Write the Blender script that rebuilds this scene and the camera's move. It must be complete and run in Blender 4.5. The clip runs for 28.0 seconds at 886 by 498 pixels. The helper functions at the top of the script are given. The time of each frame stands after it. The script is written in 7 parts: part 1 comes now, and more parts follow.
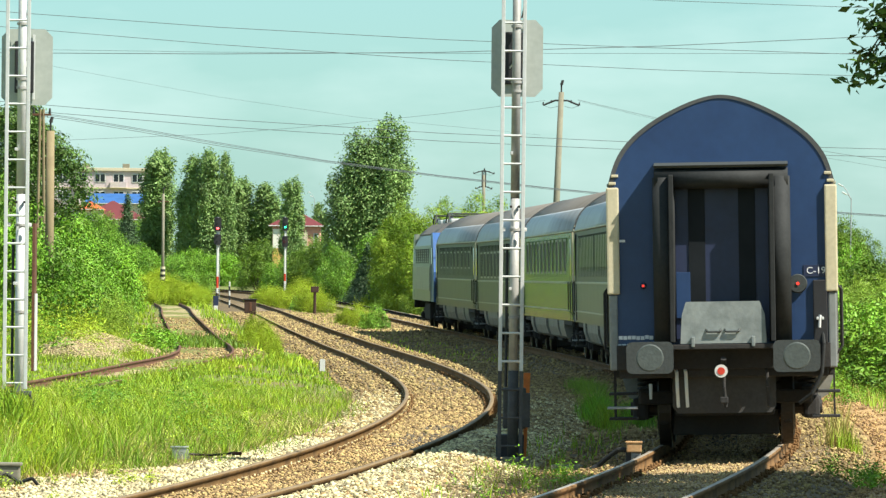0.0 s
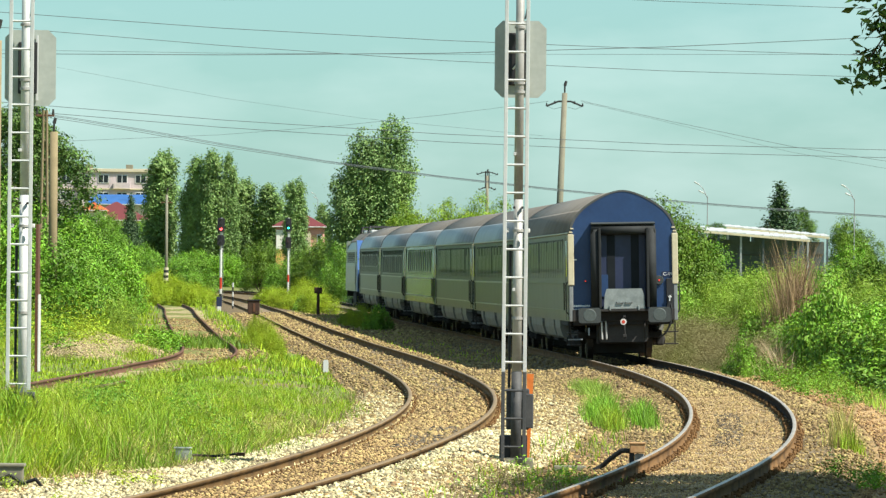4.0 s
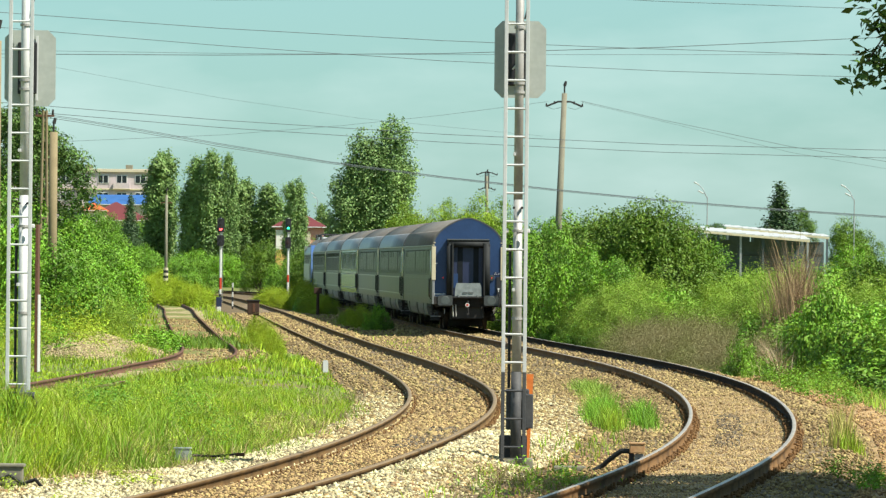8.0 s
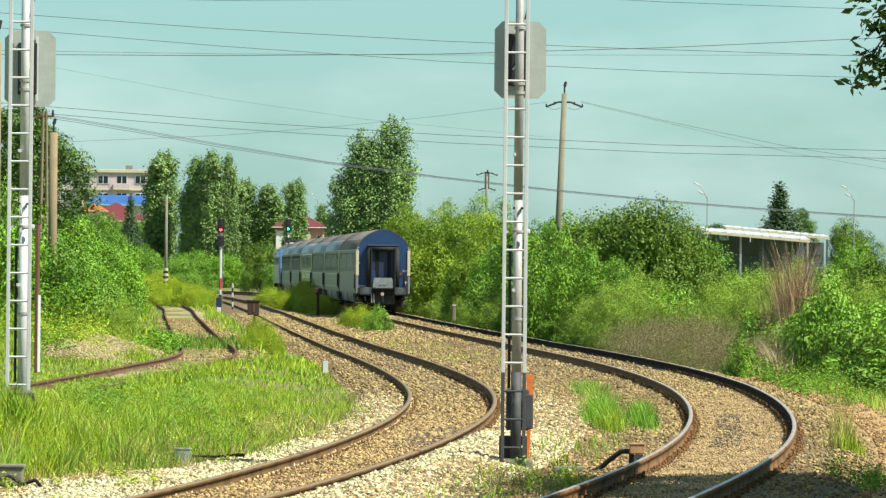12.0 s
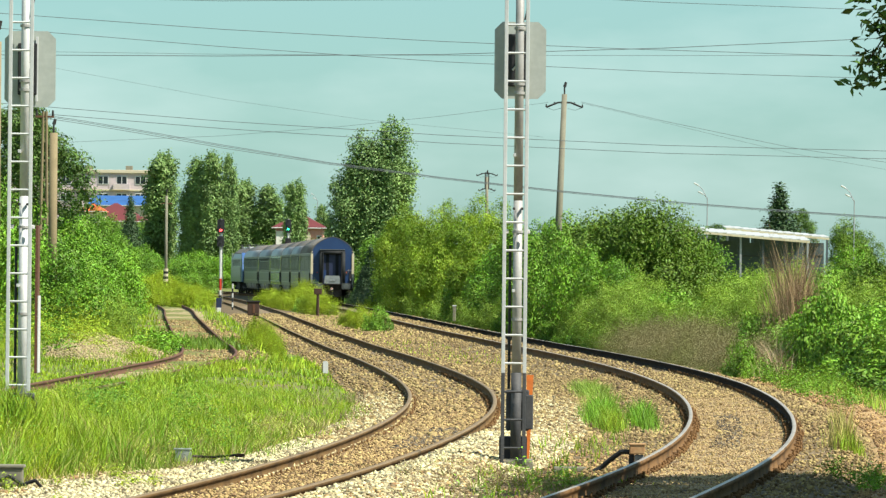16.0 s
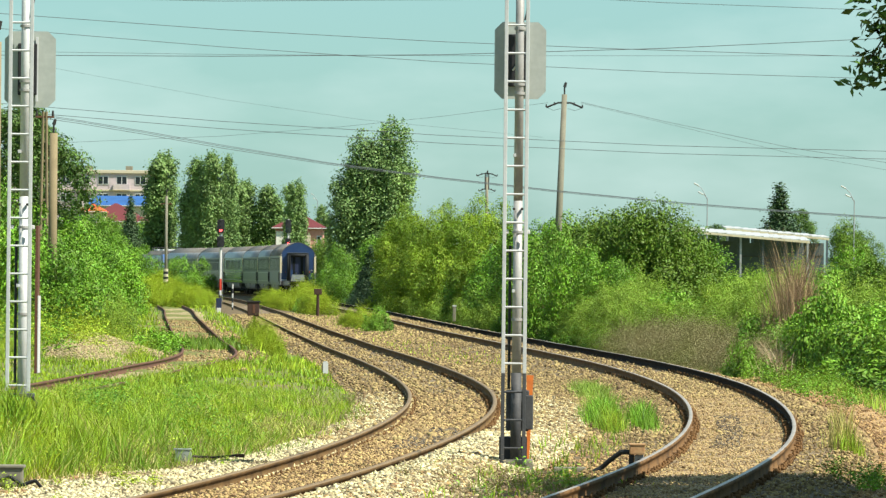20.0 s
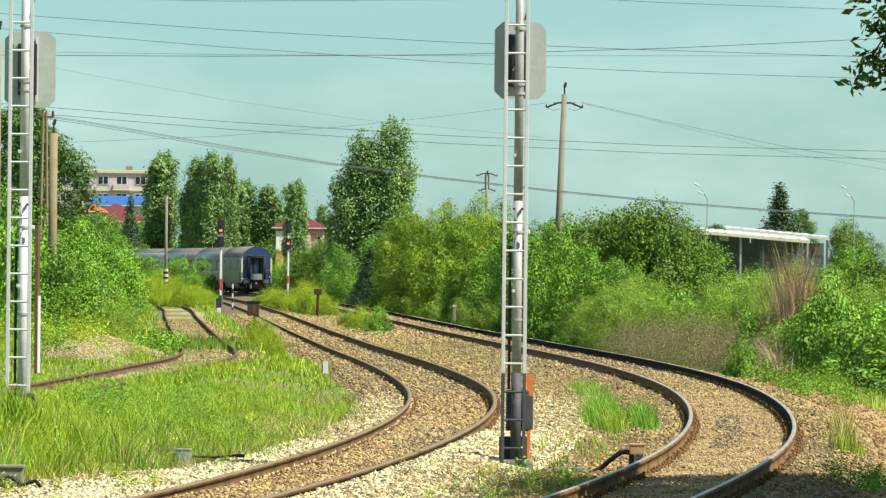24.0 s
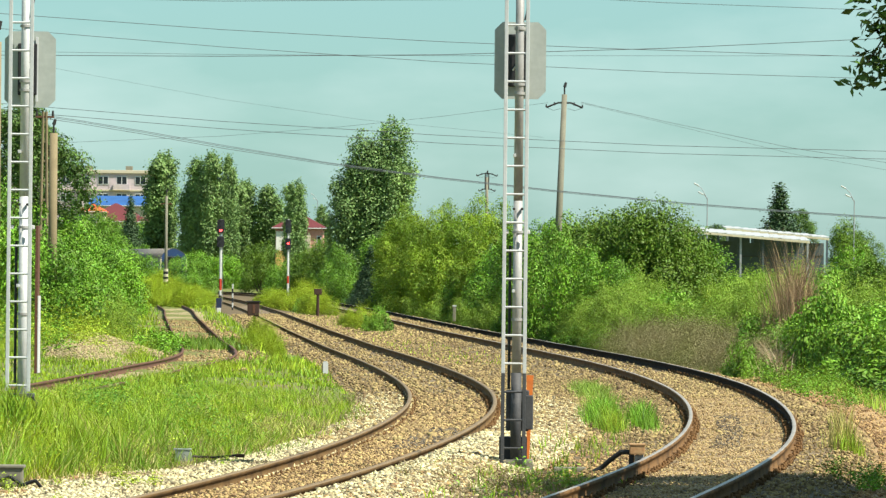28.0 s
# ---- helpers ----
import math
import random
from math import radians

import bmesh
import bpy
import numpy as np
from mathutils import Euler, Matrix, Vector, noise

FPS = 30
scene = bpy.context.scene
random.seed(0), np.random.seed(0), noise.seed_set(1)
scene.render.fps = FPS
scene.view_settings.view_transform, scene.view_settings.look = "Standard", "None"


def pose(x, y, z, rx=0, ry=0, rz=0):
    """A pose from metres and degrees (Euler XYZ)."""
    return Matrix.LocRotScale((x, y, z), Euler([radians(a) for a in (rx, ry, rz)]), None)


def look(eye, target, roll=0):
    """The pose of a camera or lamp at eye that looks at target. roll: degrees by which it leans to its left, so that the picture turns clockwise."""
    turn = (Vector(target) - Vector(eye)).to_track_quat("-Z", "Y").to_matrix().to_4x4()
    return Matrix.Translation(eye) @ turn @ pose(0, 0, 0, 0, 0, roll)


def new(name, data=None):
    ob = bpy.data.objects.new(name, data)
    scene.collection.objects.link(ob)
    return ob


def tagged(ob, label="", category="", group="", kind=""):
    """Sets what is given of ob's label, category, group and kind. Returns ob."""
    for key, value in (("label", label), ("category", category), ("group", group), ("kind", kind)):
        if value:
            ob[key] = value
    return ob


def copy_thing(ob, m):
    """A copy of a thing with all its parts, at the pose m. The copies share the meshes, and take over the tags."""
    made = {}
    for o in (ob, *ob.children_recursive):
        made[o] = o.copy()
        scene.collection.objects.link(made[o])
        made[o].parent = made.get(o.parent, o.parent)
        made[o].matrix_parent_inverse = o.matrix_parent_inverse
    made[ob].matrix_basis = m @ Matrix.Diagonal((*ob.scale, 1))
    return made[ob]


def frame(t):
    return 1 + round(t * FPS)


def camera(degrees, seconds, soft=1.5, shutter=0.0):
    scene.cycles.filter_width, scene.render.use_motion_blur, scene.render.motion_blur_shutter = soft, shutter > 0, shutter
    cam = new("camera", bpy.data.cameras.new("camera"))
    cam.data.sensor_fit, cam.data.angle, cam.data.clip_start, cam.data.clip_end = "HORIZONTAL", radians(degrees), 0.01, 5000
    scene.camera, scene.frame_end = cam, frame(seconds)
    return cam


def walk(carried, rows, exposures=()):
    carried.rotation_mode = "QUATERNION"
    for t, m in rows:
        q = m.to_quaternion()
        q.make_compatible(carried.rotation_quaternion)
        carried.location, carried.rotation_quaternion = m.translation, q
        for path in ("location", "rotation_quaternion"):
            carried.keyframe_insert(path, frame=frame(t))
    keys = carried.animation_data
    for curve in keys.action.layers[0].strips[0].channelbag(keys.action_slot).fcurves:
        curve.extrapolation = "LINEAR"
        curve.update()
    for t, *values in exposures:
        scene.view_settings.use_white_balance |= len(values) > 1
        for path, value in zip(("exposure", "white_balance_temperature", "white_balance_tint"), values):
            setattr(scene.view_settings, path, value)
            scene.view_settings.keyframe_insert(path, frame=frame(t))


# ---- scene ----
# ---- camera ----
EYE = (0.0, 0.0, 2.12)


def aim(sx, sy):
    """Camera pose; sx, sy: small drift of the tripod head, in units of 1/11200 rad."""
    return look(EYE, (-sx / 112.0, 100.0, 2.12 + 0.366 + sy / 112.0), 0.6)


cam = camera(8.005, 28.0, 1.35)
walk(cam, [(0.0, aim(-5.5, -4)), (0.5, aim(2, -1.5)), (1.0, aim(2, -1.5)), (2.0, aim(1.5, -2)), (3.0, aim(0.7, -2.5)),
           (6.0, aim(0.3, -2.2)), (8.0, aim(0, -2)), (12.0, aim(0, -1.2)), (17.0, aim(0, -0.3)), (21.0, aim(0, 0)), (28.0, aim(0, 0))],
     [(0.0, 1.07), (1.5, 1.05), (3.0, 0.96), (6.0, 0.88), (10.0, 0.85), (28.0, 0.85)])

# ---- light ----
SUN_TO = Vector((0.55, -0.305, 0.775)).normalized()
world = bpy.data.worlds.new("sky")
scene.world = world
world.use_nodes = True
wn, wl = world.node_tree.nodes, world.node_tree.links
sky = wn.new("ShaderNodeTexSky")
sky.sky_type, sky.sun_disc = "NISHITA", False
sky.sun_elevation = math.asin(SUN_TO.z)
sky.sun_rotation = math.atan2(SUN_TO.x, SUN_TO.y)
sky.air_density, sky.dust_density, sky.ozone_density = 1.0, 0.6, 2.0
tint = wn.new("ShaderNodeMix")
tint.data_type, tint.blend_type = "RGBA", "MULTIPLY"
tint.inputs[0].default_value = 1.0
tint.inputs[7].default_value = (0.55, 1.0, 1.10, 1)
wl.new(sky.outputs[0], tint.inputs[6])
# thin drifts of pale cloud
wtex = wn.new("ShaderNodeTexCoord")
wmap = wn.new("ShaderNodeMapping")
wmap.inputs["Scale"].default_value = (16, 16, 46)
wnoise = wn.new("ShaderNodeTexNoise")
wnoise.inputs["Scale"].default_value, wnoise.inputs["Detail"].default_value = 1.3, 5
wramp = wn.new("ShaderNodeMapRange")
wramp.inputs[1].default_value, wramp.inputs[2].default_value, wramp.inputs[3].default_value, wramp.inputs[4].default_value = 0.44, 0.76, 0.20, 0.56
wcloud = wn.new("ShaderNodeMix")
wcloud.data_type = "RGBA"
wcloud.inputs[7].default_value = (7.6, 9.5, 9.2, 1)
wl.new(wtex.outputs["Generated"], wmap.inputs[0]), wl.new(wmap.outputs[0], wnoise.inputs["Vector"])
wl.new(wnoise.outputs[0], wramp.inputs[0]), wl.new(wramp.outputs[0], wcloud.inputs[0])
wl.new(tint.outputs[2], wcloud.inputs[6])
wl.new(wcloud.outputs[2], wn["Background"].inputs[0])
wn["Background"].inputs[1].default_value = 0.058
sun = new("sun", bpy.data.lights.new("sun", "SUN"))
sun.data.energy, sun.data.angle, sun.data.color = 4.6, radians(0.5), (1.0, 0.95, 0.84)
sun.matrix_world = look(SUN_TO * 50, (0, 0, 0))
scene.view_settings.exposure = 0.95

# ---- materials ----


def material(name, base, rough=0.8, metal=0.0, vary=0.2, scale=2.0, fine=40.0, bump=0.15, alt=None, amount=0.5, thresh=(0.45, 0.65), rnd=0.0, island=0.0, through_light=0.0, spec=0.5, emit=None, coat=0.0):
    """Procedural surface: base colour with two scales of noise, an optional second colour in patches, and fine relief."""
    m = bpy.data.materials.new(name)
    m.use_nodes = True
    n, l = m.node_tree.nodes, m.node_tree.links
    p = n["Principled BSDF"]
    p.inputs["Roughness"].default_value, p.inputs["Metallic"].default_value = rough, metal
    p.inputs["Specular IOR Level"].default_value = spec
    p.inputs["Coat Weight"].default_value = coat
    geo = n.new("ShaderNodeNewGeometry")
    tex = n.new("ShaderNodeTexCoord")
    big, small = n.new("ShaderNodeTexNoise"), n.new("ShaderNodeTexNoise")
    big.inputs["Scale"].default_value, big.inputs["Detail"].default_value = scale, 4
    small.inputs["Scale"].default_value, small.inputs["Detail"].default_value = fine, 3
    l.new(tex.outputs["Object"], big.inputs["Vector"]), l.new(tex.outputs["Object"], small.inputs["Vector"])
    col = n.new("ShaderNodeMix")
    col.data_type = "RGBA"
    col.inputs[6].default_value = (*base, 1)
    col.inputs[7].default_value = (*(alt or [c * 0.6 for c in base]), 1)
    rng = n.new("ShaderNodeMapRange")
    rng.inputs[1].default_value, rng.inputs[2].default_value, rng.inputs[4].default_value = *thresh, amount
    l.new(big.outputs[0], rng.inputs[0]), l.new(rng.outputs[0], col.inputs[0])
    hsv = n.new("ShaderNodeHueSaturation")
    l.new(col.outputs[2], hsv.inputs["Color"])
    val = n.new("ShaderNodeMapRange")
    val.inputs[3].default_value, val.inputs[4].default_value = 1 - vary * 1.6, 1 + vary * 1.6
    l.new(small.outputs[0], val.inputs[0])
    last = val.outputs[0]
    for weight, source in ((rnd, n.new("ShaderNodeObjectInfo").outputs["Random"]), (island, geo.outputs["Random Per Island"])):
        if weight:
            r, mul = n.new("ShaderNodeMapRange"), n.new("ShaderNodeMath")
            r.inputs[3].default_value, r.inputs[4].default_value = 1 - weight, 1 + weight
            mul.operation = "MULTIPLY"
            l.new(source, r.inputs[0]), l.new(r.outputs[0], mul.inputs[0]), l.new(last, mul.inputs[1])
            last = mul.outputs[0]
    if island > 0.2:
        hue = n.new("ShaderNodeMapRange")
        hue.inputs[3].default_value, hue.inputs[4].default_value = 0.485, 0.515
        l.new(geo.outputs["Random Per Island"], hue.inputs[0]), l.new(hue.outputs[0], hsv.inputs["Hue"])
    l.new(last, hsv.inputs["Value"])
    l.new(hsv.outputs[0], p.inputs["Base Color"])
    if bump:
        b = n.new("ShaderNodeBump")
        b.inputs["Strength"].default_value, b.inputs["Distance"].default_value = bump, 0.02
        l.new(small.outputs[0], b.inputs["Height"]), l.new(b.outputs[0], p.inputs["Normal"])
    if through_light:
        t, mix = n.new("ShaderNodeBsdfTranslucent"), n.new("ShaderNodeMixShader")
        mix.inputs[0].default_value = through_light
        l.new(hsv.outputs[0], t.inputs[0])
        l.new(p.outputs[0], mix.inputs[1]), l.new(t.outputs[0], mix.inputs[2])
        l.new(mix.outputs[0], n["Material Output"].inputs[0])
    if emit:
        p.inputs["Emission Color"].default_value, p.inputs["Emission Strength"].default_value = (*emit[:3], 1), emit[3]
    return m


M_turf = material("turf", (0.13, 0.155, 0.022), 0.95, alt=(0.17, 0.125, 0.05), amount=0.9, scale=0.4, fine=26, vary=0.5, bump=0.8, thresh=(0.5, 0.7))
# dust colour darkened so the gaps between stones look shaded
M_bed = material("gap_shaded_dust", (0.14, 0.098, 0.042), 0.95, alt=(0.09, 0.06, 0.027), amount=0.8, scale=0.5, fine=16, vary=0.42, bump=0.8)
M_stone = material("ballast_stone", (0.305, 0.220, 0.092), 0.9, alt=(0.17, 0.112, 0.043), amount=0.7, scale=0.45, fine=20, vary=0.15, island=0.5, bump=0.3)
M_pale = material("pale_ballast", (0.53, 0.47, 0.27), 0.9, alt=(0.33, 0.235, 0.105), amount=0.8, scale=0.9, fine=20, vary=0.15, island=0.68, bump=0.3)
M_brownstone = material("brown_dusty_stone", (0.41, 0.28, 0.12), 0.9, alt=(0.22, 0.138, 0.057), amount=0.9, scale=0.7, fine=20, vary=0.15, island=0.6, bump=0.3)
M_moundstone = material("sandy_stone", (0.34, 0.27, 0.135), 0.9, alt=(0.26, 0.19, 0.09), amount=0.7, scale=0.6, fine=20, vary=0.15, island=0.5, bump=0.3)
M_oil = material("oil_stained_stone", (0.105, 0.085, 0.060), 0.9, alt=(0.15, 0.12, 0.08), amount=0.7, scale=1.5, fine=20, vary=0.2, island=0.4, bump=0.3)
M_litter = material("dry_litter", (0.37, 0.232, 0.10), 0.95, alt=(0.19, 0.115, 0.045), amount=0.8, scale=0.9, fine=14, vary=0.4, island=0.55, bump=0.4)
M_finegravel = material("fine_tan_gravel", (0.42, 0.30, 0.14), 0.9, alt=(0.30, 0.21, 0.10), amount=0.7, scale=0.8, fine=30, vary=0.15, island=0.45, bump=0.2)
M_fill = material("sandy_track_fill", (0.38, 0.27, 0.125), 0.95, alt=(0.20, 0.145, 0.075), amount=0.8, scale=1.1, fine=18, vary=0.4, bump=0.7)
M_sand = material("sandy_ballast", (0.34, 0.265, 0.135), 0.95, alt=(0.15, 0.17, 0.04), amount=0.9, scale=0.55, fine=14, vary=0.35, bump=0.6, thresh=(0.5, 0.62))
M_rust = material("rusty_rail_steel", (0.185, 0.104, 0.044), 0.85, 0.0, spec=0.12, alt=(0.085, 0.050, 0.025), amount=0.8, scale=1.6, fine=30, vary=0.2)
M_brownrail = material("brown_rusty_rail", (0.175, 0.105, 0.043), 0.85, 0.0, spec=0.12, alt=(0.075, 0.047, 0.024), amount=0.7, scale=1.4, fine=30, vary=0.2)
M_brownhead = material("dull_brown_rail_head", (0.21, 0.145, 0.072), 0.7, 0.0, alt=(0.15, 0.10, 0.05), scale=0.9, fine=25, vary=0.15, bump=0.05)
M_oldrust = material("old_rust", (0.13, 0.058, 0.03), 0.85, 0.1, alt=(0.07, 0.034, 0.02), scale=1.5, fine=30, vary=0.25)
M_gaugeshade = material("shade_black_gauge_face", (0.020, 0.017, 0.014), 0.9, 0.0, spec=0.05, alt=(0.038, 0.028, 0.019), amount=0.8, scale=1.6, fine=30, vary=0.2)
M_head = material("worn_rail_head", (0.42, 0.37, 0.30), 0.42, 0.3, alt=(0.28, 0.21, 0.14), scale=0.8, fine=25, vary=0.12, bump=0.05)
M_sleeper = material("weathered_sleeper", (0.21, 0.16, 0.10), 0.9, alt=(0.12, 0.09, 0.06), scale=2, fine=30, vary=0.3, rnd=0.2)
M_blue = material("blue_paint", (0.019, 0.049, 0.130), 0.42, alt=(0.013, 0.034, 0.098), scale=1.1, fine=9, vary=0.12, bump=0.02, amount=0.7)
M_dkblue = material("dark_blue_door", (0.020, 0.028, 0.068), 0.45, scale=2, fine=15, vary=0.1, bump=0.02)
M_side = material("grey_green_paint", (0.074, 0.086, 0.060), 0.45, spec=0.25, alt=(0.058, 0.068, 0.047), scale=0.7, fine=6, vary=0.08, bump=0.02, rnd=0.12)
# paler than the upper side: reflected ground light put into the grey
M_sidelow = material("reflection_paled_grey_paint", (0.112, 0.121, 0.090), 0.40, spec=0.28, alt=(0.086, 0.094, 0.070), scale=0.7, fine=6, vary=0.1, bump=0.02, rnd=0.12)
M_grey = material("matt_grey_paint", (0.145, 0.150, 0.122), 0.45, alt=(0.112, 0.116, 0.094), scale=0.7, fine=6, vary=0.1, bump=0.03, spec=0.35)
# greener than the other coaches: mirrored foliage put into the colour
M_green = material("reflection_greened_paint", (0.085, 0.145, 0.045), 0.26, alt=(0.09, 0.135, 0.05), scale=0.6, fine=6, vary=0.08, bump=0.02)
M_line = material("pale_waist_line", (0.33, 0.335, 0.28), 0.4, scale=2, fine=12, vary=0.1, bump=0.02)
M_cream = material("cream_corner_paint", (0.56, 0.50, 0.34), 0.5, alt=(0.44, 0.37, 0.23), scale=3, fine=20, vary=0.12, bump=0.03)
M_roof = material("coach_roof_grey", (0.165, 0.15, 0.13), 0.85, alt=(0.125, 0.105, 0.085), scale=0.8, fine=7, vary=0.15, bump=0.05, rnd=0.25)
M_rubber = material("black_rubber", (0.026, 0.028, 0.028), 0.72, scale=4, fine=30, vary=0.2, bump=0.05, spec=0.22)
M_under = material("grimy_underframe", (0.022, 0.021, 0.020), 0.85, alt=(0.036, 0.032, 0.027), scale=3, fine=25, vary=0.25, bump=0.2)
M_apron = material("dark_grey_apron", (0.048, 0.046, 0.043), 0.8, alt=(0.030, 0.028, 0.026), scale=3, fine=25, vary=0.2, bump=0.1)
M_pillar = material("grey_corner_paint", (0.21, 0.225, 0.22), 0.55, alt=(0.15, 0.155, 0.15), scale=3, fine=20, vary=0.12, bump=0.03)
# pane colour carries the greenery that the glass would mirror
M_sidepane = material("reflection_tinted_glass", (0.072, 0.082, 0.062), 0.30, spec=0.25, scale=3, fine=8, vary=0.12, bump=0, rnd=0.25)
M_paleloco = material("pale_grey_green_paint", (0.23, 0.265, 0.215), 0.35, spec=0.4, alt=(0.18, 0.205, 0.165), scale=0.7, fine=6, vary=0.08, bump=0.02)
M_locoblue = material("light_blue_paint", (0.045, 0.115, 0.29), 0.4, alt=(0.035, 0.09, 0.22), scale=1.1, fine=9, vary=0.1, bump=0.02)
M_wheel = material("wheel_steel", (0.045, 0.038, 0.032), 0.5, 0.6, scale=4, fine=30, vary=0.2)
M_skirt = material("dusty_grey_skirt", (0.22, 0.215, 0.185), 0.6, alt=(0.13, 0.122, 0.10), scale=1.5, fine=15, vary=0.15)
M_plate = material("pale_grey_fall_plate", (0.27, 0.30, 0.29), 0.5, 0.2, alt=(0.11, 0.13, 0.128), scale=3, fine=20, vary=0.12)
M_disc = material("polished_buffer_centre", (0.088, 0.104, 0.098), 0.5, 0.2, alt=(0.07, 0.085, 0.08), scale=6, fine=30, vary=0.2)
M_buffer = material("buffer_grey", (0.052, 0.060, 0.058), 0.6, 0.2, alt=(0.042, 0.048, 0.046), scale=5, fine=30, vary=0.2)
M_glass = material("dark_window_glass", (0.012, 0.015, 0.017), 0.08, scale=3, fine=8, vary=0.05, bump=0)
M_rim = material("grimy_roof_rim", (0.075, 0.078, 0.078), 0.6, alt=(0.045, 0.045, 0.044), scale=3, fine=20, vary=0.15, bump=0.05)
M_pane = material("dull_dark_pane", (0.015, 0.018, 0.021), 0.5, scale=3, fine=8, vary=0.1, bump=0, spec=0.12)
M_cantrail = material("silver_cantrail", (0.27, 0.29, 0.30), 0.42, 0.2, alt=(0.19, 0.19, 0.185), scale=0.8, fine=8, vary=0.12, bump=0.03, rnd=0.3)
M_darkrust = material("dark_brown_rust", (0.060, 0.030, 0.018), 0.85, alt=(0.035, 0.02, 0.013), scale=3, fine=25, vary=0.2)
M_white = material("white_paint", (0.60, 0.60, 0.57), 0.6, alt=(0.55, 0.54, 0.5), scale=5, fine=40, vary=0.06, bump=0.05)
M_whitemark = material("white_lettering", (0.75, 0.77, 0.78), 0.6, scale=5, fine=30, vary=0.05, bump=0)
M_red = material("red_paint", (0.55, 0.045, 0.02), 0.55, scale=5, fine=30, vary=0.1, bump=0.03)
M_black = material("black_paint", (0.018, 0.018, 0.02), 0.6, scale=5, fine=30, vary=0.15, bump=0.05)
M_mast = material("aluminium_grey_paint", (0.57, 0.58, 0.56), 0.5, 0.1, alt=(0.46, 0.47, 0.45), scale=3, fine=30, vary=0.08, bump=0.05)
M_masttop = material("dull_grey_mast_paint", (0.34, 0.335, 0.315), 0.55, 0.1, alt=(0.25, 0.24, 0.225), scale=3, fine=25, vary=0.12, bump=0.05)
M_tube = material("pale_grey_tube_paint", (0.40, 0.395, 0.37), 0.5, 0.1, alt=(0.31, 0.30, 0.275), scale=3, fine=25, vary=0.1, bump=0.05)
M_board = material("signal_board_back", (0.40, 0.43, 0.385), 0.6, 0.05, alt=(0.32, 0.35, 0.31), scale=3, fine=18, vary=0.08, bump=0.04)
M_mastlow = material("dark_mast_foot", (0.050, 0.052, 0.054), 0.7, alt=(0.095, 0.092, 0.088), scale=6, fine=40, vary=0.2, bump=0.1)
M_concrete = material("pole_concrete", (0.20, 0.19, 0.135), 0.9, alt=(0.15, 0.13, 0.095), scale=2, fine=20, vary=0.15, bump=0.2)
M_tanpole = material("tan_weathered_pole", (0.235, 0.185, 0.10), 0.9, alt=(0.16, 0.12, 0.062), scale=2, fine=20, vary=0.15, bump=0.2)
M_steel = material("galvanised_steel", (0.34, 0.35, 0.35), 0.55, 0.4, scale=3, fine=20, vary=0.12)
M_orange = material("orange_board", (0.75, 0.20, 0.03), 0.6, alt=(0.5, 0.14, 0.03), scale=5, fine=30, vary=0.1)
M_tancase = material("tan_orange_paint", (0.42, 0.25, 0.11), 0.7, alt=(0.30, 0.13, 0.05), scale=9, fine=40, vary=0.15, bump=0.05)
M_wire = material("overhead_wire", (0.10, 0.12, 0.125), 0.6, 0.3, vary=0.1)
M_redlamp = material("red_lamp", (0.6, 0.02, 0.02), 0.3, emit=(1.0, 0.04, 0.04, 9.0), bump=0)
M_greenlamp = material("green_lamp", (0.02, 0.5, 0.35), 0.3, emit=(0.02, 1.0, 0.38, 6.0), bump=0)
M_taillamp = material("tail_lamp_red", (0.5, 0.03, 0.02), 0.3, emit=(1.0, 0.05, 0.03, 0.5), bump=0)
M_bark = material("bark", (0.11, 0.085, 0.06), 0.95, scale=6, fine=30, vary=0.3, bump=0.4)
M_twig = material("dry_twig", (0.25, 0.19, 0.12), 0.95, scale=3, fine=20, vary=0.25, island=0.4, bump=0)
LEAVES = {}
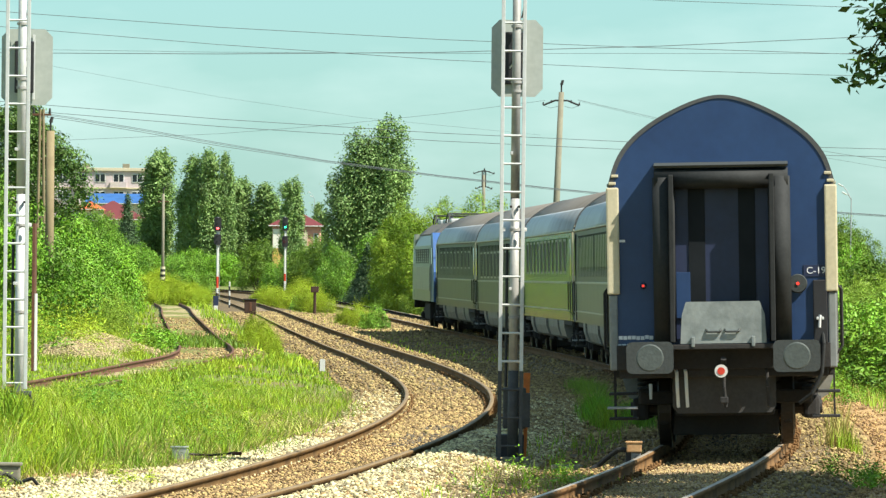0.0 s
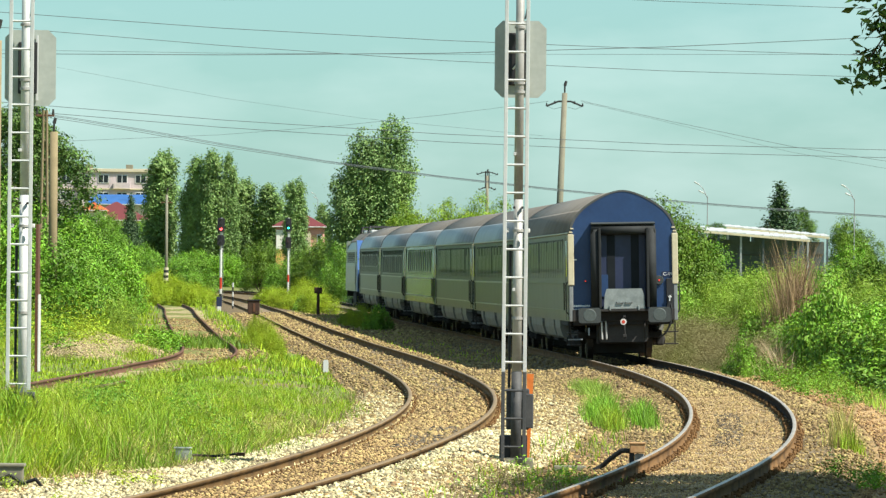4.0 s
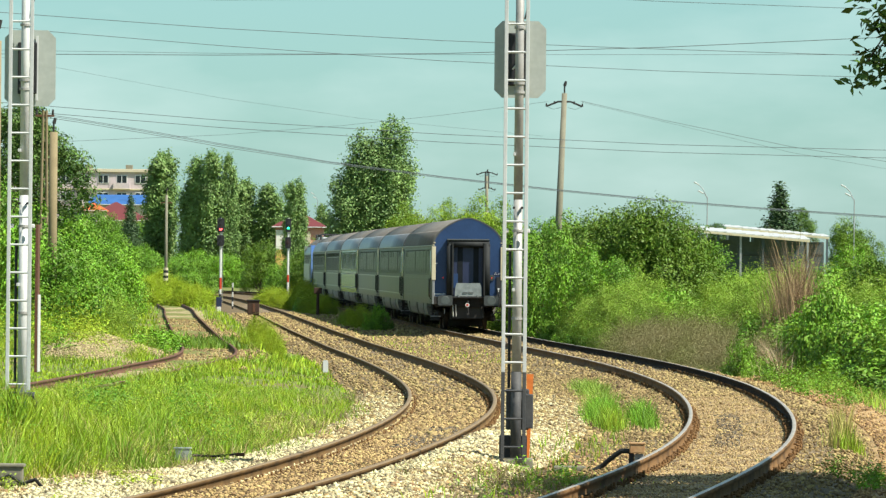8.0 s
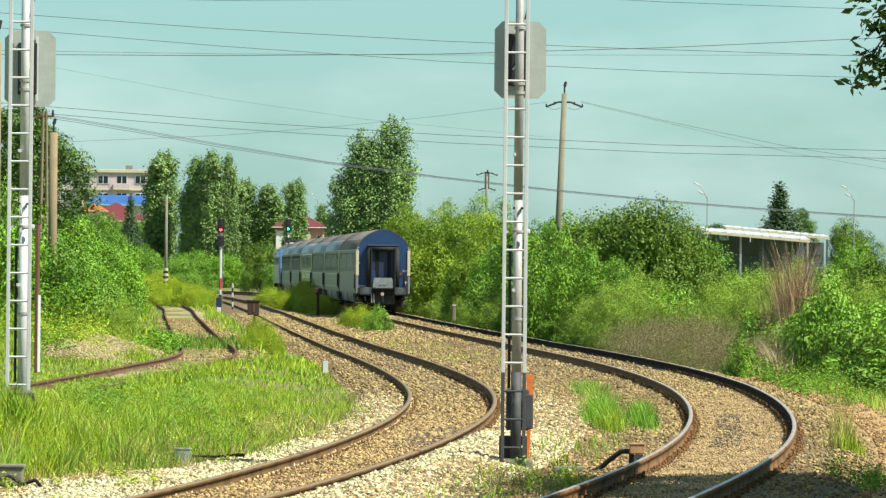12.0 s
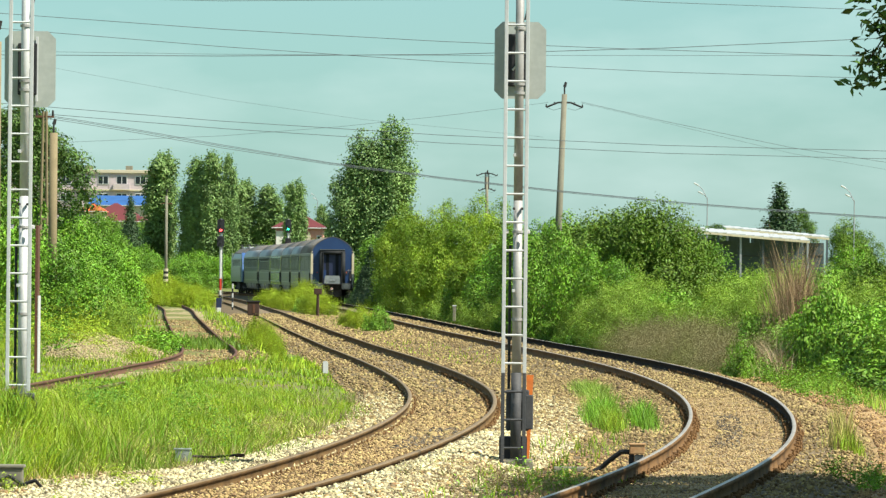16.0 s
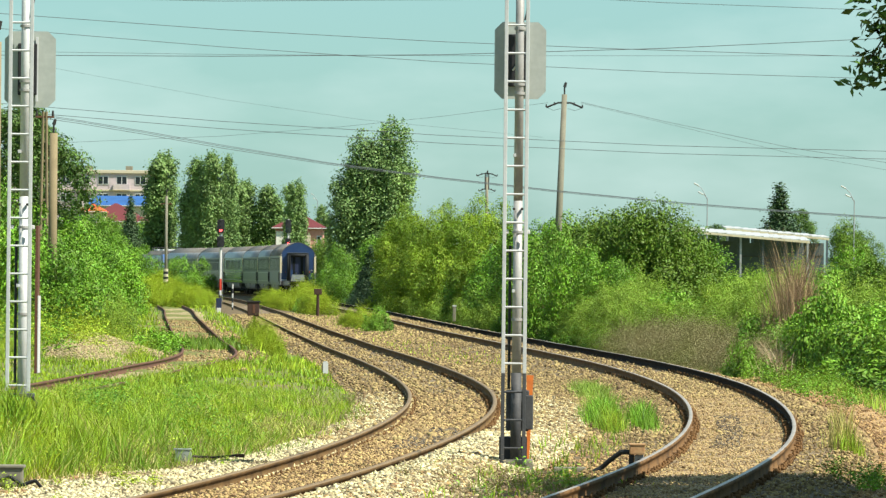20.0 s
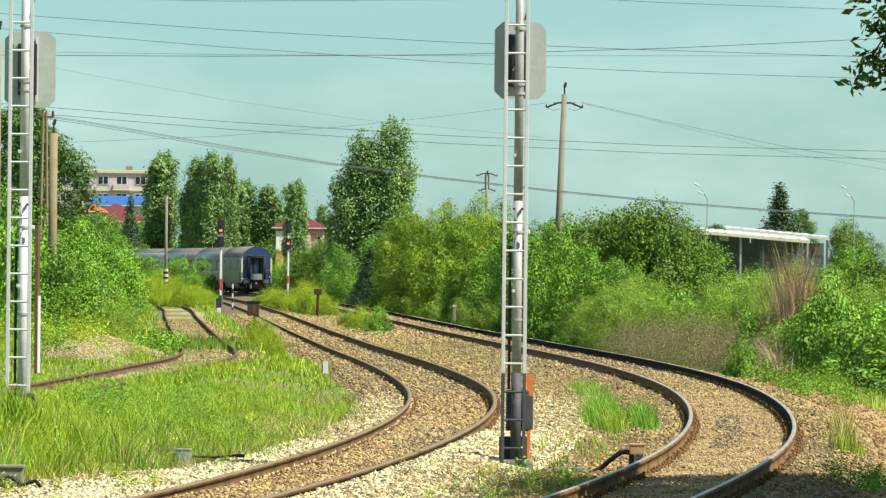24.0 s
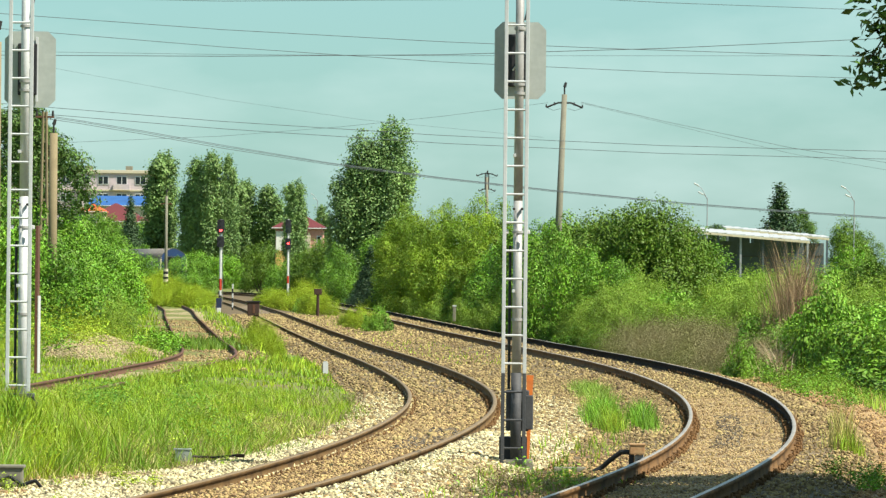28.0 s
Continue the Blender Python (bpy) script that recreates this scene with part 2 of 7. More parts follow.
for key, base, alt, light, n_scale in (
        ("broad", (0.150, 0.262, 0.026), (0.090, 0.175, 0.018), 0.22, 0.9), ("vine", (0.165, 0.278, 0.030), (0.102, 0.190, 0.021), 0.22, 1.0), ("fresh", (0.165, 0.290, 0.022), (0.105, 0.205, 0.018), 0.24, 0.9),
        ("willow", (0.245, 0.320, 0.028), (0.160, 0.245, 0.022), 0.30, 0.5), ("shade", (0.085, 0.140, 0.030), (0.058, 0.100, 0.022), 0.18, 0.8), ("dark", (0.128, 0.196, 0.023), (0.092, 0.150, 0.019), 0.20, 0.8),
        # poplar: haze of distance put into the grey-blue leaf colour
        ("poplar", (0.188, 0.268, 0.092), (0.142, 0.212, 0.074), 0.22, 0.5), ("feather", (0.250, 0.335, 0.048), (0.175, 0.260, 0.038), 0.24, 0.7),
        ("yellow", (0.400, 0.490, 0.034), (0.280, 0.400, 0.028), 0.28, 0.8), ("dry", (0.335, 0.290, 0.150), (0.240, 0.255, 0.080), 0.16, 0.7), ("stalk", (0.43, 0.34, 0.19), (0.29, 0.21, 0.11), 0.12, 0.9),
        ("deadstem", (0.38, 0.265, 0.145), (0.25, 0.16, 0.085), 0.10, 0.9), ("conifer", (0.066, 0.105, 0.048), (0.046, 0.078, 0.038), 0.05, 0.8), ("grass", (0.335, 0.430, 0.024), (0.170, 0.300, 0.022), 0.26, 0.7),
        ("emerald", (0.145, 0.340, 0.030), (0.090, 0.235, 0.026), 0.22, 0.9), ("straw", (0.50, 0.43, 0.150), (0.350, 0.354, 0.080), 0.20, 0.9)):
    if key not in ("straw", "stalk", "deadstem", "dry", "yellow", "grass", "emerald"):
        base, alt = [c * q for c, q in zip(base, (1.24, 1.34, 1.10))], [c * q for c, q in zip(alt, (1.0, 1.10, 1.0))]
    LEAVES[key] = material(key + "_leaves", base, 0.5, alt=alt, amount=1.0, scale=n_scale, fine=3, vary=0.12, island={"feather": 0.3, "dry": 0.15, "poplar": 0.24, "willow": 0.28, "dark": 0.3}.get(key, 0.45), rnd=0.10, bump=0, through_light=light * 0.45, spec=0.25, thresh=(0.40, 0.62))

# ---- mesh helpers ----


def mesh_np(name, verts, faces, mat, smooth=False):
    me = bpy.data.meshes.new(name)
    v, f = np.asarray(verts, np.float32).reshape(-1, 3), np.asarray(faces, np.int32)
    k = f.shape[1]
    me.vertices.add(len(v)), me.vertices.foreach_set("co", v.ravel())
    me.loops.add(f.size), me.loops.foreach_set("vertex_index", f.ravel())
    me.polygons.add(len(f))
    me.polygons.foreach_set("loop_start", np.arange(0, f.size, k, dtype=np.int32))
    if smooth:
        me.polygons.foreach_set("use_smooth", np.ones(len(f), bool))
    me.update(calc_edges=True)
    me.validate()
    for one in (mat if isinstance(mat, (list, tuple)) else [mat]):
        me.materials.append(one)
    return me


def part(name, bm, mat, parent=None, label="", smooth=False):
    """Link a bmesh (or a ready mesh) as one object under a thing or part."""
    if isinstance(bm, bmesh.types.BMesh):
        me = bpy.data.meshes.new(name)
        bm.to_mesh(me), bm.free()
        for one in (mat if isinstance(mat, (list, tuple)) else [mat]):
            me.materials.append(one)
        if smooth:
            # round sides smooth, end caps flat
            me.polygons.foreach_set("use_smooth", [len(p.vertices) <= 4 for p in me.polygons])
    else:
        me = bm
    ob = new(name, me)
    if parent:
        ob.parent = parent
    if label:
        tagged(ob, label)
    return ob


def thing(name, at, label, category, group="", kind=""):
    ob = new(name)
    ob.empty_display_size = 0.2
    ob.matrix_basis = at if isinstance(at, Matrix) else Matrix.Translation(at)
    return tagged(ob, label, category, group, kind)


def box(sx, sy, sz, at=(0, 0, 0), bevel=0.0, bm=None, rot=None):
    """A box with its centre at 'at', edges bevelled."""
    b = bmesh.new()
    bmesh.ops.create_cube(b, size=1, matrix=Matrix.Diagonal((sx, sy, sz, 1)))
    if bevel:
        bmesh.ops.bevel(b, geom=b.edges[:], offset=bevel, segments=2, profile=0.6, affect="EDGES")
    m = Matrix.Translation(at) @ (rot or Matrix.Identity(4))
    bmesh.ops.transform(b, matrix=m, verts=b.verts)
    return join(bm, b)


def join(bm, b):
    if bm is None:
        return b
    me = bpy.data.meshes.new("tmp")
    b.to_mesh(me), b.free()
    bm.from_mesh(me)
    bpy.data.meshes.remove(me)
    return bm


def rod(a, b, r1, r2=None, n=10, bm=None):
    """A round bar from a to b, tapering from r1 to r2."""
    a, b = Vector(a), Vector(b)
    g = bmesh.new()
    bmesh.ops.create_cone(g, cap_ends=True, segments=n, radius1=r1, radius2=r1 if r2 is None else r2, depth=(b - a).length)
    m = Matrix.Translation((a + b) / 2) @ (b - a).to_track_quat("Z", "Y").to_matrix().to_4x4()
    bmesh.ops.transform(g, matrix=m, verts=g.verts)
    return join(bm, g)


def tube(points, r, n=8, bm=None):
    """A bent round bar through the points."""
    for a, b in zip(points[:-1], points[1:]):
        bm = rod(a, b, r, r, n, bm)
    return bm


def prism(outline, depth, axis="y", at=0.0, bm=None):
    """An outline of (x, z) points drawn out along y (or (y, z) along x) by depth, from 'at'."""
    g = bmesh.new()
    def place(p, d):
        return (p[0], d, p[1]) if axis == "y" else (d, p[0], p[1])
    a = [g.verts.new(place(p, at)) for p in outline]
    b = [g.verts.new(place(p, at + depth)) for p in outline]
    g.faces.new(a), g.faces.new(list(reversed(b)))
    for i in range(len(a)):
        j = (i + 1) % len(a)
        g.faces.new((a[j], a[i], b[i], b[j]))
    bmesh.ops.recalc_face_normals(g, faces=g.faces)
    return join(bm, g)


# ---- plan: the three tracks ----


def dense(knots, step=1.0, soften=8.0):
    """Even points along a smooth line through (y, x) knots."""
    y, x = np.array([k[0] for k in knots], float), np.array([k[1] for k in knots], float)
    m = np.gradient(x, y)
    yy = np.arange(y[0], y[-1], step)
    i = np.clip(np.searchsorted(y, yy, "right") - 1, 0, len(y) - 2)
    h = y[i + 1] - y[i]
    t = (yy - y[i]) / h
    xx = (2 * t**3 - 3 * t**2 + 1) * x[i] + (t**3 - 2 * t**2 + t) * h * m[i] + (3 * t**2 - 2 * t**3) * x[i + 1] + (t**3 - t**2) * h * m[i + 1]
    k = np.exp(-0.5 * (np.arange(-30, 31) * step / soften) ** 2)
    pad = np.concatenate([xx[0] + (xx[1] - xx[0]) * np.arange(-30, 0), xx, xx[-1] + (xx[-1] - xx[-2]) * np.arange(1, 31)])
    return np.column_stack([np.convolve(pad, k / k.sum(), "valid"), yy])


TRACK_A = dense([(0, -6.6), (30, -2.1), (45, -0.15), (60, 1.70), (70, 2.86), (77.4, 3.52), (87.6, 4.20), (97.7, 4.65), (107.9, 4.97), (118, 5.10), (128, 5.1), (138, 5.01), (148.5, 4.8),
                 (189, 3.38), (240, 0.9), (260, -0.08), (280, -1.07), (300, -2.05), (331, -3.58), (372, -5.6), (422, -8.05), (483, -11.1), (554, -15.8), (585, -18.7), (615, -22.6),
                 (632, -25.3), (680, -34.5), (740, -50), (820, -76), (900, -108)])
TRACK_B = dense([(0, -11.0), (30, -6.6), (45, -4.4), (61.5, -2.4), (68, -1.73), (76, -1.12), (87, -0.42), (100, 0.08), (110, 0.24), (118, 0.22), (132, -0.08), (156, -0.92), (188, -2.35), (239, -4.75),
                 (300, -7.6), (370, -10.9), (430, -13.9), (490, -17.2), (560, -22.0), (600, -26.0), (640, -32)])
TRACK_C = dense([(108, -7.5), (120, -7.05), (127, -6.9), (133, -6.75), (142, -6.6), (152, -6.42), (160, -6.22), (170, -6.3), (180, -6.6), (187, -6.9), (207, -7.9), (260, -10.45), (305, -12.6), (349, -14.6), (385, -16.6)], soften=4.0)


def along(track, y):
    return float(np.interp(y, track[:, 1], track[:, 0]))


def rail_z(y):
    """Height of the rail tops along the line."""
    return np.interp(y, [0, 120, 160, 200, 250, 330, 450, 600, 5000], [0, 0, -0.06, -0.12, -0.10, 0.0, 0.05, 0.0, 0.0])


def ground_z(x, y):
    """Natural ground: flat by the line, a low grassy rise beside the siding, a gentle bank on the other side."""
    x, y = np.asarray(x, float), np.asarray(y, float)
    a, b = np.interp(y, TRACK_A[:, 1], TRACK_A[:, 0]), np.interp(y, TRACK_B[:, 1], TRACK_B[:, 0])
    z = rail_z(y) - 0.40
    z = z + np.clip((x - a - 2.6) / 6.0, 0, 1) * 0.35
    inner = np.clip((y - 66) / 9, 0, 1)
    edge = b - 2.1 - 1.4 * np.clip((82 - y) / 12, 0, 1) - 1.5 * np.clip((70 - y) / 4, 0, 1)
    z = z + np.clip((edge + 0.1 - x) / 0.5, 0, 1) * 0.06
    rise = np.clip((edge - x) / 1.2, 0, 1) * inner * np.clip((118 - y) / 24, 0, 1)
    z = z + rise * 0.26 + np.clip((edge - 0.2 - x) / 2.0, 0, 1) * inner * 0.10
    far = np.clip((y - 130) / 60, 0, 1) * np.clip((b - 8.5 - x) / 5.0, 0, 1)
    return z + far * 0.5 + 0.03 * np.sin(x * 1.3 + y * 0.37) + 0.03 * np.sin(x * 0.41 - y * 0.21)


def build_ground():
    xs = np.concatenate([[-3000, -1200, -500, -220, -120, -70], np.arange(-45, -14, 2.0), np.arange(-14, 16, 0.5), np.arange(16, 46, 2.0), [70, 120, 220, 500, 1200, 3000]])
    ys = np.concatenate([[-1500, -500, -150, -50, 0, 30], np.arange(45, 160, 1.0), np.arange(160, 460, 4.0), np.arange(460, 900, 20.0), [1000, 1300, 1800, 2600, 4500]])
    X, Y = np.meshgrid(xs, ys)
    Z = ground_z(X, Y)
    v = np.column_stack([X.ravel(), Y.ravel(), Z.ravel()])
    r, c = np.meshgrid(np.arange(len(ys) - 1), np.arange(len(xs) - 1), indexing="ij")
    i = (r * len(xs) + c).ravel()
    f = np.column_stack([i, i + 1, i + 1 + len(xs), i + len(xs)])
    ob = new("ground", mesh_np("ground", v, f, M_turf, True))
    tagged(ob, "uneven grassy ground with patches of dry soil", "ground", kind="structure")


def heading(track):
    d = np.gradient(track, axis=0)
    return d / np.linalg.norm(d, axis=1)[:, None]


def bed(name, left, right, ymin, ymax, top, label, mat):
    """A raised strip of crushed stone between two side lines, with sloping shoulders."""
    ys = np.concatenate([np.arange(ymin, min(160, ymax), 0.8), np.arange(160, ymax, 3.0)]) if ymax > 160 else np.arange(ymin, ymax, 0.8)
    rows = []
    n = 22
    for y in ys:
        l, r = left(y), right(y)
        x = np.linspace(l, r, n)
        z = rail_z(y) + top(x, y)
        edge = np.minimum(x - l, r - x)
        z = np.where(edge < 0.7, z - (0.7 - edge) * 0.30, z)
        z = z + 0.018 * np.sin(x * 7.1 + y * 3.3) * np.sin(y * 2.1 - x * 1.7)
        rows.append(np.column_stack([x, np.full(n, y), z]))
    v = np.concatenate(rows)
    r, c = np.meshgrid(np.arange(len(ys) - 1), np.arange(n - 1), indexing="ij")
    i = (r * n + c).ravel()
    ob = new(name, mesh_np(name, v, np.column_stack([i, i + 1, i + 1 + n, i + n]), mat, True))
    return tagged(ob, label, "ballast", kind="structure")


RAIL = [(-0.075, -0.172), (0.075, -0.172), (0.075, -0.160), (0.012, -0.138), (0.010, -0.052), (0.035, -0.038), (0.036, -0.010), (0.026, 0.0), (-0.026, 0.0), (-0.036, -0.010), (-0.035, -0.038), (-0.010, -0.052), (-0.012, -0.138), (-0.075, -0.160)]


def rail(name, track, side, y0, y1, parent, lift=0.0, mats=None):
    """One length of rail of a track; side -1 or 1."""
    sel = (track[:, 1] >= y0) & (track[:, 1] <= y1)
    p, h = track[sel], heading(track)[sel]
    if len(p) > 60 and y0 > 150:
        p, h = p[::3], h[::3]
    nrm = np.column_stack([h[:, 1], -h[:, 0]])
    k, n = len(RAIL), len(p)
    cx, cz = np.array([q[0] for q in RAIL]), np.array([q[1] for q in RAIL])
    off = side * (0.7175 + 0.036) + cx
    v = np.zeros((n, k, 3))
    v[:, :, 0] = p[:, None, 0] + nrm[:, None, 0] * off
    v[:, :, 1] = p[:, None, 1] + nrm[:, None, 1] * off
    v[:, :, 2] = rail_z(p[:, 1])[:, None] + lift + cz
    r, c = np.meshgrid(np.arange(n - 1), np.arange(k), indexing="ij")
    a, b = (r * k + c).ravel(), (r * k + (c + 1) % k).ravel()
    me = mesh_np(name, v.reshape(-1, 3), np.column_stack([a, a + k, b + k, b]), mats or [M_rust, M_head, M_gaugeshade])
    col = np.tile(np.arange(k), n - 1)
    index = np.isin(col, (6, 7, 8) if mats else (7,)).astype(np.int32)
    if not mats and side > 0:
        # the outer rail's gauge side is coloured black to imitate its shade
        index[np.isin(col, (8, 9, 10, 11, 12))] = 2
    me.polygons.foreach_set("material_index", index)
    ob = new(name, me)
    ob.parent = parent
    return ob


def cant(y):
    return float(np.interp(y, [0, 60, 100, 200, 260], [0.6, 1.2, 1.6, 1.4, 0.0]))

# ---- tracks and ballast ----


def stone_top(x, y, a, b):
    """Top of the ballast round the track centres a and b: canted with the rails, and heaped up against the near end of the second track."""
    z = np.full_like(x, -0.30)
    for c, lift, tilt in ((a, 0.0, 0.037), (b, -0.115, 0.046)):
        d = x - c
        z = np.maximum(z, -0.185 + lift + tilt * np.clip(d, -1.5, 1.5) - np.clip((np.abs(d) - 1.35) / 0.9, 0, 1) * 0.10)
    d = x - b
    side = np.clip((d - 0.80) / 0.10, 0, 1) * np.clip((2.3 - d) / 0.8, 0, 1) * np.clip((97 - y) / 10, 0, 1)
    inner = np.clip((0.70 - np.abs(d)) / 0.12, 0, 1) * np.clip((73 - y) / 8, 0, 1)
    return z + 0.125 * side + 0.085 * inner


def bed_top(x, y):
    a, b = along(TRACK_A, y), along(TRACK_B, y)
    return stone_top(x, y, a, b) - np.where(np.minimum(np.abs(x - a), np.abs(x - b)) < 0.62, 0.012, 0.0)


def front(y):
    """How far the stones spill out beyond the second track near its visible end."""
    return 5.5 * np.clip((76 - y) / 11, 0, 1) + 0.5 * np.clip((92 - y) / 20, 0, 1)


build_ground()
bed("ballast_bed", lambda y: along(TRACK_B, y) - 2.3 - front(y), lambda y: along(TRACK_A, y) + 2.2, 30, 640, bed_top, "tan crushed-stone ballast bed under the two running tracks", M_bed)
bed("siding_ballast", lambda y: along(TRACK_C, y) - 1.5, lambda y: along(TRACK_C, y) + 1.9, 119, 384, lambda x, y: -0.24 + 0 * x, "sandy overgrown ballast under the disused siding", M_sand)
bed("gravel_heap", lambda y: along(TRACK_C, y) - 5.0 + 0.05 * abs(y - 178), lambda y: along(TRACK_C, y) - 1.05, 146, 206, lambda x, y: -0.22 + 0.36 * np.clip((y - 156) / 30, 0, 1) * np.clip((along(TRACK_C, y) - 1.3 - x) / 2.2, 0, 1) + 0.05 * np.sin((x + 10) * 2.3 + y * 0.3) - 0.30 * np.clip((153 - y) / 7, 0, 1), "low sandy gravel mound beside the siding", M_sand)
bed("dirt_verge", lambda y: along(TRACK_A, y) + 1.3, lambda y: along(TRACK_A, y) + 7.5, 50, 155, lambda x, y: -0.26 + 0.045 * (x - along(TRACK_A, y) - 1.3), "reddish dry soil verge with leaf litter", M_litter)

bed("track_fill", lambda y: along(TRACK_A, y) - 0.66, lambda y: along(TRACK_A, y) + 0.66, 52, 122, lambda x, y: -0.186 + 0.037 * (x - along(TRACK_A, y)) + 0.30 * np.clip(0.7 - np.minimum(x - along(TRACK_A, y) + 0.66, along(TRACK_A, y) + 0.66 - x), 0, 0.7), "sandy fine fill between the rails of the main track", M_fill)


def sleeper_mesh():
    b = box(2.5, 0.24, 0.16, (0, 0, -0.262), 0.015)
    for s in (-1, 1):
        box(0.34, 0.17, 0.014, (s * 0.753, 0, -0.178), 0, b)
    me = bpy.data.meshes.new("sleeper")
    b.to_mesh(me), b.free()
    me.materials.append(M_sleeper)
    return me


def clip_mesh():
    """Rail fastening: base plate rib, clip and bolt on both sides of a rail."""
    b = bmesh.new()
    for s in (-1, 1):
        box(0.05, 0.11, 0.035, (s * 0.085, 0, -0.152), 0, b)
        rod((s * 0.10, 0, -0.15), (s * 0.10, 0, -0.095), 0.016, 0.014, 6, b)
        box(0.06, 0.05, 0.02, (s * 0.055, 0, -0.138), 0, b)
    me = bpy.data.meshes.new("fastening")
    b.to_mesh(me), b.free()
    me.materials.append(M_rust)
    return me


SLEEPER, FASTENING = sleeper_mesh(), clip_mesh()


def joined(me, poses, name, parent, mat):
    """Many far copies of a small mesh as one joined mesh."""
    v = np.empty(len(me.vertices) * 3, np.float32)
    me.vertices.foreach_get("co", v)
    v = v.reshape(-1, 3)
    me.calc_loop_triangles()
    t = np.empty(len(me.loop_triangles) * 3, np.int32)
    me.loop_triangles.foreach_get("vertices", t)
    t = t.reshape(-1, 3)
    vs = [v @ np.array(m.to_3x3()).T + np.array(m.translation) for m in poses]
    fs = [t + i * len(v) for i in range(len(poses))]
    ob = new(name, mesh_np(name, np.concatenate(vs), np.concatenate(fs), mat))
    ob.parent = parent
    return tagged(ob, kind="stuff")


def track_pose(track, s_y, lift=0.0):
    i = int(np.clip(np.searchsorted(track[:, 1], s_y), 1, len(track) - 2))
    d = track[i + 1] - track[i - 1]
    return Matrix.Translation((along(track, s_y), s_y, float(rail_z(s_y)) + lift)) @ Matrix.Rotation(-math.atan2(d[0], d[1]), 4, "Z")


def build_track(name, track, y0, y1, label, lift, near, mats=None, sleepers=True, tilt=0.0):
    t = thing(name, (0, 0, 0), label, "railway track", kind="structure")
    cuts = [y0, *[y for y in range(50, 700, 30) if y0 + 8 < y < y1 - 8], y1]
    for side in (-1, 1):
        for a, b in zip(cuts[:-1], cuts[1:]):
            rail("rail", track, side, a - 0.01, b + 0.01, t, lift + side * tilt * 0.7535, mats)
    if not sleepers:
        return t
    rnd = random.Random(5)
    y, poses = y0 + 0.5, []
    while y < min(y1, 420) - 0.5:
        poses.append(track_pose(track, y, lift) @ pose(0, 0, 0, 0, -math.degrees(tilt)) @ pose(rnd.uniform(-0.03, 0.03), 0, rnd.uniform(-0.008, 0.004), 0, 0, rnd.uniform(-0.8, 0.8)))
        y += 0.6
    keep = [m for m in poses if near[0] < m.translation.y < near[1]]
    rest = [m for m in poses if not near[0] < m.translation.y < near[1]]
    for m in keep:
        o = new("sleeper", SLEEPER)
        o.parent, o.matrix_basis = t, m
    if rest:
        joined(SLEEPER, rest, "distant_sleepers", t, M_sleeper)
    clips = []
    for m in poses:
        if m.translation.y < 150:
            clips += [m @ pose(s * 0.7535, 0, 0) for s in (-1, 1)]
    if clips:
        joined(FASTENING, clips, "rail_fastenings", t, M_rust)
    return t


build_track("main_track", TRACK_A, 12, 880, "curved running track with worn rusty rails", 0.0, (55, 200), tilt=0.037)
build_track("second_track", TRACK_B, 12, 636, "parallel track with brown rusty rails on pale ballast", -0.115, (55, 190), [M_brownrail, M_brownhead], tilt=0.046)
build_track("siding_track", TRACK_C, 112, 384, "disused rusty siding half sunk in grass", -0.08, (119, 200), [M_oldrust, M_oldrust], False)


# loose stones, joined because nobody could count them
def stones(name, n, where, size, mat, label, seed):
    """Angular stones scattered over the ballast; where(rng, n) gives x, y, z."""
    rng = np.random.default_rng(seed)
    x, y, z = where(rng, n)
    n = len(x)
    base = np.array([(1, 0, 0), (-1, 0, 0), (0, 1, 0), (0, -1, 0), (0, 0, 1), (0, 0, -1)], float)
    s = size * (0.45 + 1.1 * rng.random((n, 1, 1)) ** 1.7)
    v = base[None] * rng.uniform(0.55, 1.1, (n, 6, 3)) + rng.normal(0, 0.22, (n, 6, 3))
    q = rng.normal(size=(n, 4))
    q /= np.linalg.norm(q, axis=1)[:, None]
    w, a, b, c = q.T
    R = np.stack([np.stack([1 - 2 * (b * b + c * c), 2 * (a * b - c * w), 2 * (a * c + b * w)], -1),
                  np.stack([2 * (a * b + c * w), 1 - 2 * (a * a + c * c), 2 * (b * c - a * w)], -1),
                  np.stack([2 * (a * c - b * w), 2 * (b * c + a * w), 1 - 2 * (a * a + b * b)], -1)], 1)
    v = np.einsum("nij,nkj->nki", R, v) * s * np.array([1, 1, 0.75])
    v += np.stack([x, y, z], -1)[:, None]
    f = np.array([(0, 2, 4), (2, 1, 4), (1, 3, 4), (3, 0, 4), (2, 0, 5), (1, 2, 5), (3, 1, 5), (0, 3, 5)])
    F = (f[None] + 6 * np.arange(n)[:, None, None]).reshape(-1, 3)
    return tagged(new(name, mesh_np(name, v.reshape(-1, 3), F, mat)), label, "stones", kind="stuff")


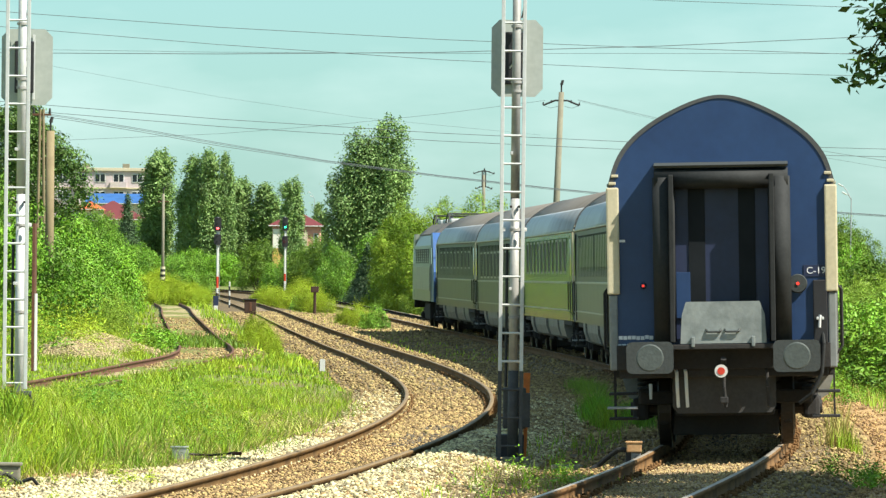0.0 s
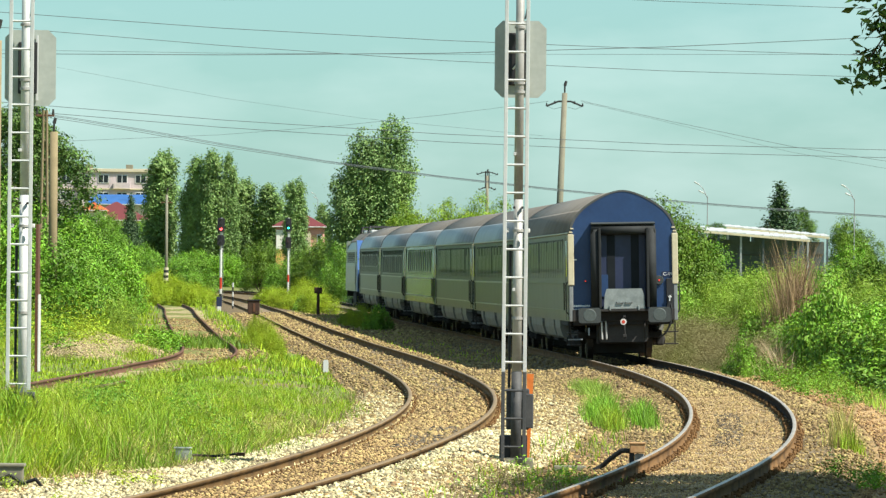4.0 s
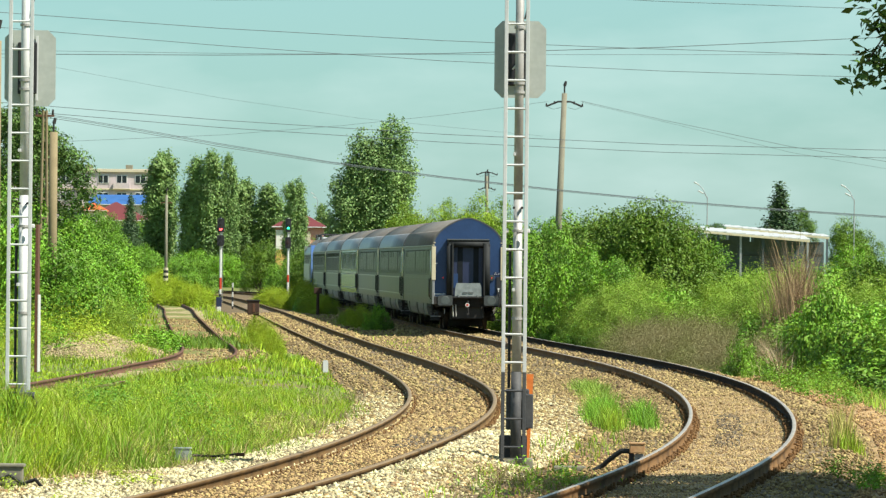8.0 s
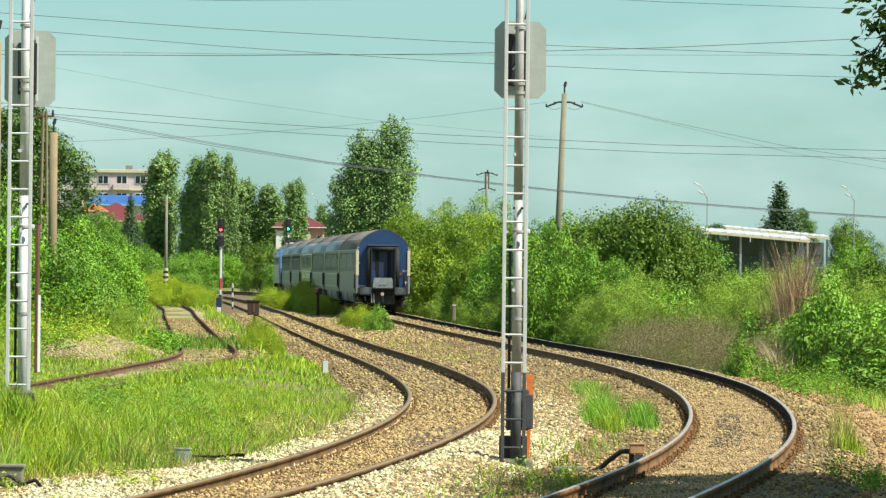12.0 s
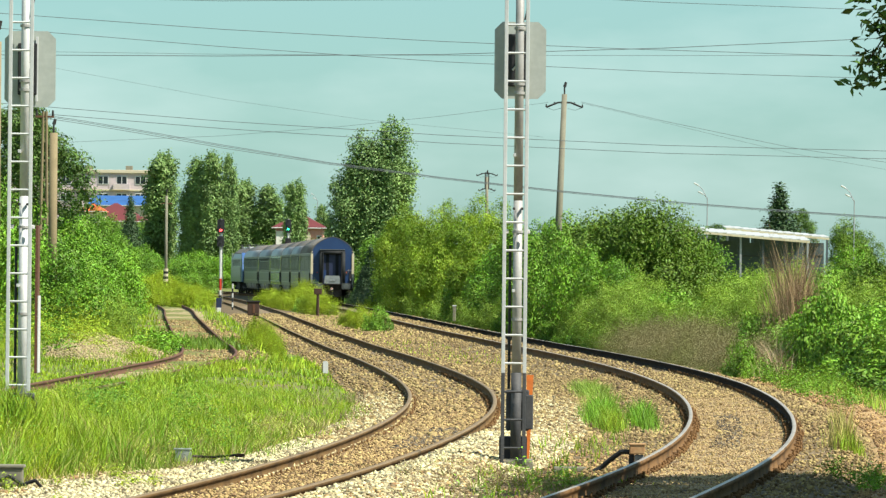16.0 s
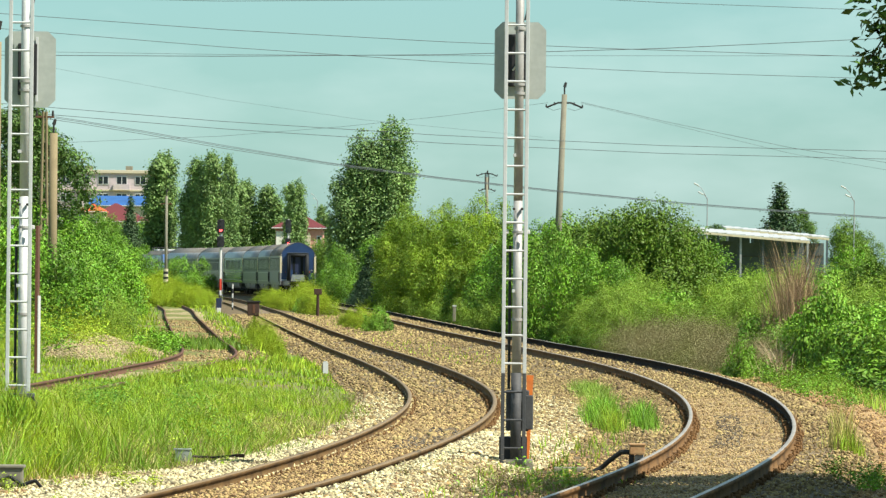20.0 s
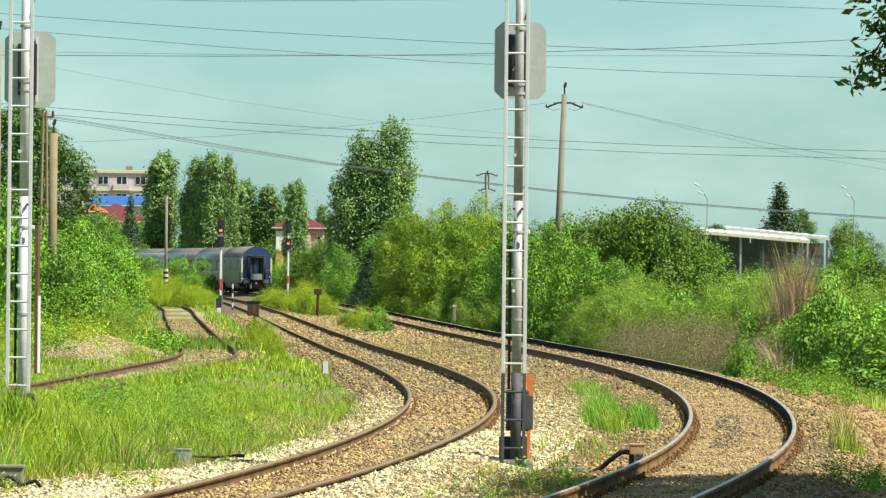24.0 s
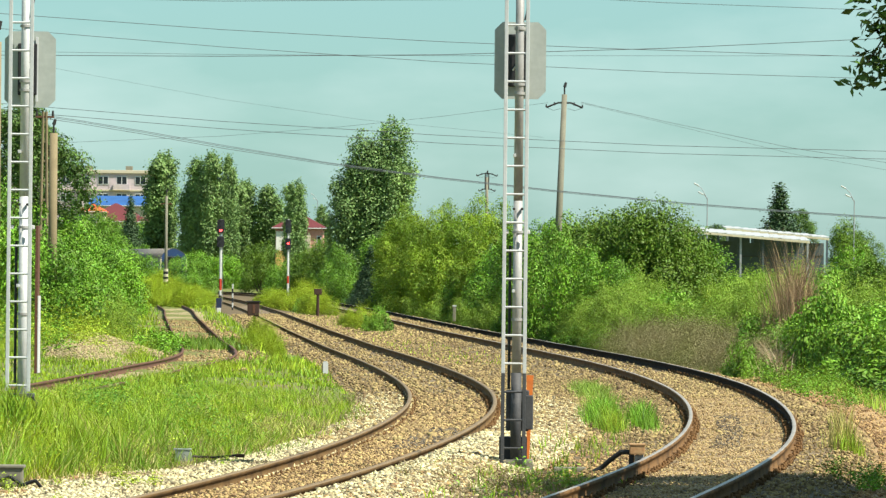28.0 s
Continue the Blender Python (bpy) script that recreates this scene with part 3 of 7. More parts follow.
def on_bed(y0, y1, lo, hi, power=1.0, fade=0.0, thin=0.88):
    """Places on the bed between the lines lo(y) and hi(y); thinned out over the last fade metres."""
    def where(rng, n):
        y = y0 + (y1 - y0) * rng.random(n) ** power
        if fade:
            y = y[rng.random(n) < np.clip((y1 - y) / fade, 0, 1)]
            n = len(y)
        a, b = np.interp(y, TRACK_A[:, 1], TRACK_A[:, 0]), np.interp(y, TRACK_B[:, 1], TRACK_B[:, 0])
        l, h = lo(a, b), hi(a, b)
        x = l + (h - l) * rng.random(n)
        z = stone_top(x, y, a, b)
        edge = np.minimum(x - (b - 2.3 - front(y)), (a + 2.2) - x)
        z = np.where(edge < 0.7, z - (0.7 - edge) * 0.30, z) + rail_z(y)
        ok = (edge > 0.02) & ~((np.abs(x - a) < 0.70) & (y < 118) & (rng.random(n) < thin))
        return x[ok], y[ok], z[ok] + rng.uniform(-0.014, 0.022, len(y))[ok]
    return where


stones("pale_ballast_stones", 66000, on_bed(58, 128, lambda a, b: b - 2.15, lambda a, b: b - 0.72, 1.0, 50), 0.029, M_pale, "pale cream crushed stones round the second track", 1)
stones("pale_shoulder_stones", 66000, on_bed(58, 128, lambda a, b: b + 0.72, lambda a, b: b + 2.3, 1.0, 50), 0.029, M_pale, "pale cream crushed stones between the tracks", 26)
stones("brown_track_stones", 46000, on_bed(58, 128, lambda a, b: b - 0.70, lambda a, b: b + 0.70, 1.0, 40), 0.024, M_brownstone, "brown dusty crushed stones between the rails of the second track", 27)
stones("front_ballast_stones", 36000, on_bed(58, 80, lambda a, b: b - 6.0, lambda a, b: b - 2.0), 0.029, M_pale, "pale crushed stones spilling into the grass", 4)
stones("tan_ballast_stones", 60000, on_bed(58, 150, lambda a, b: b + 1.2, lambda a, b: a + 2.0), 0.027, M_stone, "tan and brown crushed stones round the main track", 2)
stones("far_ballast_stones", 40000, on_bed(90, 235, lambda a, b: b - 2.1, lambda a, b: a + 1.9, 1.4), 0.047, M_stone, "brownish crushed stones along the curve", 3)


def on_verge(rng, n):
    y = 56 + 99 * rng.random(n)
    a = np.interp(y, TRACK_A[:, 1], TRACK_A[:, 0])
    u = 1.9 + 4.6 * rng.random(n) ** 1.3
    ok = rng.random(n) > 0.35 + 0.5 * np.sin(u * 2.3 + y * 0.7) * np.sin(y * 0.45)
    z = rail_z(y) - 0.26 + 0.045 * (u - 1.3)
    return (a + u)[ok], y[ok], z[ok] + 0.006


stones("oil_stained_stones", 1500, on_bed(84, 104, lambda a, b: a - 0.36, lambda a, b: a + 0.02, 1.0, 0.0, 0.0), 0.022, M_oil, "grey oil-stained stones in the middle of the main track", 9)
stones("fine_gravel", 30000, on_bed(58, 124, lambda a, b: a - 0.66, lambda a, b: a + 0.66, 1.0, 0.0, 0.0), 0.015, M_finegravel, "fine tan gravel between the rails of the main track", 15)
stones("sooty_stones", 1100, on_bed(86, 97, lambda a, b: b - 0.15, lambda a, b: b + 0.4), 0.034, M_oil, "dark stained stones in the middle of the second track", 10)
stones("edge_litter", 2600, on_bed(64, 79, lambda a, b: b - 5.6, lambda a, b: b - 2.6), 0.04, M_litter, "brown leaf litter at the edge of the grass", 12)
stones("mast_litter", 3000, on_bed(62, 84, lambda a, b: a - 3.2, lambda a, b: a - 0.95), 0.034, M_litter, "orange-brown litter between mast and rail", 13)
stones("distant_ballast_stones", 26000, on_bed(225, 345, lambda a, b: b - 2.0, lambda a, b: a + 1.9), 0.07, M_stone, "brownish crushed stones in the distance", 8)
stones("verge_litter", 38000, on_verge, 0.026, M_litter, "dry leaf litter and small stones on the verge", 5)


def on_siding(y0, y1, lo, hi, z0):
    def where(rng, n):
        y = y0 + (y1 - y0) * rng.random(n)
        c = np.interp(y, TRACK_C[:, 1], TRACK_C[:, 0])
        x = c + lo + (hi - lo) * rng.random(n)
        ok = rng.random(n) > 0.5 * (np.sin(x * 2.2 + y * 0.3) * 0.5 + 0.5)
        return x[ok], y[ok], (rail_z(y) + z0)[ok]
    return where


stones("siding_stones", 9000, on_siding(150, 300, -1.2, 1.7, -0.225), 0.045, M_stone, "sandy stones between the siding rails", 6)


def on_mound(rng, n):
    y = 150 + 52 * rng.random(n)
    c = np.interp(y, TRACK_C[:, 1], TRACK_C[:, 0])
    x = c - 4.3 + 3.0 * rng.random(n)
    z = rail_z(y) - 0.22 + 0.36 * np.clip((y - 156) / 30, 0, 1) * np.clip((c - 1.3 - x) / 2.2, 0, 1) + 0.05 * np.sin((x + 10) * 2.3 + y * 0.3) - 0.30 * np.clip((153 - y) / 7, 0, 1)
    return x, y, z


stones("mound_stones", 8000, on_mound, 0.042, M_moundstone, "sandy stones on the gravel mound", 7)

# ---- train ----
HALF = [(1.36, 0.98), (1.365, 2.3), (1.355, 2.8), (1.335, 3.18)]
def smooth_arch(pts, n=28):
    """Round off the roof line through a few of its points."""
    q = np.array(pts)
    t = np.linspace(0, len(q) - 1, n)
    x, z = np.interp(t, range(len(q)), q[:, 0]), np.interp(t, range(len(q)), q[:, 1])
    for _ in range(6):
        x[1:-1], z[1:-1] = (x[:-2] + 2 * x[1:-1] + x[2:]) / 4, (z[:-2] + 2 * z[1:-1] + z[2:]) / 4
        z[-1] = z[-2] + 0.002
    return [(float(a), float(b)) for a, b in zip(x, z)]


ARCH = smooth_arch([(1.335, 3.18), (1.26, 3.47), (1.13, 3.66), (0.97, 3.82), (0.72, 3.99), (0.42, 4.14), (0.18, 4.22), (0.0, 4.245)])
mirror = lambda pts: [(-x, z) for x, z in reversed(pts)]
LOWER = [(-1.35, 0.98), (1.35, 0.98), (1.36, 1.15), (1.365, 1.93), (-1.365, 1.93), (-1.36, 1.15)]
UPPER = [(1.365, 1.93), *HALF[1:], *mirror(HALF)[:-1], (-1.365, 1.93)]
ROOF = [(1.345, 3.16), *[(x * 1.008, z + 0.012) for x, z in ARCH], *[(x * 1.008, z + 0.012) for x, z in mirror(ARCH)[1:]], (-1.345, 3.16)]
FACE = [(-1.35, 1.0), (1.35, 1.0), *HALF[1:], *ARCH[1:], *mirror(ARCH)[1:], *mirror(HALF)[1:-1]]


def wheelset_mesh(r=0.46):
    b = bmesh.new()
    for s in (-1, 1):
        rod((s * 0.685, 0, 0), (s * 0.82, 0, 0), r, r - 0.012, 28, b)
        rod((s * 0.672, 0, 0), (s * 0.70, 0, 0), r + 0.028, r + 0.026, 28, b)
        rod((s * 0.815, 0, 0), (s * 0.84, 0, 0), r - 0.09, r - 0.13, 20, b)
    rod((-1.0, 0, 0), (1.0, 0, 0), 0.085, None, 12, b)
    for i in range(5):
        a = i * math.tau / 5
        for s in (-1, 1):
            rod((s * 0.835, 0.22 * math.cos(a), 0.22 * math.sin(a)), (s * 0.85, 0.22 * math.cos(a), 0.22 * math.sin(a)), 0.03, None, 6, b)
    me = bpy.data.meshes.new("wheelset")
    b.to_mesh(me), b.free()
    me.materials.append(M_wheel)
    return me


WHEELSET = wheelset_mesh()


def spring_mesh():
    """A coil spring: one bent bar, six turns."""
    n, k = 72, 6
    a, q = np.meshgrid(np.arange(n) / n * 6 * math.tau, np.arange(k) / k * math.tau, indexing="ij")
    r = 0.11 + 0.018 * np.cos(q)
    v = np.stack([r * np.cos(a), r * np.sin(a), a / (6 * math.tau) * 0.33 + 0.018 * np.sin(q)], -1)
    i, j = np.meshgrid(np.arange(n - 1), np.arange(k), indexing="ij")
    i, j = i.ravel(), j.ravel()
    return mesh_np("spring", v.reshape(-1, 3), np.column_stack([i * k + j, (i + 1) * k + j, (i + 1) * k + (j + 1) % k, i * k + (j + 1) % k]), M_under)


SPRING = spring_mesh()


def bogie(parent, y, base=2.5):
    """Bogie frame with its two wheelsets, axle boxes and springs."""
    b = bmesh.new()
    for s in (-1, 1):
        box(0.14, base + 1.0, 0.2, (s * 1.0, y, 0.62), 0.03, b)
        box(0.16, 0.9, 0.26, (s * 1.0, y, 0.45), 0.04, b)
    for d in (-0.5, 0.5):
        box(2.0, 0.2, 0.18, (0, y + d, 0.66), 0.02, b)
    f = part("bogie", b, M_under, parent)
    for d in (-base / 2 - 0.5, base / 2 + 0.5):
        part("end_beam", box(2.1, 0.12, 0.16, (0, y + d, 0.60), 0.02), M_under, f)
    for d in (-base / 2 - 0.36, base / 2 + 0.36):
        g = box(1.3, 0.10, 0.30, (0, y + d, 0.29), 0.02)
        for s in (-0.75, 0.75):
            box(0.12, 0.14, 0.42, (s, y + d, 0.48), 0.03, g)
        part("brake_beam", g, M_under, f)
    # added low dark gear, filling in for deep shade between the wheels
    part("transom_tray", box(1.24, 1.5, 0.60, (0, y, 0.42), 0.05), M_under, f)
    part("generator", rod((-0.55, y + base / 2 + 0.1, 0.50), (0.55, y + base / 2 + 0.1, 0.50), 0.24, 0.24, 16), M_under, f)
    for d in (-base / 2, base / 2):
        w = part("wheelset", WHEELSET, None, f)
        w.location = (0, y + d, 0.46)
        for s in (-1, 1):
            c = box(0.2, 0.28, 0.28, (s * 1.05, y + d, 0.46), 0.05)
            rod((s * 1.1, y + d, 0.46), (s * 1.18, y + d, 0.46), 0.1, 0.08, 12, c)
            part("axle_box", c, M_under, f)
    for s in (-1, 1):
        sp = part("spring", SPRING, None, f)
        sp.location = (s * 1.0, y, 0.66)
    return f


def rounded(w, h, r, n=4):
    """Corner-rounded outline centred on the origin."""
    out = []
    for cx, cz, a0 in ((w / 2 - r, h / 2 - r, 0), (-w / 2 + r, h / 2 - r, 90), (-w / 2 + r, -h / 2 + r, 180), (w / 2 - r, -h / 2 + r, 270)):
        for i in range(n + 1):
            a = radians(a0 + 90 * i / n)
            out.append((cx + r * math.cos(a), cz + r * math.sin(a)))
    return out


def shift(pts, dx, dz):
    return [(x + dx, z + dz) for x, z in pts]


def writing(body, text, size, at, rot, mat, parent, name="lettering"):
    c = bpy.data.curves.new(name, "FONT")
    c.body, c.size, c.extrude, c.align_x, c.align_y = text, size, 0.002, "CENTER", "CENTER"
    tmp = new(name, c)
    dg = bpy.context.evaluated_depsgraph_get()
    me = bpy.data.meshes.new_from_object(tmp.evaluated_get(dg))
    bpy.data.objects.remove(tmp)
    me.materials.clear(), me.materials.append(mat)
    ob = part(name, me, mat, parent)
    ob.matrix_basis = Matrix.Translation(at) @ rot
    return ob


row = lambda a, b, n: [a + (b - a) * i / (n - 1) for i in range(n)]


def coach_end(t, e, L, tail):
    """End of a coach: e = -1 rear, 1 front; L half length of the body."""
    y = e * L
    out = e * 1.0
    wall = part("end_wall", prism(FACE, e * 0.05, "y", y), M_blue, t, "dark blue end wall, slightly faded")
    rim = [(x * 1.016, z + 0.02) for x, z in ARCH] + [(x * 0.982, z - 0.022) for x, z in reversed(ARCH)]
    for side in (rim, [(-x, z) for x, z in rim]):
        part("roof_rim", prism(side, out * 0.012, "y", y + out * 0.048), M_rim, wall, "dull grey edge of the roof")
    part("buffer_beam", box(2.56, 0.05, 0.30, (0, y + out * 0.065, 1.12), 0.01), M_under, wall, "black grimy buffer beam")
    # gangway: door, rubber tubes, hood and fall plate
    part("gangway_door", box(1.12, 0.03, 1.98, (0, y + out * 0.066, 2.32), 0.006), M_dkblue, wall, "dark blue gangway door")
    for s in (-1, 1):
        part("door_pane", box(0.20, 0.012, 1.70, (s * 0.30, y + out * 0.088, 2.42), 0.004), M_pane, wall)
        part("gangway_tube", rod((s * 0.69, y + out * 0.24, 1.3), (s * 0.69, y + out * 0.24, 3.27), 0.135, 0.135, 18), M_rubber, wall, "thick black rubber tube", True)
        b = box(0.06, 0.38, 2.0, (s * 0.60, y + out * 0.23, 2.3), 0.01)
        part("gangway_lining", b, M_rubber, wall)
        part("corner_post", box(0.15, 0.16, 1.28, (s * 1.305, y + out * 0.02, 2.52), 0.02), M_cream, t, "cream painted corner post")
        for k, z in enumerate((3.21, 3.30)):
            part("corner_stripe", box(0.085, 0.10, 0.035, (s * (1.305 - 0.03 * k), y + out * 0.025, z), 0.008), M_cream, t)
        part("corner_foot", box(0.10, 0.12, 0.9, (s * 1.31, y + out * 0.02, 1.42), 0.02), M_pillar, t, "grey painted lower corner pillar")
        # buffer: casing, plunger and plate
        c = rod((s * 0.875, y, 1.12), (s * 0.875, y + out * 0.42, 1.12), 0.13, 0.11, 16)
        box(0.34, 0.03, 0.34, (s * 0.875, y + out * 0.07, 1.12), 0.01, c)
        casing = part("buffer", c, M_under, t)
        part("buffer_plate", prism(shift(rounded(0.56, 0.38, 0.07), s * 0.875, 1.12), out * 0.035, "y", y + out * 0.42), M_buffer, casing, "worn grey buffer plate")
        part("buffer_centre", rod((s * 0.875, y + out * 0.455, 1.12), (s * 0.875, y + out * 0.461, 1.12), 0.165, 0.15, 24), M_disc, casing, "rubbed round centre")
        # hand rail and steps at the corner
        x = s * 1.425
        part("handrail", tube([(s * 1.36, y - out * 0.22, 1.98), (x, y - out * 0.22, 1.9), (x, y - out * 0.22, 1.22), (s * 1.36, y - out * 0.22, 1.14)], 0.016, 8), M_under, t)
        c = bmesh.new()
        for z in (0.38, 0.68):
            box(0.34, 0.5, 0.03, (s * 1.22, y - out * 0.5, z), 0.006, c)
        for d in (-0.22, 0.22):
            box(0.02, 0.03, 0.6, (s * 1.32, y - out * 0.5 + d, 0.68), 0, c)
        part("step", c, M_under, t)
    part("gangway_top_tube", rod((-0.80, y + out * 0.24, 3.25), (0.80, y + out * 0.24, 3.25), 0.12, 0.12, 18), M_rubber, wall, "black rubber tube", True)
    hood = prism([(y + out * 0.05, 3.40), (y + out * 0.33, 3.38), (y + out * 0.35, 3.41), (y + out * 0.05, 3.45)], 1.6, "x", -0.80)
    part("gangway_hood", hood, M_buffer, wall, "grey rain hood over the gangway")
    part("fall_plate", prism([(-0.51, 1.28), (0.52, 1.28), (0.50, 1.62), (0.44, 1.78), (-0.44, 1.78), (-0.49, 1.62)], out * 0.025, "y", y + out * 0.34), M_plate, wall, "pale grey scuffed fall plate")
    for x in (-0.11, 0.11):
        part("fall_plate_grip", tube([(x - 0.09, y + out * 0.36, 1.45), (x - 0.075, y + out * 0.39, 1.42), (x + 0.075, y + out * 0.39, 1.42), (x + 0.09, y + out * 0.36, 1.45)], 0.013, 6), M_buffer, wall)
    for x in (-0.36, 0.36):
        part("plate_hinge", box(0.04, 0.05, 0.12, (x, y + out * 0.37, 1.30), 0.008), M_plate, wall)
    part("plate_shelf", box(1.5, 0.36, 0.06, (0, y + out * 0.20, 1.24), 0.01), M_under, wall)
    # headstock, drawgear, hoses
    part("headstock", box(2.5, 0.14, 0.30, (0, y - out * 0.03, 1.02), 0.02), M_under, t)
    part("apron", prism([(-0.62, 0.90), (0.62, 0.90), (0.62, 0.52), (0.56, 0.44), (-0.56, 0.44), (-0.62, 0.52)], out * 0.04, "y", y - out * 0.12), M_apron, t, "dark grey lower apron")
    hook = tube([(0, y, 1.04), (0, y + out * 0.28, 1.04), (0, y + out * 0.33, 1.10)], 0.035, 8)
    tube([(0, y + out * 0.25, 1.0), (0.0, y + out * 0.28, 0.75), (0.02, y + out * 0.25, 0.52)], 0.022, 8, hook)
    box(0.10, 0.07, 0.08, (0.0, y + out * 0.27, 0.60), 0.015, hook)
    part("coupling", hook, M_under, t)
    for x in (-0.58, -0.47, 0.50):
        part("brake_hose", tube([(x, y + out * 0.02, 0.98), (x + 0.015, y + out * 0.12, 0.93), (x + 0.02, y + out * 0.15, 0.75), (x + 0.03, y + out * 0.1, 0.52)], 0.021, 8), M_white if x < 0 else M_under, t, "pale brake hose" if x < 0 else "")
    cable = tube([(1.18, y + out * 0.02, 1.55), (1.20, y + out * 0.12, 1.25), (1.17, y + out * 0.16, 0.9), (1.05, y + out * 0.16, 0.66), (0.9, y + out * 0.1, 0.55)], 0.024, 8)
    part("jumper_cable", cable, M_rubber, t)
    part("cable_socket", box(0.17, 0.06, 0.76, (1.165, y + out * 0.065, 1.64), 0.012), M_black, t, "tall black socket panel")
    part("valve", tube([(1.16, y + out * 0.13, 1.60), (1.15, y + out * 0.14, 1.45)], 0.018, 8), M_mast, t)
    part("valve_bracket", box(0.09, 0.05, 0.035, (1.16, y + out * 0.12, 1.56), 0.006), M_mast, t)
    part("cock", rod((-0.88, y + out * 0.06, 0.80), (-0.88, y + out * 0.08, 0.62), 0.022, 0.016, 8), M_cantrail, t, "small pale brake cock")
    part("foot_step", box(0.36, 0.22, 0.03, (-1.22, y + out * 0.02, 0.52), 0.006), M_cantrail, t, "worn bare-metal step edge")
    if tail:
        for x, r in ((0.90, 0.115), (-0.95, 0.04)):
            ring = part("tail_lamp", rod((x, y + out * 0.05, 1.98), (x, y + out * 0.10, 1.98), r, r - 0.012, 24), M_buffer if x > 0 else M_dkblue, t, "round tail lamp housing")
            part("lamp_glass", rod((x, y + out * 0.10, 1.98), (x, y + out * 0.112, 1.98), 0.02 if x > 0 else 0.016, None, 16), M_taillamp, ring, "red lamp glass")
        disc = part("tail_disc", rod((-0.03, y + out * 0.36, 0.95), (-0.03, y + out * 0.375, 0.95), 0.078, None, 28), M_white, t, "white ring with a red centre")
        part("disc_centre", rod((-0.03, y + out * 0.375, 0.95), (-0.03, y + out * 0.381, 0.95), 0.045, None, 24), M_red, disc)
        part("mark_plate", box(0.30, 0.008, 0.14, (1.12, y + out * 0.055, 2.13), 0.002), M_dkblue, t)
        writing(None, "C-19", 0.115, (1.12, y + out * 0.061, 2.13), Matrix.Rotation(radians(90), 4, "X"), M_whitemark, t)
        rnd = random.Random(3)
        for k in range(9):
            part("mark_bar", box(0.045, 0.004, 0.045, (-1.28 + k * 0.052, y + out * 0.053, 1.36 + rnd.uniform(-0.006, 0.006))), M_whitemark, t)
        for k in range(4):
            part("mark_bar", box(0.05, 0.004, 0.03, (-1.25 + k * 0.06, y + out * 0.053, 1.27)), M_whitemark, t)
        part("mark_bar", box(0.08, 0.004, 0.03, (-1.20, y + out * 0.053, 2.52)), M_whitemark, t)
        part("side_panel", box(0.17, 0.02, 0.55, (-0.47, y + out * 0.10, 1.86), 0.004), M_blue, wall, "bright blue folded panel")


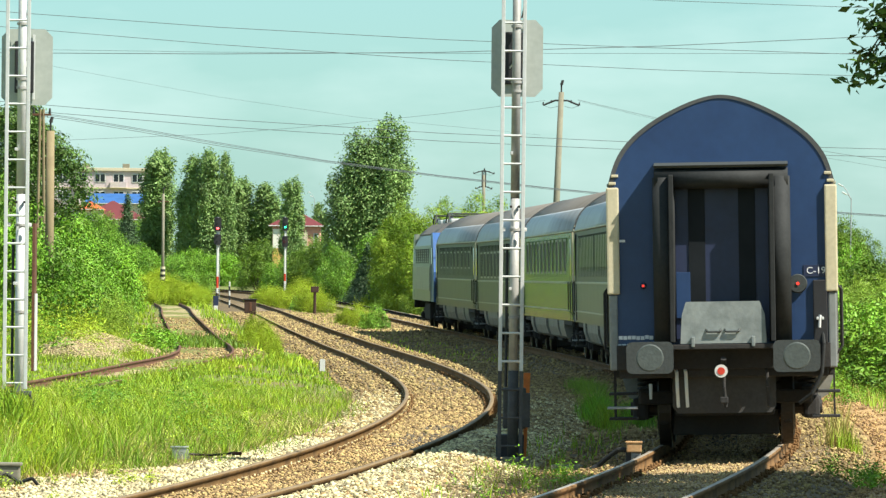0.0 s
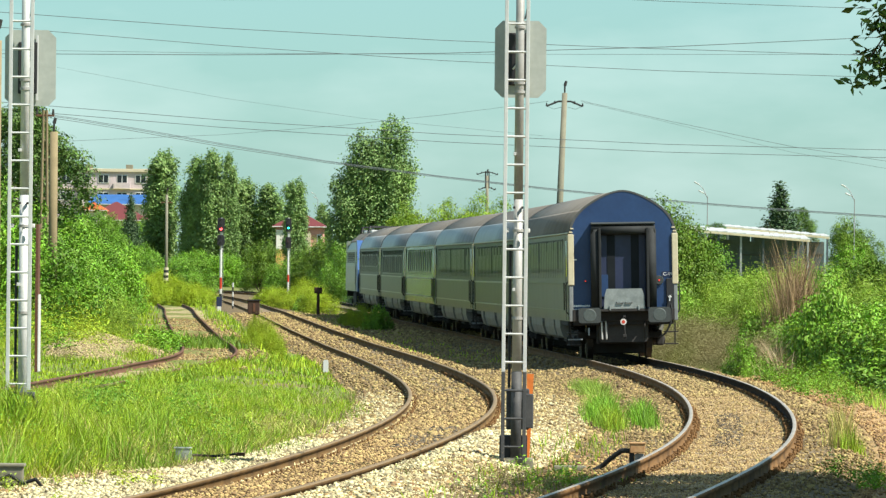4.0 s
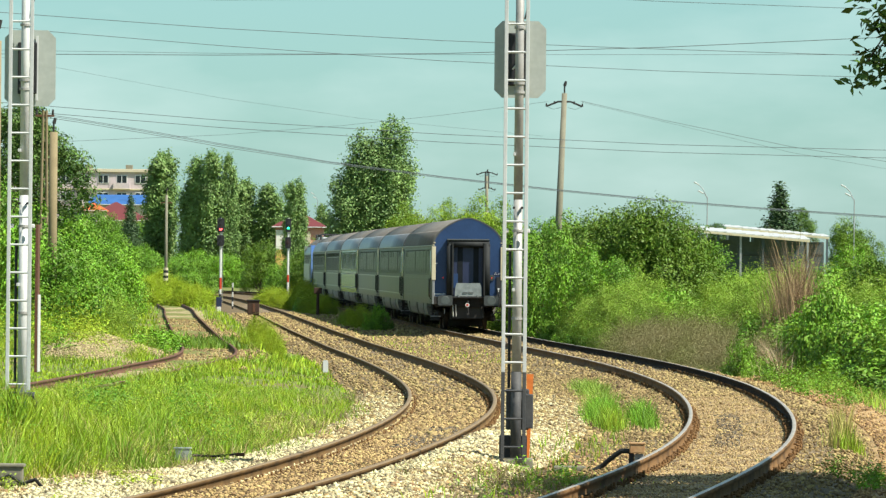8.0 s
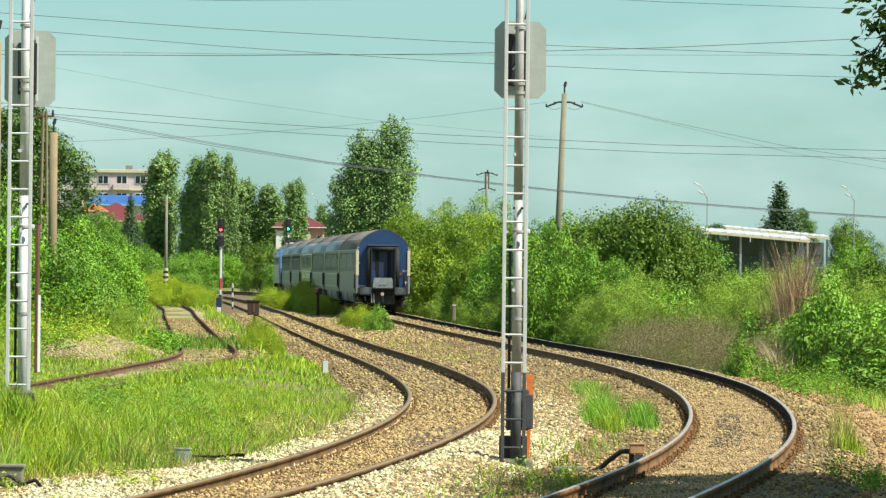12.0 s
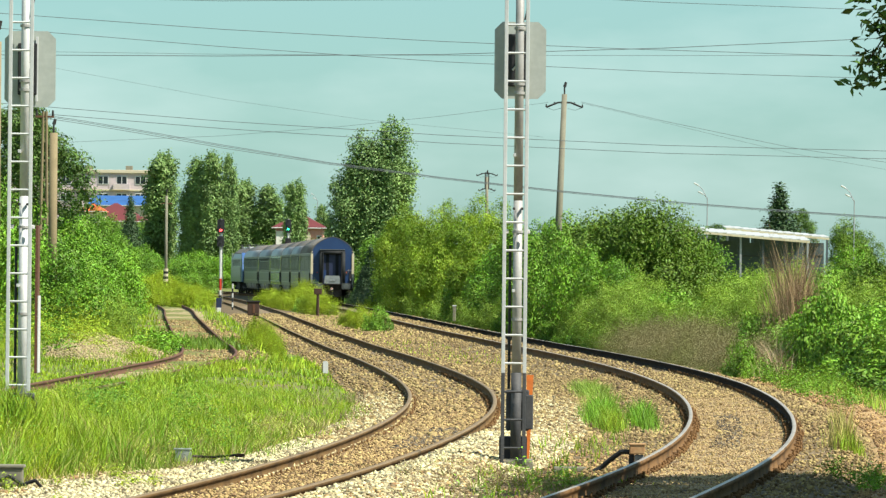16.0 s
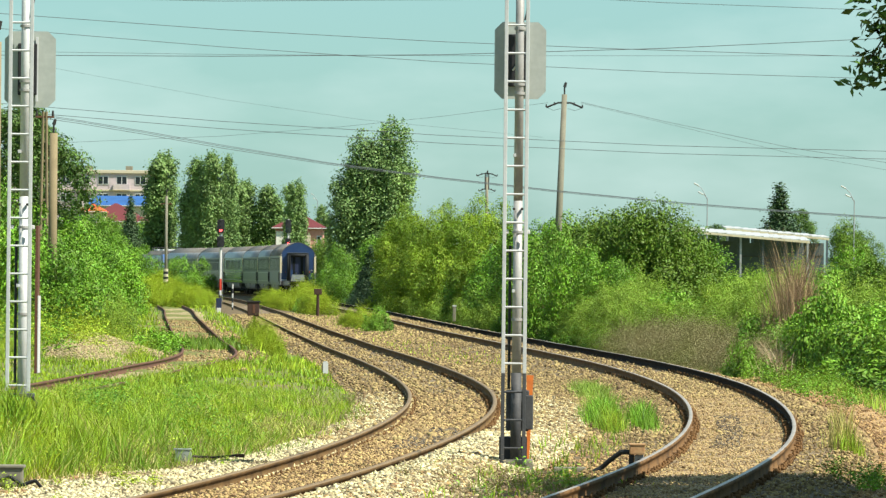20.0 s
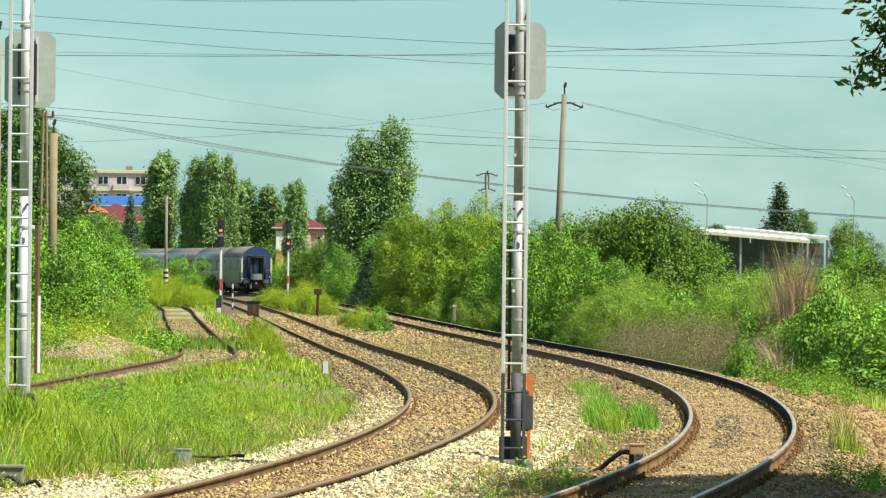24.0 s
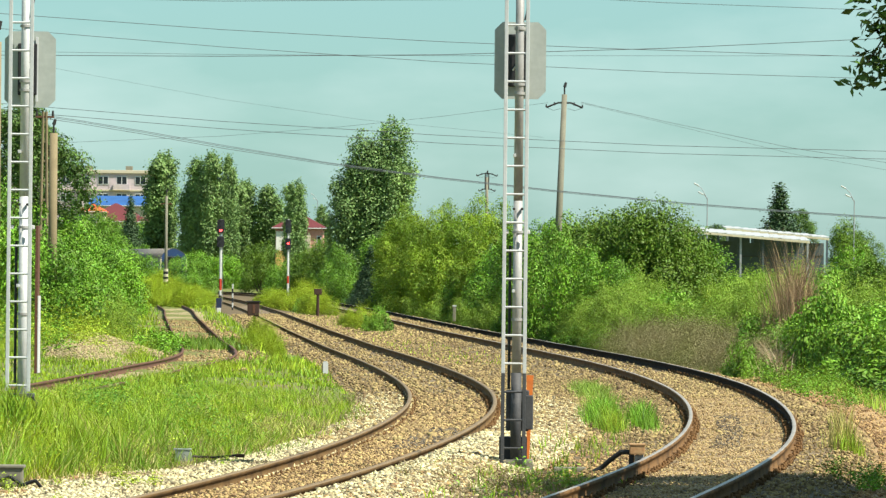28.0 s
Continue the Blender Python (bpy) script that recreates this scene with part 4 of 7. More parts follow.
def coach(label, paint, windows, small, tail=False, skirts=((-7.0, 2.4), (-2.9, 4.4), (3.4, 5.8), (8.0, 1.2)), length=26.0):
    """A passenger coach, forward along +y, its middle on the rail tops at the origin. windows: (y, width, z0, z1); small: y of the small high vents."""
    t = thing("passenger_coach", (0, 0, 0), label, "train coach", "coaches of the train")
    L = length / 2 - 0.15
    lower, upper, line = paint
    body = part("body", prism(UPPER, 2 * L, "y", -L), upper, t)
    part("lower_body", prism(LOWER, 2 * L, "y", -L), lower, t)
    for s in (-1, 1):
        part("waist_line", box(0.022, 2 * L - 1.7, 0.05, (s * 1.367, 0, 1.93), 0.006), line, t)
        part("sill_line", box(0.018, 2 * L - 1.9, 0.035, (s * 1.365, 0, 1.24), 0.005), line, t)
        for y in row(-10.2, 10.2, 25):
            part("window_pillar", box(0.034, 0.10, 0.98, (s * 1.356, y, 2.56), 0.008), upper, t)
        if not windows:
            for k, y in enumerate(row(-9.775, 9.775, 24)):
                part("side_pane", box(0.016, 0.56, 0.80, (s * 1.357, y, 2.60), 0.004), M_pane if (k * 7) % 11 == 3 else M_sidepane, t)
        part("gutter", box(0.05, 2 * L - 0.1, 0.04, (s * 1.35, 0, 3.19), 0.012), M_line, t)
        for y, w, z0, z1 in windows:
            f = part("window", box(0.03, w, z1 - z0, (s * 1.355, y, (z0 + z1) / 2), 0.012), M_line, t)
            part("pane", box(0.012, w - 0.12, z1 - z0 - 0.12, (s * 1.368, y, (z0 + z1) / 2), 0.003), M_pane, f)
        for y in small:
            part("vent_window", box(0.02, 0.5, 0.26, (s * 1.358, y, 2.90), 0.005), M_pane, t)
        for e in (-1, 1):
            d = part("door", box(0.03, 0.82, 2.08, (s * 1.362, e * (L - 0.62), 2.06), 0.01), lower, t)
            part("door_pane", box(0.012, 0.5, 0.9, (s * 1.38, e * (L - 0.62), 2.55), 0.004), M_glass, d)
            part("door_gap", box(0.012, 0.035, 2.1, (s * 1.378, e * (L - 1.06), 2.06), 0), M_black, d)
            part("door_rail", rod((s * 1.42, e * (L - 1.16), 1.25), (s * 1.42, e * (L - 1.16), 1.95), 0.016, None, 8), M_under, t)
        for y, w in skirts:
            n = max(1, round(w / 1.2))
            for k in range(n):
                outline = [(s * 1.345, 1.0), (s * 1.335, 0.78), (s * 1.27, 0.56), (s * 1.12, 0.48), (s * 1.12, 1.0)]
                part("skirt", prism(outline, w / n - 0.04, "y", y - w / 2 + k * w / n), M_skirt, t, "dusty grey underfloor panel")
        part("sole_bar", box(0.10, 2 * L - 2.4, 0.14, (s * 1.28, 0, 0.93), 0.02), M_under, t)
    part("roof", prism(ROOF, 2 * L - 0.04, "y", -L + 0.02), M_roof, t, "grey arched roof", True)
    edge = [(x * 1.012, z + 0.016) for x, z in ARCH[:11]] + [(x * 0.995, z - 0.01) for x, z in reversed(ARCH[:11])]
    for side in (edge, [(-x, z) for x, z in edge]):
        part("roof_edge", prism(side, 2 * L - 0.12, "y", -L + 0.06), M_roof if tail else M_cantrail, t, "" if tail else "silvery lower edge of the roof", True)
    for k in range(8):
        part("roof_vent", box(0.36, 0.24, 0.10, ((-0.55 if k % 2 else -0.78), -L + 1.8 + k * 3.1, 3.99 - (0.12 if k % 2 == 0 else 0)), 0.03, None, Matrix.Rotation(radians(-28), 4, "Y")), M_black if k % 3 == 0 else M_roof, t)
    # boxes hang low so the underside reads as dark as its shade
    for y, w, wide in ((-11.6, 0.8, 1.2), (-5.3, 1.6, 2.1), (-0.8, 2.2, 2.1), (3.4, 1.8, 2.1), (11.6, 0.8, 1.2)):
        part("equipment_box", box(wide, w, 0.62, (0, y, 0.70), 0.04), M_under, t)
    for e in (-1, 1):
        coach_end(t, e, L, tail and e < 0)
        bogie(t, e * 9.5)
    return t


PAINT_TAIL = (M_grey, M_grey, M_sidelow)
PAINT_GREY, PAINT_GREEN = (M_sidelow, M_side, M_line), (M_green, M_green, M_line)
coaches = [
    coach("blue-ended matt grey coach with an open gangway", PAINT_TAIL, [], [-9.4, -6.0, -2.6, 8.8, 9.6], True),
    coach("grey-green coach with small high windows", PAINT_GREY, [], [-10.2, -9.4, -8.6, *row(-4, 9, 8)]),
    coach("grey-green coach with small high vents", PAINT_GREY, [], [-9.0, 9.5, 8.6]),
    coach("olive green coach with tall narrow windows", PAINT_GREEN, [(y, 0.9, 2.15, 3.02) for y in row(-9.4, 9.4, 11)], []),
    coach("grey coach with a row of dark windows", PAINT_GREY, [(y, 1.15, 2.02, 2.85) for y in row(-9.2, 9.2, 10)], []),
    coach("grey passenger coach behind the locomotive", PAINT_GREY, [(y, 0.8, 2.3, 2.9) for y in row(-9.2, 9.2, 9)], [-10.4]),
]


def locomotive():
    t = thing("locomotive", (0, 0, 0), "blue and pale grey locomotive with sloped cabs at both ends", "locomotive")
    L = 8.6
    prof = [(-1.45, 1.05), (1.45, 1.05), (1.47, 2.2), (1.43, 3.15), (1.25, 3.55), (-1.25, 3.55), (-1.43, 3.15), (-1.47, 2.2)]
    part("body", prism(prof, 2 * (L - 2.2), "y", -L + 2.2), M_paleloco, t)
    for e in (-1, 1):
        sidev = [(e * (L - 2.2), 1.05), (e * L, 1.05), (e * (L + 0.02), 2.15), (e * (L - 0.75), 3.35), (e * (L - 1.05), 3.62), (e * (L - 2.2), 3.62)]
        cab = part("cab", prism(sidev, 2.86, "x", -1.43), M_paleloco if e > 0 else M_locoblue, t, "driver's cab with sloped front")
        rot = Matrix.Rotation(e * radians(-32), 4, "X")
        for s in (-1, 1):
            part("windscreen", box(1.1, 0.03, 0.85, (s * 0.62, e * (L - 0.33), 2.78), 0.02, None, rot), M_glass, cab)
            part("cab_window", box(0.02, 0.75, 0.6, (s * 1.436, e * (L - 1.45), 2.75), 0.008), M_glass, cab)
            part("cab_door", box(0.02, 0.65, 1.9, (s * 1.436, e * (L - 2.05), 2.1), 0.008), M_blue, cab)
            part("headlamp", rod((s * 0.95, e * L, 1.6), (s * 0.95, e * (L + 0.06), 1.6), 0.12, None, 16), M_line, cab)
            c = rod((s * 0.875, e * L, 1.06), (s * 0.875, e * (L + 0.55), 1.06), 0.13, 0.11, 14)
            casing = part("buffer", c, M_under, t)
            part("buffer_plate", rod((s * 0.875, e * (L + 0.55), 1.06), (s * 0.875, e * (L + 0.59), 1.06), 0.25, None, 20), M_buffer, casing)
        part("headstock", box(2.7, 0.2, 0.5, (0, e * L, 0.98), 0.03), M_under, t)
    for s in (-1, 1):
        part("side_band", box(0.02, 2 * (L - 2.4), 0.9, (s * 1.472, 0, 1.9), 0.006), M_line, t, "pale grey side band")
        for y in row(-4.8, 4.8, 7):
            g = part("side_grille", box(0.02, 0.95, 0.55, (s * 1.455, y, 2.75), 0.006), M_rim, t)
            for k in range(5):
                part("grille_bar", box(0.012, 0.92, 0.03, (s * 1.468, y, 2.55 + k * 0.1)), M_paleloco, g)
        part("roof_slope", prism([(s * 1.26, 3.54), (s * 1.26, 3.60), (s * 0.8, 3.98), (s * 0.7, 3.98), (s * 0.7, 3.54)], 2 * (L - 2.3), "y", -L + 2.3), M_roof, t)
    part("roof", box(1.6, 2 * (L - 2.3), 0.44, (0, 0, 3.78), 0.04), M_roof, t)
    for y in (-4.4, -0.6, 3.4):
        part("roof_hatch", box(1.3, 2.4, 0.16, (0, y, 4.08), 0.05), M_mast, t, "pale roof hatch")
    for y in (-5.2, 4.9):
        c = tube([(-0.75, y - 0.9, 4.02), (-0.7, y - 0.7, 4.34), (-0.7, y + 0.9, 4.34), (-0.75, y + 1.1, 4.02)], 0.03)
        tube([(0.75, y - 0.9, 4.02), (0.7, y - 0.7, 4.34), (0.7, y + 0.9, 4.34), (0.75, y + 1.1, 4.02)], 0.03, 8, c)
        tube([(-0.7, y, 4.34), (0.7, y, 4.34)], 0.03, 8, c)
        part("roof_rail", c, M_black, t)
        part("horn", rod((-0.5, y + 1.4, 4.12), (-0.5, y + 1.9, 4.14), 0.05, 0.11, 14), M_black, t)
    part("fuel_tank", box(2.5, 4.0, 0.65, (0, 0, 0.66), 0.1), M_under, t)
    for y in (-5.0, 5.0):
        bogie(t, y, 3.2)
    return t


loco = locomotive()

# distance run along the main track
SEG = np.concatenate([[0], np.cumsum(np.linalg.norm(np.diff(TRACK_A, axis=0), axis=1))])
START = float(np.interp(77.4, TRACK_A[:, 1], SEG))
SPEED = 20.3


def on_track(s):
    x, y = np.interp(s, SEG, TRACK_A[:, 0]), np.interp(s, SEG, TRACK_A[:, 1])
    return Vector((x, y, float(rail_z(y))))


def vehicle_pose(s, half_base):
    """Pose of a vehicle whose middle has run the distance s, its bogies half_base before and behind."""
    a, b = on_track(s - half_base), on_track(s + half_base)
    f = (b - a).normalized()
    r = f.cross(Vector((0, 0, 1))).normalized()
    u = r.cross(f)
    m = Matrix((r, f, u)).transposed().to_4x4()
    m.translation = (a + b) / 2
    m.translation += 0.05 * r
    return m @ Matrix.Rotation(radians(-cant(m.translation.y)), 4, "Y")

# ---- plants ----


def leaf_mesh(name, clumps, n, size, mat, seed, aspect=0.55, outward=0.8, lift=0.4, hang=0.0, soft=0.0, sprays=26):
    """Folded leaves in small sprays that sit on the shells of round clumps (x, y, z, r), with gaps between the sprays."""
    rng = np.random.default_rng(seed)
    c = np.array(clumps, float)
    m = max(sprays * len(c), 1)
    w = c[:, 3] ** 1.8
    k = rng.choice(len(c), m, p=w / w.sum())
    out = rng.normal(size=(m, 3)) + np.array([0, 0, 0.25])
    out /= np.linalg.norm(out, axis=1)[:, None]
    reach = rng.uniform(0.80, 1.06, m)
    if soft:
        reach = np.abs(rng.normal(0, 1.45 * soft, m))
    centre = c[k, :3] + out * (c[k, 3] * reach)[:, None]
    wide = c[k, 3] * rng.uniform(0.13, 0.27, m) * (1.5 if soft else 1.0)
    i = rng.choice(m, n, p=wide**1.6 / (wide**1.6).sum())
    d = rng.normal(size=(n, 3))
    p = centre[i] + d * wide[i, None] * np.array([1, 1, 1.35 if soft else 0.8])
    d /= np.linalg.norm(d, axis=1)[:, None]
    p[:, 2] = np.abs(p[:, 2] - hang * rng.random(n))
    nrm = out[i] * outward * 1.1 + d * 0.3 + rng.normal(size=(n, 3)) * 0.46 + np.array([0, 0, lift])
    nrm /= np.linalg.norm(nrm, axis=1)[:, None]
    t = np.cross(nrm, rng.normal(size=(n, 3)) - np.array([0, 0, hang * 4]))
    t /= np.linalg.norm(t, axis=1)[:, None] + 1e-9
    if hang:
        t = np.cross(nrm, t)
    u = np.cross(nrm, t)
    s = size * rng.uniform(0.6, 1.35, (n, 1))
    v = np.stack([p, p + t * s * 0.55 + u * s * aspect * 0.5 + nrm * s * 0.12, p + t * s * 1.1, p + t * s * 0.55 - u * s * aspect * 0.5 + nrm * s * 0.12], 1)
    k = 4 * np.arange(n)[:, None]
    f = np.concatenate([k + [0, 1, 2], k + [0, 2, 3]], 1).reshape(-1, 3)
    return mesh_np(name, v.reshape(-1, 3), f, mat)


def bush_clumps(rng, rx, ry, h, m, r0, r1, top=0.5):
    """Separate lobes over the surface of an uneven mound rx by ry wide and h high, with hollows between them."""
    out = []
    for k in range(m):
        for attempt in range(14):
            a, q = rng.uniform(0, math.tau), math.sqrt(rng.random())
            x, y = q * math.cos(a), q * math.sin(a)
            z = (1 - top * q * q) * rng.uniform(0.25, 1.05) ** (0.45 + 0.9 * q)
            r = rng.uniform(r0, r1)
            p = (x * (rx - r * 0.5), y * (ry - r * 0.5), max(r * 0.6, z * h - r * 0.6), r)
            if all((p[0] - o[0]) ** 2 + (p[1] - o[1]) ** 2 + (p[2] - o[2]) ** 2 > (0.85 * (r + o[3])) ** 2 for o in out):
                break
        out.append(p)
    # shoots that break the outline
    for x, y, z, r in rng.sample(out, m // 3):
        d = Vector((rng.uniform(-0.5, 0.5), rng.uniform(-0.5, 0.5), 1)).normalized()
        for q in (0.9, 1.2, 1.45):
            out.append((x + d.x * r * q, y + d.y * r * q, z + d.z * r * q, r * (0.36 - 0.2 * (q - 0.9))))
    return out


def stems_mesh(clumps, base_r, rng, mat, spread=0.3, n=9):
    b = bmesh.new()
    for k in rng.sample(range(len(clumps)), min(n, len(clumps))):
        x, y, z, r = clumps[k]
        foot = (rng.uniform(-spread, spread), rng.uniform(-spread, spread), -0.15)
        mid = (foot[0] * 0.5 + x * 0.5 + rng.uniform(-0.1, 0.1), foot[1] * 0.5 + y * 0.5, z * 0.55)
        rod(foot, mid, base_r, base_r * 0.65, 6, b)
        rod(mid, (x, y, z), base_r * 0.65, base_r * 0.25, 5, b)
    me = bpy.data.meshes.new("stems")
    b.to_mesh(me), b.free()
    me.materials.append(mat)
    return me


def plant(name, label, category, clumps, n, size, leaf, seed, stem_r=0.03, aspect=0.55, lift=0.4, hang=0.0, group="", bark=None, trunk=None, soft=0.0):
    """A bush or tree at the origin: stems or trunk, and a crown of leaves."""
    rng = random.Random(seed)
    t = thing(name, (0, 0, 0), label, category, group)
    if trunk:
        b = bmesh.new()
        h, r = trunk
        for a, c, q in ((0, 0.35, 1.0), (0.35, 0.7, 0.75), (0.7, 1.0, 0.5)):
            rod((0.05 * math.sin(9 * a), 0, a * h - 0.2 * (a == 0)), (0.05 * math.sin(9 * c), 0, c * h), r * q, r * (q - 0.25), 10, b)
        part("trunk", b, bark or M_bark, t)
    part("stemwork" if not trunk else "branchwork", stems_mesh(clumps, stem_r, rng, bark or M_bark, 0.3 if not trunk else 0.1, 10), None, t)
    part("crown", leaf_mesh(name, clumps, n, size, LEAVES[leaf], seed, aspect, 0.8, lift, hang, soft), None, t)
    return t


MODELS = {}


def model(key, *args, **kw):
    MODELS[key] = plant(*args, **kw)


R = random.Random(11)
for i in range(3):
    model("low%d" % i, "bush", "low leafy green bush on the railway bank", "bush", bush_clumps(R, 1.5, 1.3, 1.45, 26, 0.26, 0.44), 9500, 0.088, "vine", 20 + i, 0.02, 0.62)
    model("broad%d" % i, "bush", "dense broad-leaved green bush beside the line", "bush", bush_clumps(R, 2.1, 1.9, 3.3, 24, 0.5, 0.85), 14000, 0.12, ("broad", "fresh", "broad")[i], 30 + i, 0.035)
    model("feather%d" % i, "weed_clump", "soft feathery grey-green weeds", "weeds", bush_clumps(R, 1.6, 1.4, 1.8, 20, 0.28, 0.5), 22000, 0.075, "feather", 40 + i, 0.012, 0.2, 0.7, soft=0.27)
    model("yellow%d" % i, "weed_clump", "bright yellow-green weed clump between the tracks", "weeds", bush_clumps(R, 1.0, 0.9, 1.5, 20, 0.22, 0.42), 11000, 0.085, "yellow", 50 + i, 0.012, 0.24, 1.8, soft=0.55)
    model("scrub%d" % i, "dry_scrub", "brown dry scrub on the bank", "scrub", bush_clumps(R, 1.5, 1.2, 1.3, 26, 0.25, 0.5), 30000, 0.052, "dry", 60 + i, 0.014, 0.16, 0.8, bark=M_twig, soft=0.7)
model("tall0", "tall_bush", "tall green thicket with an uneven top", "bush", bush_clumps(R, 2.0, 1.9, 5.6, 46, 0.45, 0.85, 0.35), 24000, 0.12, "broad", 71, 0.05, trunk=(3.6, 0.10))
model("tall1", "tall_bush", "tall dark leafy thicket behind the hedge", "bush", bush_clumps(R, 1.9, 1.8, 5.3, 44, 0.45, 0.80, 0.3), 24000, 0.115, "dark", 72, 0.05, trunk=(3.4, 0.10))
model("willow", "willow", "light yellow-green willow with drooping twigs", "tree", bush_clumps(R, 3.3, 2.9, 6.0, 52, 0.55, 0.95, 0.6), 60000, 0.125, "willow", 73, 0.05, 0.36, 0.5, 0.22, trunk=(4.2, 0.16))


def poplar_clumps(rng, spires):
    """Narrow upright leaders (x, y, top, r), each a pointed column of small overlapping clumps."""
    out = []
    for x, y, top, r in spires:
        z = 0.8
        while z < top:
            f = z / top
            wide = r * min(1.0, 0.55 + 1.3 * f) * min(1.0, 6.0 * (1 - f) + 0.32)
            k0 = max(0.2, wide * rng.uniform(0.45, 0.68))
            for a in range(3):
                q = rng.uniform(0, math.tau)
                e = max(0.0, wide - k0 * 0.5) * rng.uniform(0.5, 1.0)
                out.append((x + e * math.cos(q), y + e * math.sin(q), z + rng.uniform(0, k0), k0))
            z += k0 * 0.75
    return out


for i, spires in enumerate(([(-0.55, 0, 15.9, 1.2), (0.65, 0.4, 15.3, 1.2), (-1.2, -0.3, 12.9, 1.0), (1.2, -0.3, 12.2, 1.0), (0.1, -0.8, 13.5, 1.2)], [(0.1, 0, 16.2, 1.25), (-0.85, 0.2, 14.4, 1.2), (0.9, 0.2, 13.6, 1.1), (-0.2, -0.8, 12.5, 1.3), (1.3, -0.2, 10.6, 0.9)])):
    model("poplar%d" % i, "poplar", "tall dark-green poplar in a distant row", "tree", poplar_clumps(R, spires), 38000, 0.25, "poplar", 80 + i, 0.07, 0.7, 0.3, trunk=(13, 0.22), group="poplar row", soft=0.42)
model("bigpoplar", "poplar", "tall full poplar beside the line with glossy leaves", "tree",
      poplar_clumps(R, [(-2.6, 0, 9.4, 0.85), (-1.85, 0.5, 10.4, 1.0), (-0.9, 0, 12.8, 1.05), (0.0, 0.6, 12.2, 1.2), (0.0, -0.8, 10.8, 1.2), (0.85, 0, 13.3, 0.95), (1.55, 0.3, 13.8, 0.95), (2.2, 0, 13.7, 0.9), (2.5, 0.4, 10.6, 1.0), (1.4, -0.8, 11.4, 1.2), (-1.6, -0.7, 8.8, 1.2)]),
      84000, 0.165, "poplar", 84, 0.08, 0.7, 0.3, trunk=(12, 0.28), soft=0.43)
model("conifer", "conifer", "dark conical cypress beyond the sheds", "tree", [(0.9 * (1 - z) * math.cos(k * 2.4), 0.9 * (1 - z) * math.sin(k * 2.4), 1.0 + z * 10.0, 0.35 + 1.0 * (1 - z)) for k, z in enumerate(row(0, 1, 46))], 48000, 0.17, "conifer", 86, 0.05, 0.8, 0.3, trunk=(10, 0.2), soft=0.32)
model("shade", "tree", "tall broad-leaved tree with an open dark-green crown", "tree", [(x * 2.6, y * 2.4, 3.0 + z * 4.2, r) for x, y, z, r in [(R.uniform(-1, 1) * (0.35 + 0.65 * math.sin(math.pi * q)), R.uniform(-1, 1) * (0.35 + 0.65 * math.sin(math.pi * q)), 2 * q, R.uniform(0.4, 0.8)) for q in [R.random() for _ in range(70)]]], 20000, 0.16, "shade", 88, 0.07, 0.6, 0.3, trunk=(9.5, 0.26))

USED = set()


def put(key, x, y, s=1.0, turn=0.0, sz=None, z=None, label=""):
    """Stand a plant on the ground at x, y, scaled by s (height sz)."""
    g = float(ground_z(x, y)) if z is None else z
    m = pose(x, y, g - 0.05, 0, 0, turn)
    if key in USED:
        o = copy_thing(MODELS[key], m)
    else:
        o = MODELS[key]
        o.matrix_basis = m
        USED.add(key)
    o.scale = (s, s, sz or s)
    if label:
        tagged(o, label)
    return o


def hedge(keys, y0, y1, step, off, jitter, scale, seed, high=None, track=TRACK_A, sign=1):
    """A row of bushes along a track at the distance off from its centre."""
    rng = random.Random(seed)
    y = y0
    while y < y1:
        s = scale * rng.uniform(0.85, 1.2)
        put(rng.choice(keys), along(track, y) + sign * (off + rng.uniform(0, jitter)), y, s, rng.uniform(0, 360), (high or scale) * rng.uniform(0.85, 1.18))
        y += step * rng.uniform(0.75, 1.25)


LOWS, BROADS, FEATHERS, YELLOWS, SCRUBS = (["%s%d" % (k, i) for i in range(3)] for k in ("low", "broad", "feather", "yellow", "scrub"))
# bank on the outside of the curve, from near to far
hedge(LOWS, 116, 150, 2.0, 4.4, 0.8, 1.0, 1)
hedge(LOWS, 120, 160, 2.4, 6.4, 1.0, 1.15, 2, 1.3)
hedge(SCRUBS, 152, 206, 2.2, 3.4, 0.7, 1.05, 3, 0.80)
hedge(FEATHERS + YELLOWS[:1], 152, 206, 2.4, 5.4, 0.9, 1.0, 4, 1.05)
hedge(YELLOWS, 150, 172, 3.4, 4.8, 0.6, 0.75, 42, 0.7)
hedge(FEATHERS, 160, 212, 2.6, 6.8, 0.9, 1.15, 41, 1.22)
hedge(LOWS, 150, 190, 3.0, 8.8, 1.4, 1.35, 5, 1.35)
hedge(FEATHERS, 206, 262, 2.4, 3.9, 0.5, 1.0, 6, 1.05)
hedge(FEATHERS + ["low0", "low1"], 204, 262, 3.0, 5.5, 0.9, 1.15, 7, 1.2)
hedge(BROADS + LOWS, 256, 400, 4.6, 4.4, 0.6, 0.95, 9)
hedge(FEATHERS, 262, 385, 3.6, 3.5, 0.5, 1.0, 91, 0.95)
hedge(["tall0", "broad1"], 280, 352, 14.0, 9.4, 1.2, 1.0, 10)
hedge(["tall0", "broad0", "broad1"], 352, 470, 6.0, 5.2, 1.0, 0.9, 11)
hedge(BROADS, 215, 330, 10.0, 11.5, 2.0, 1.1, 12, 0.62)
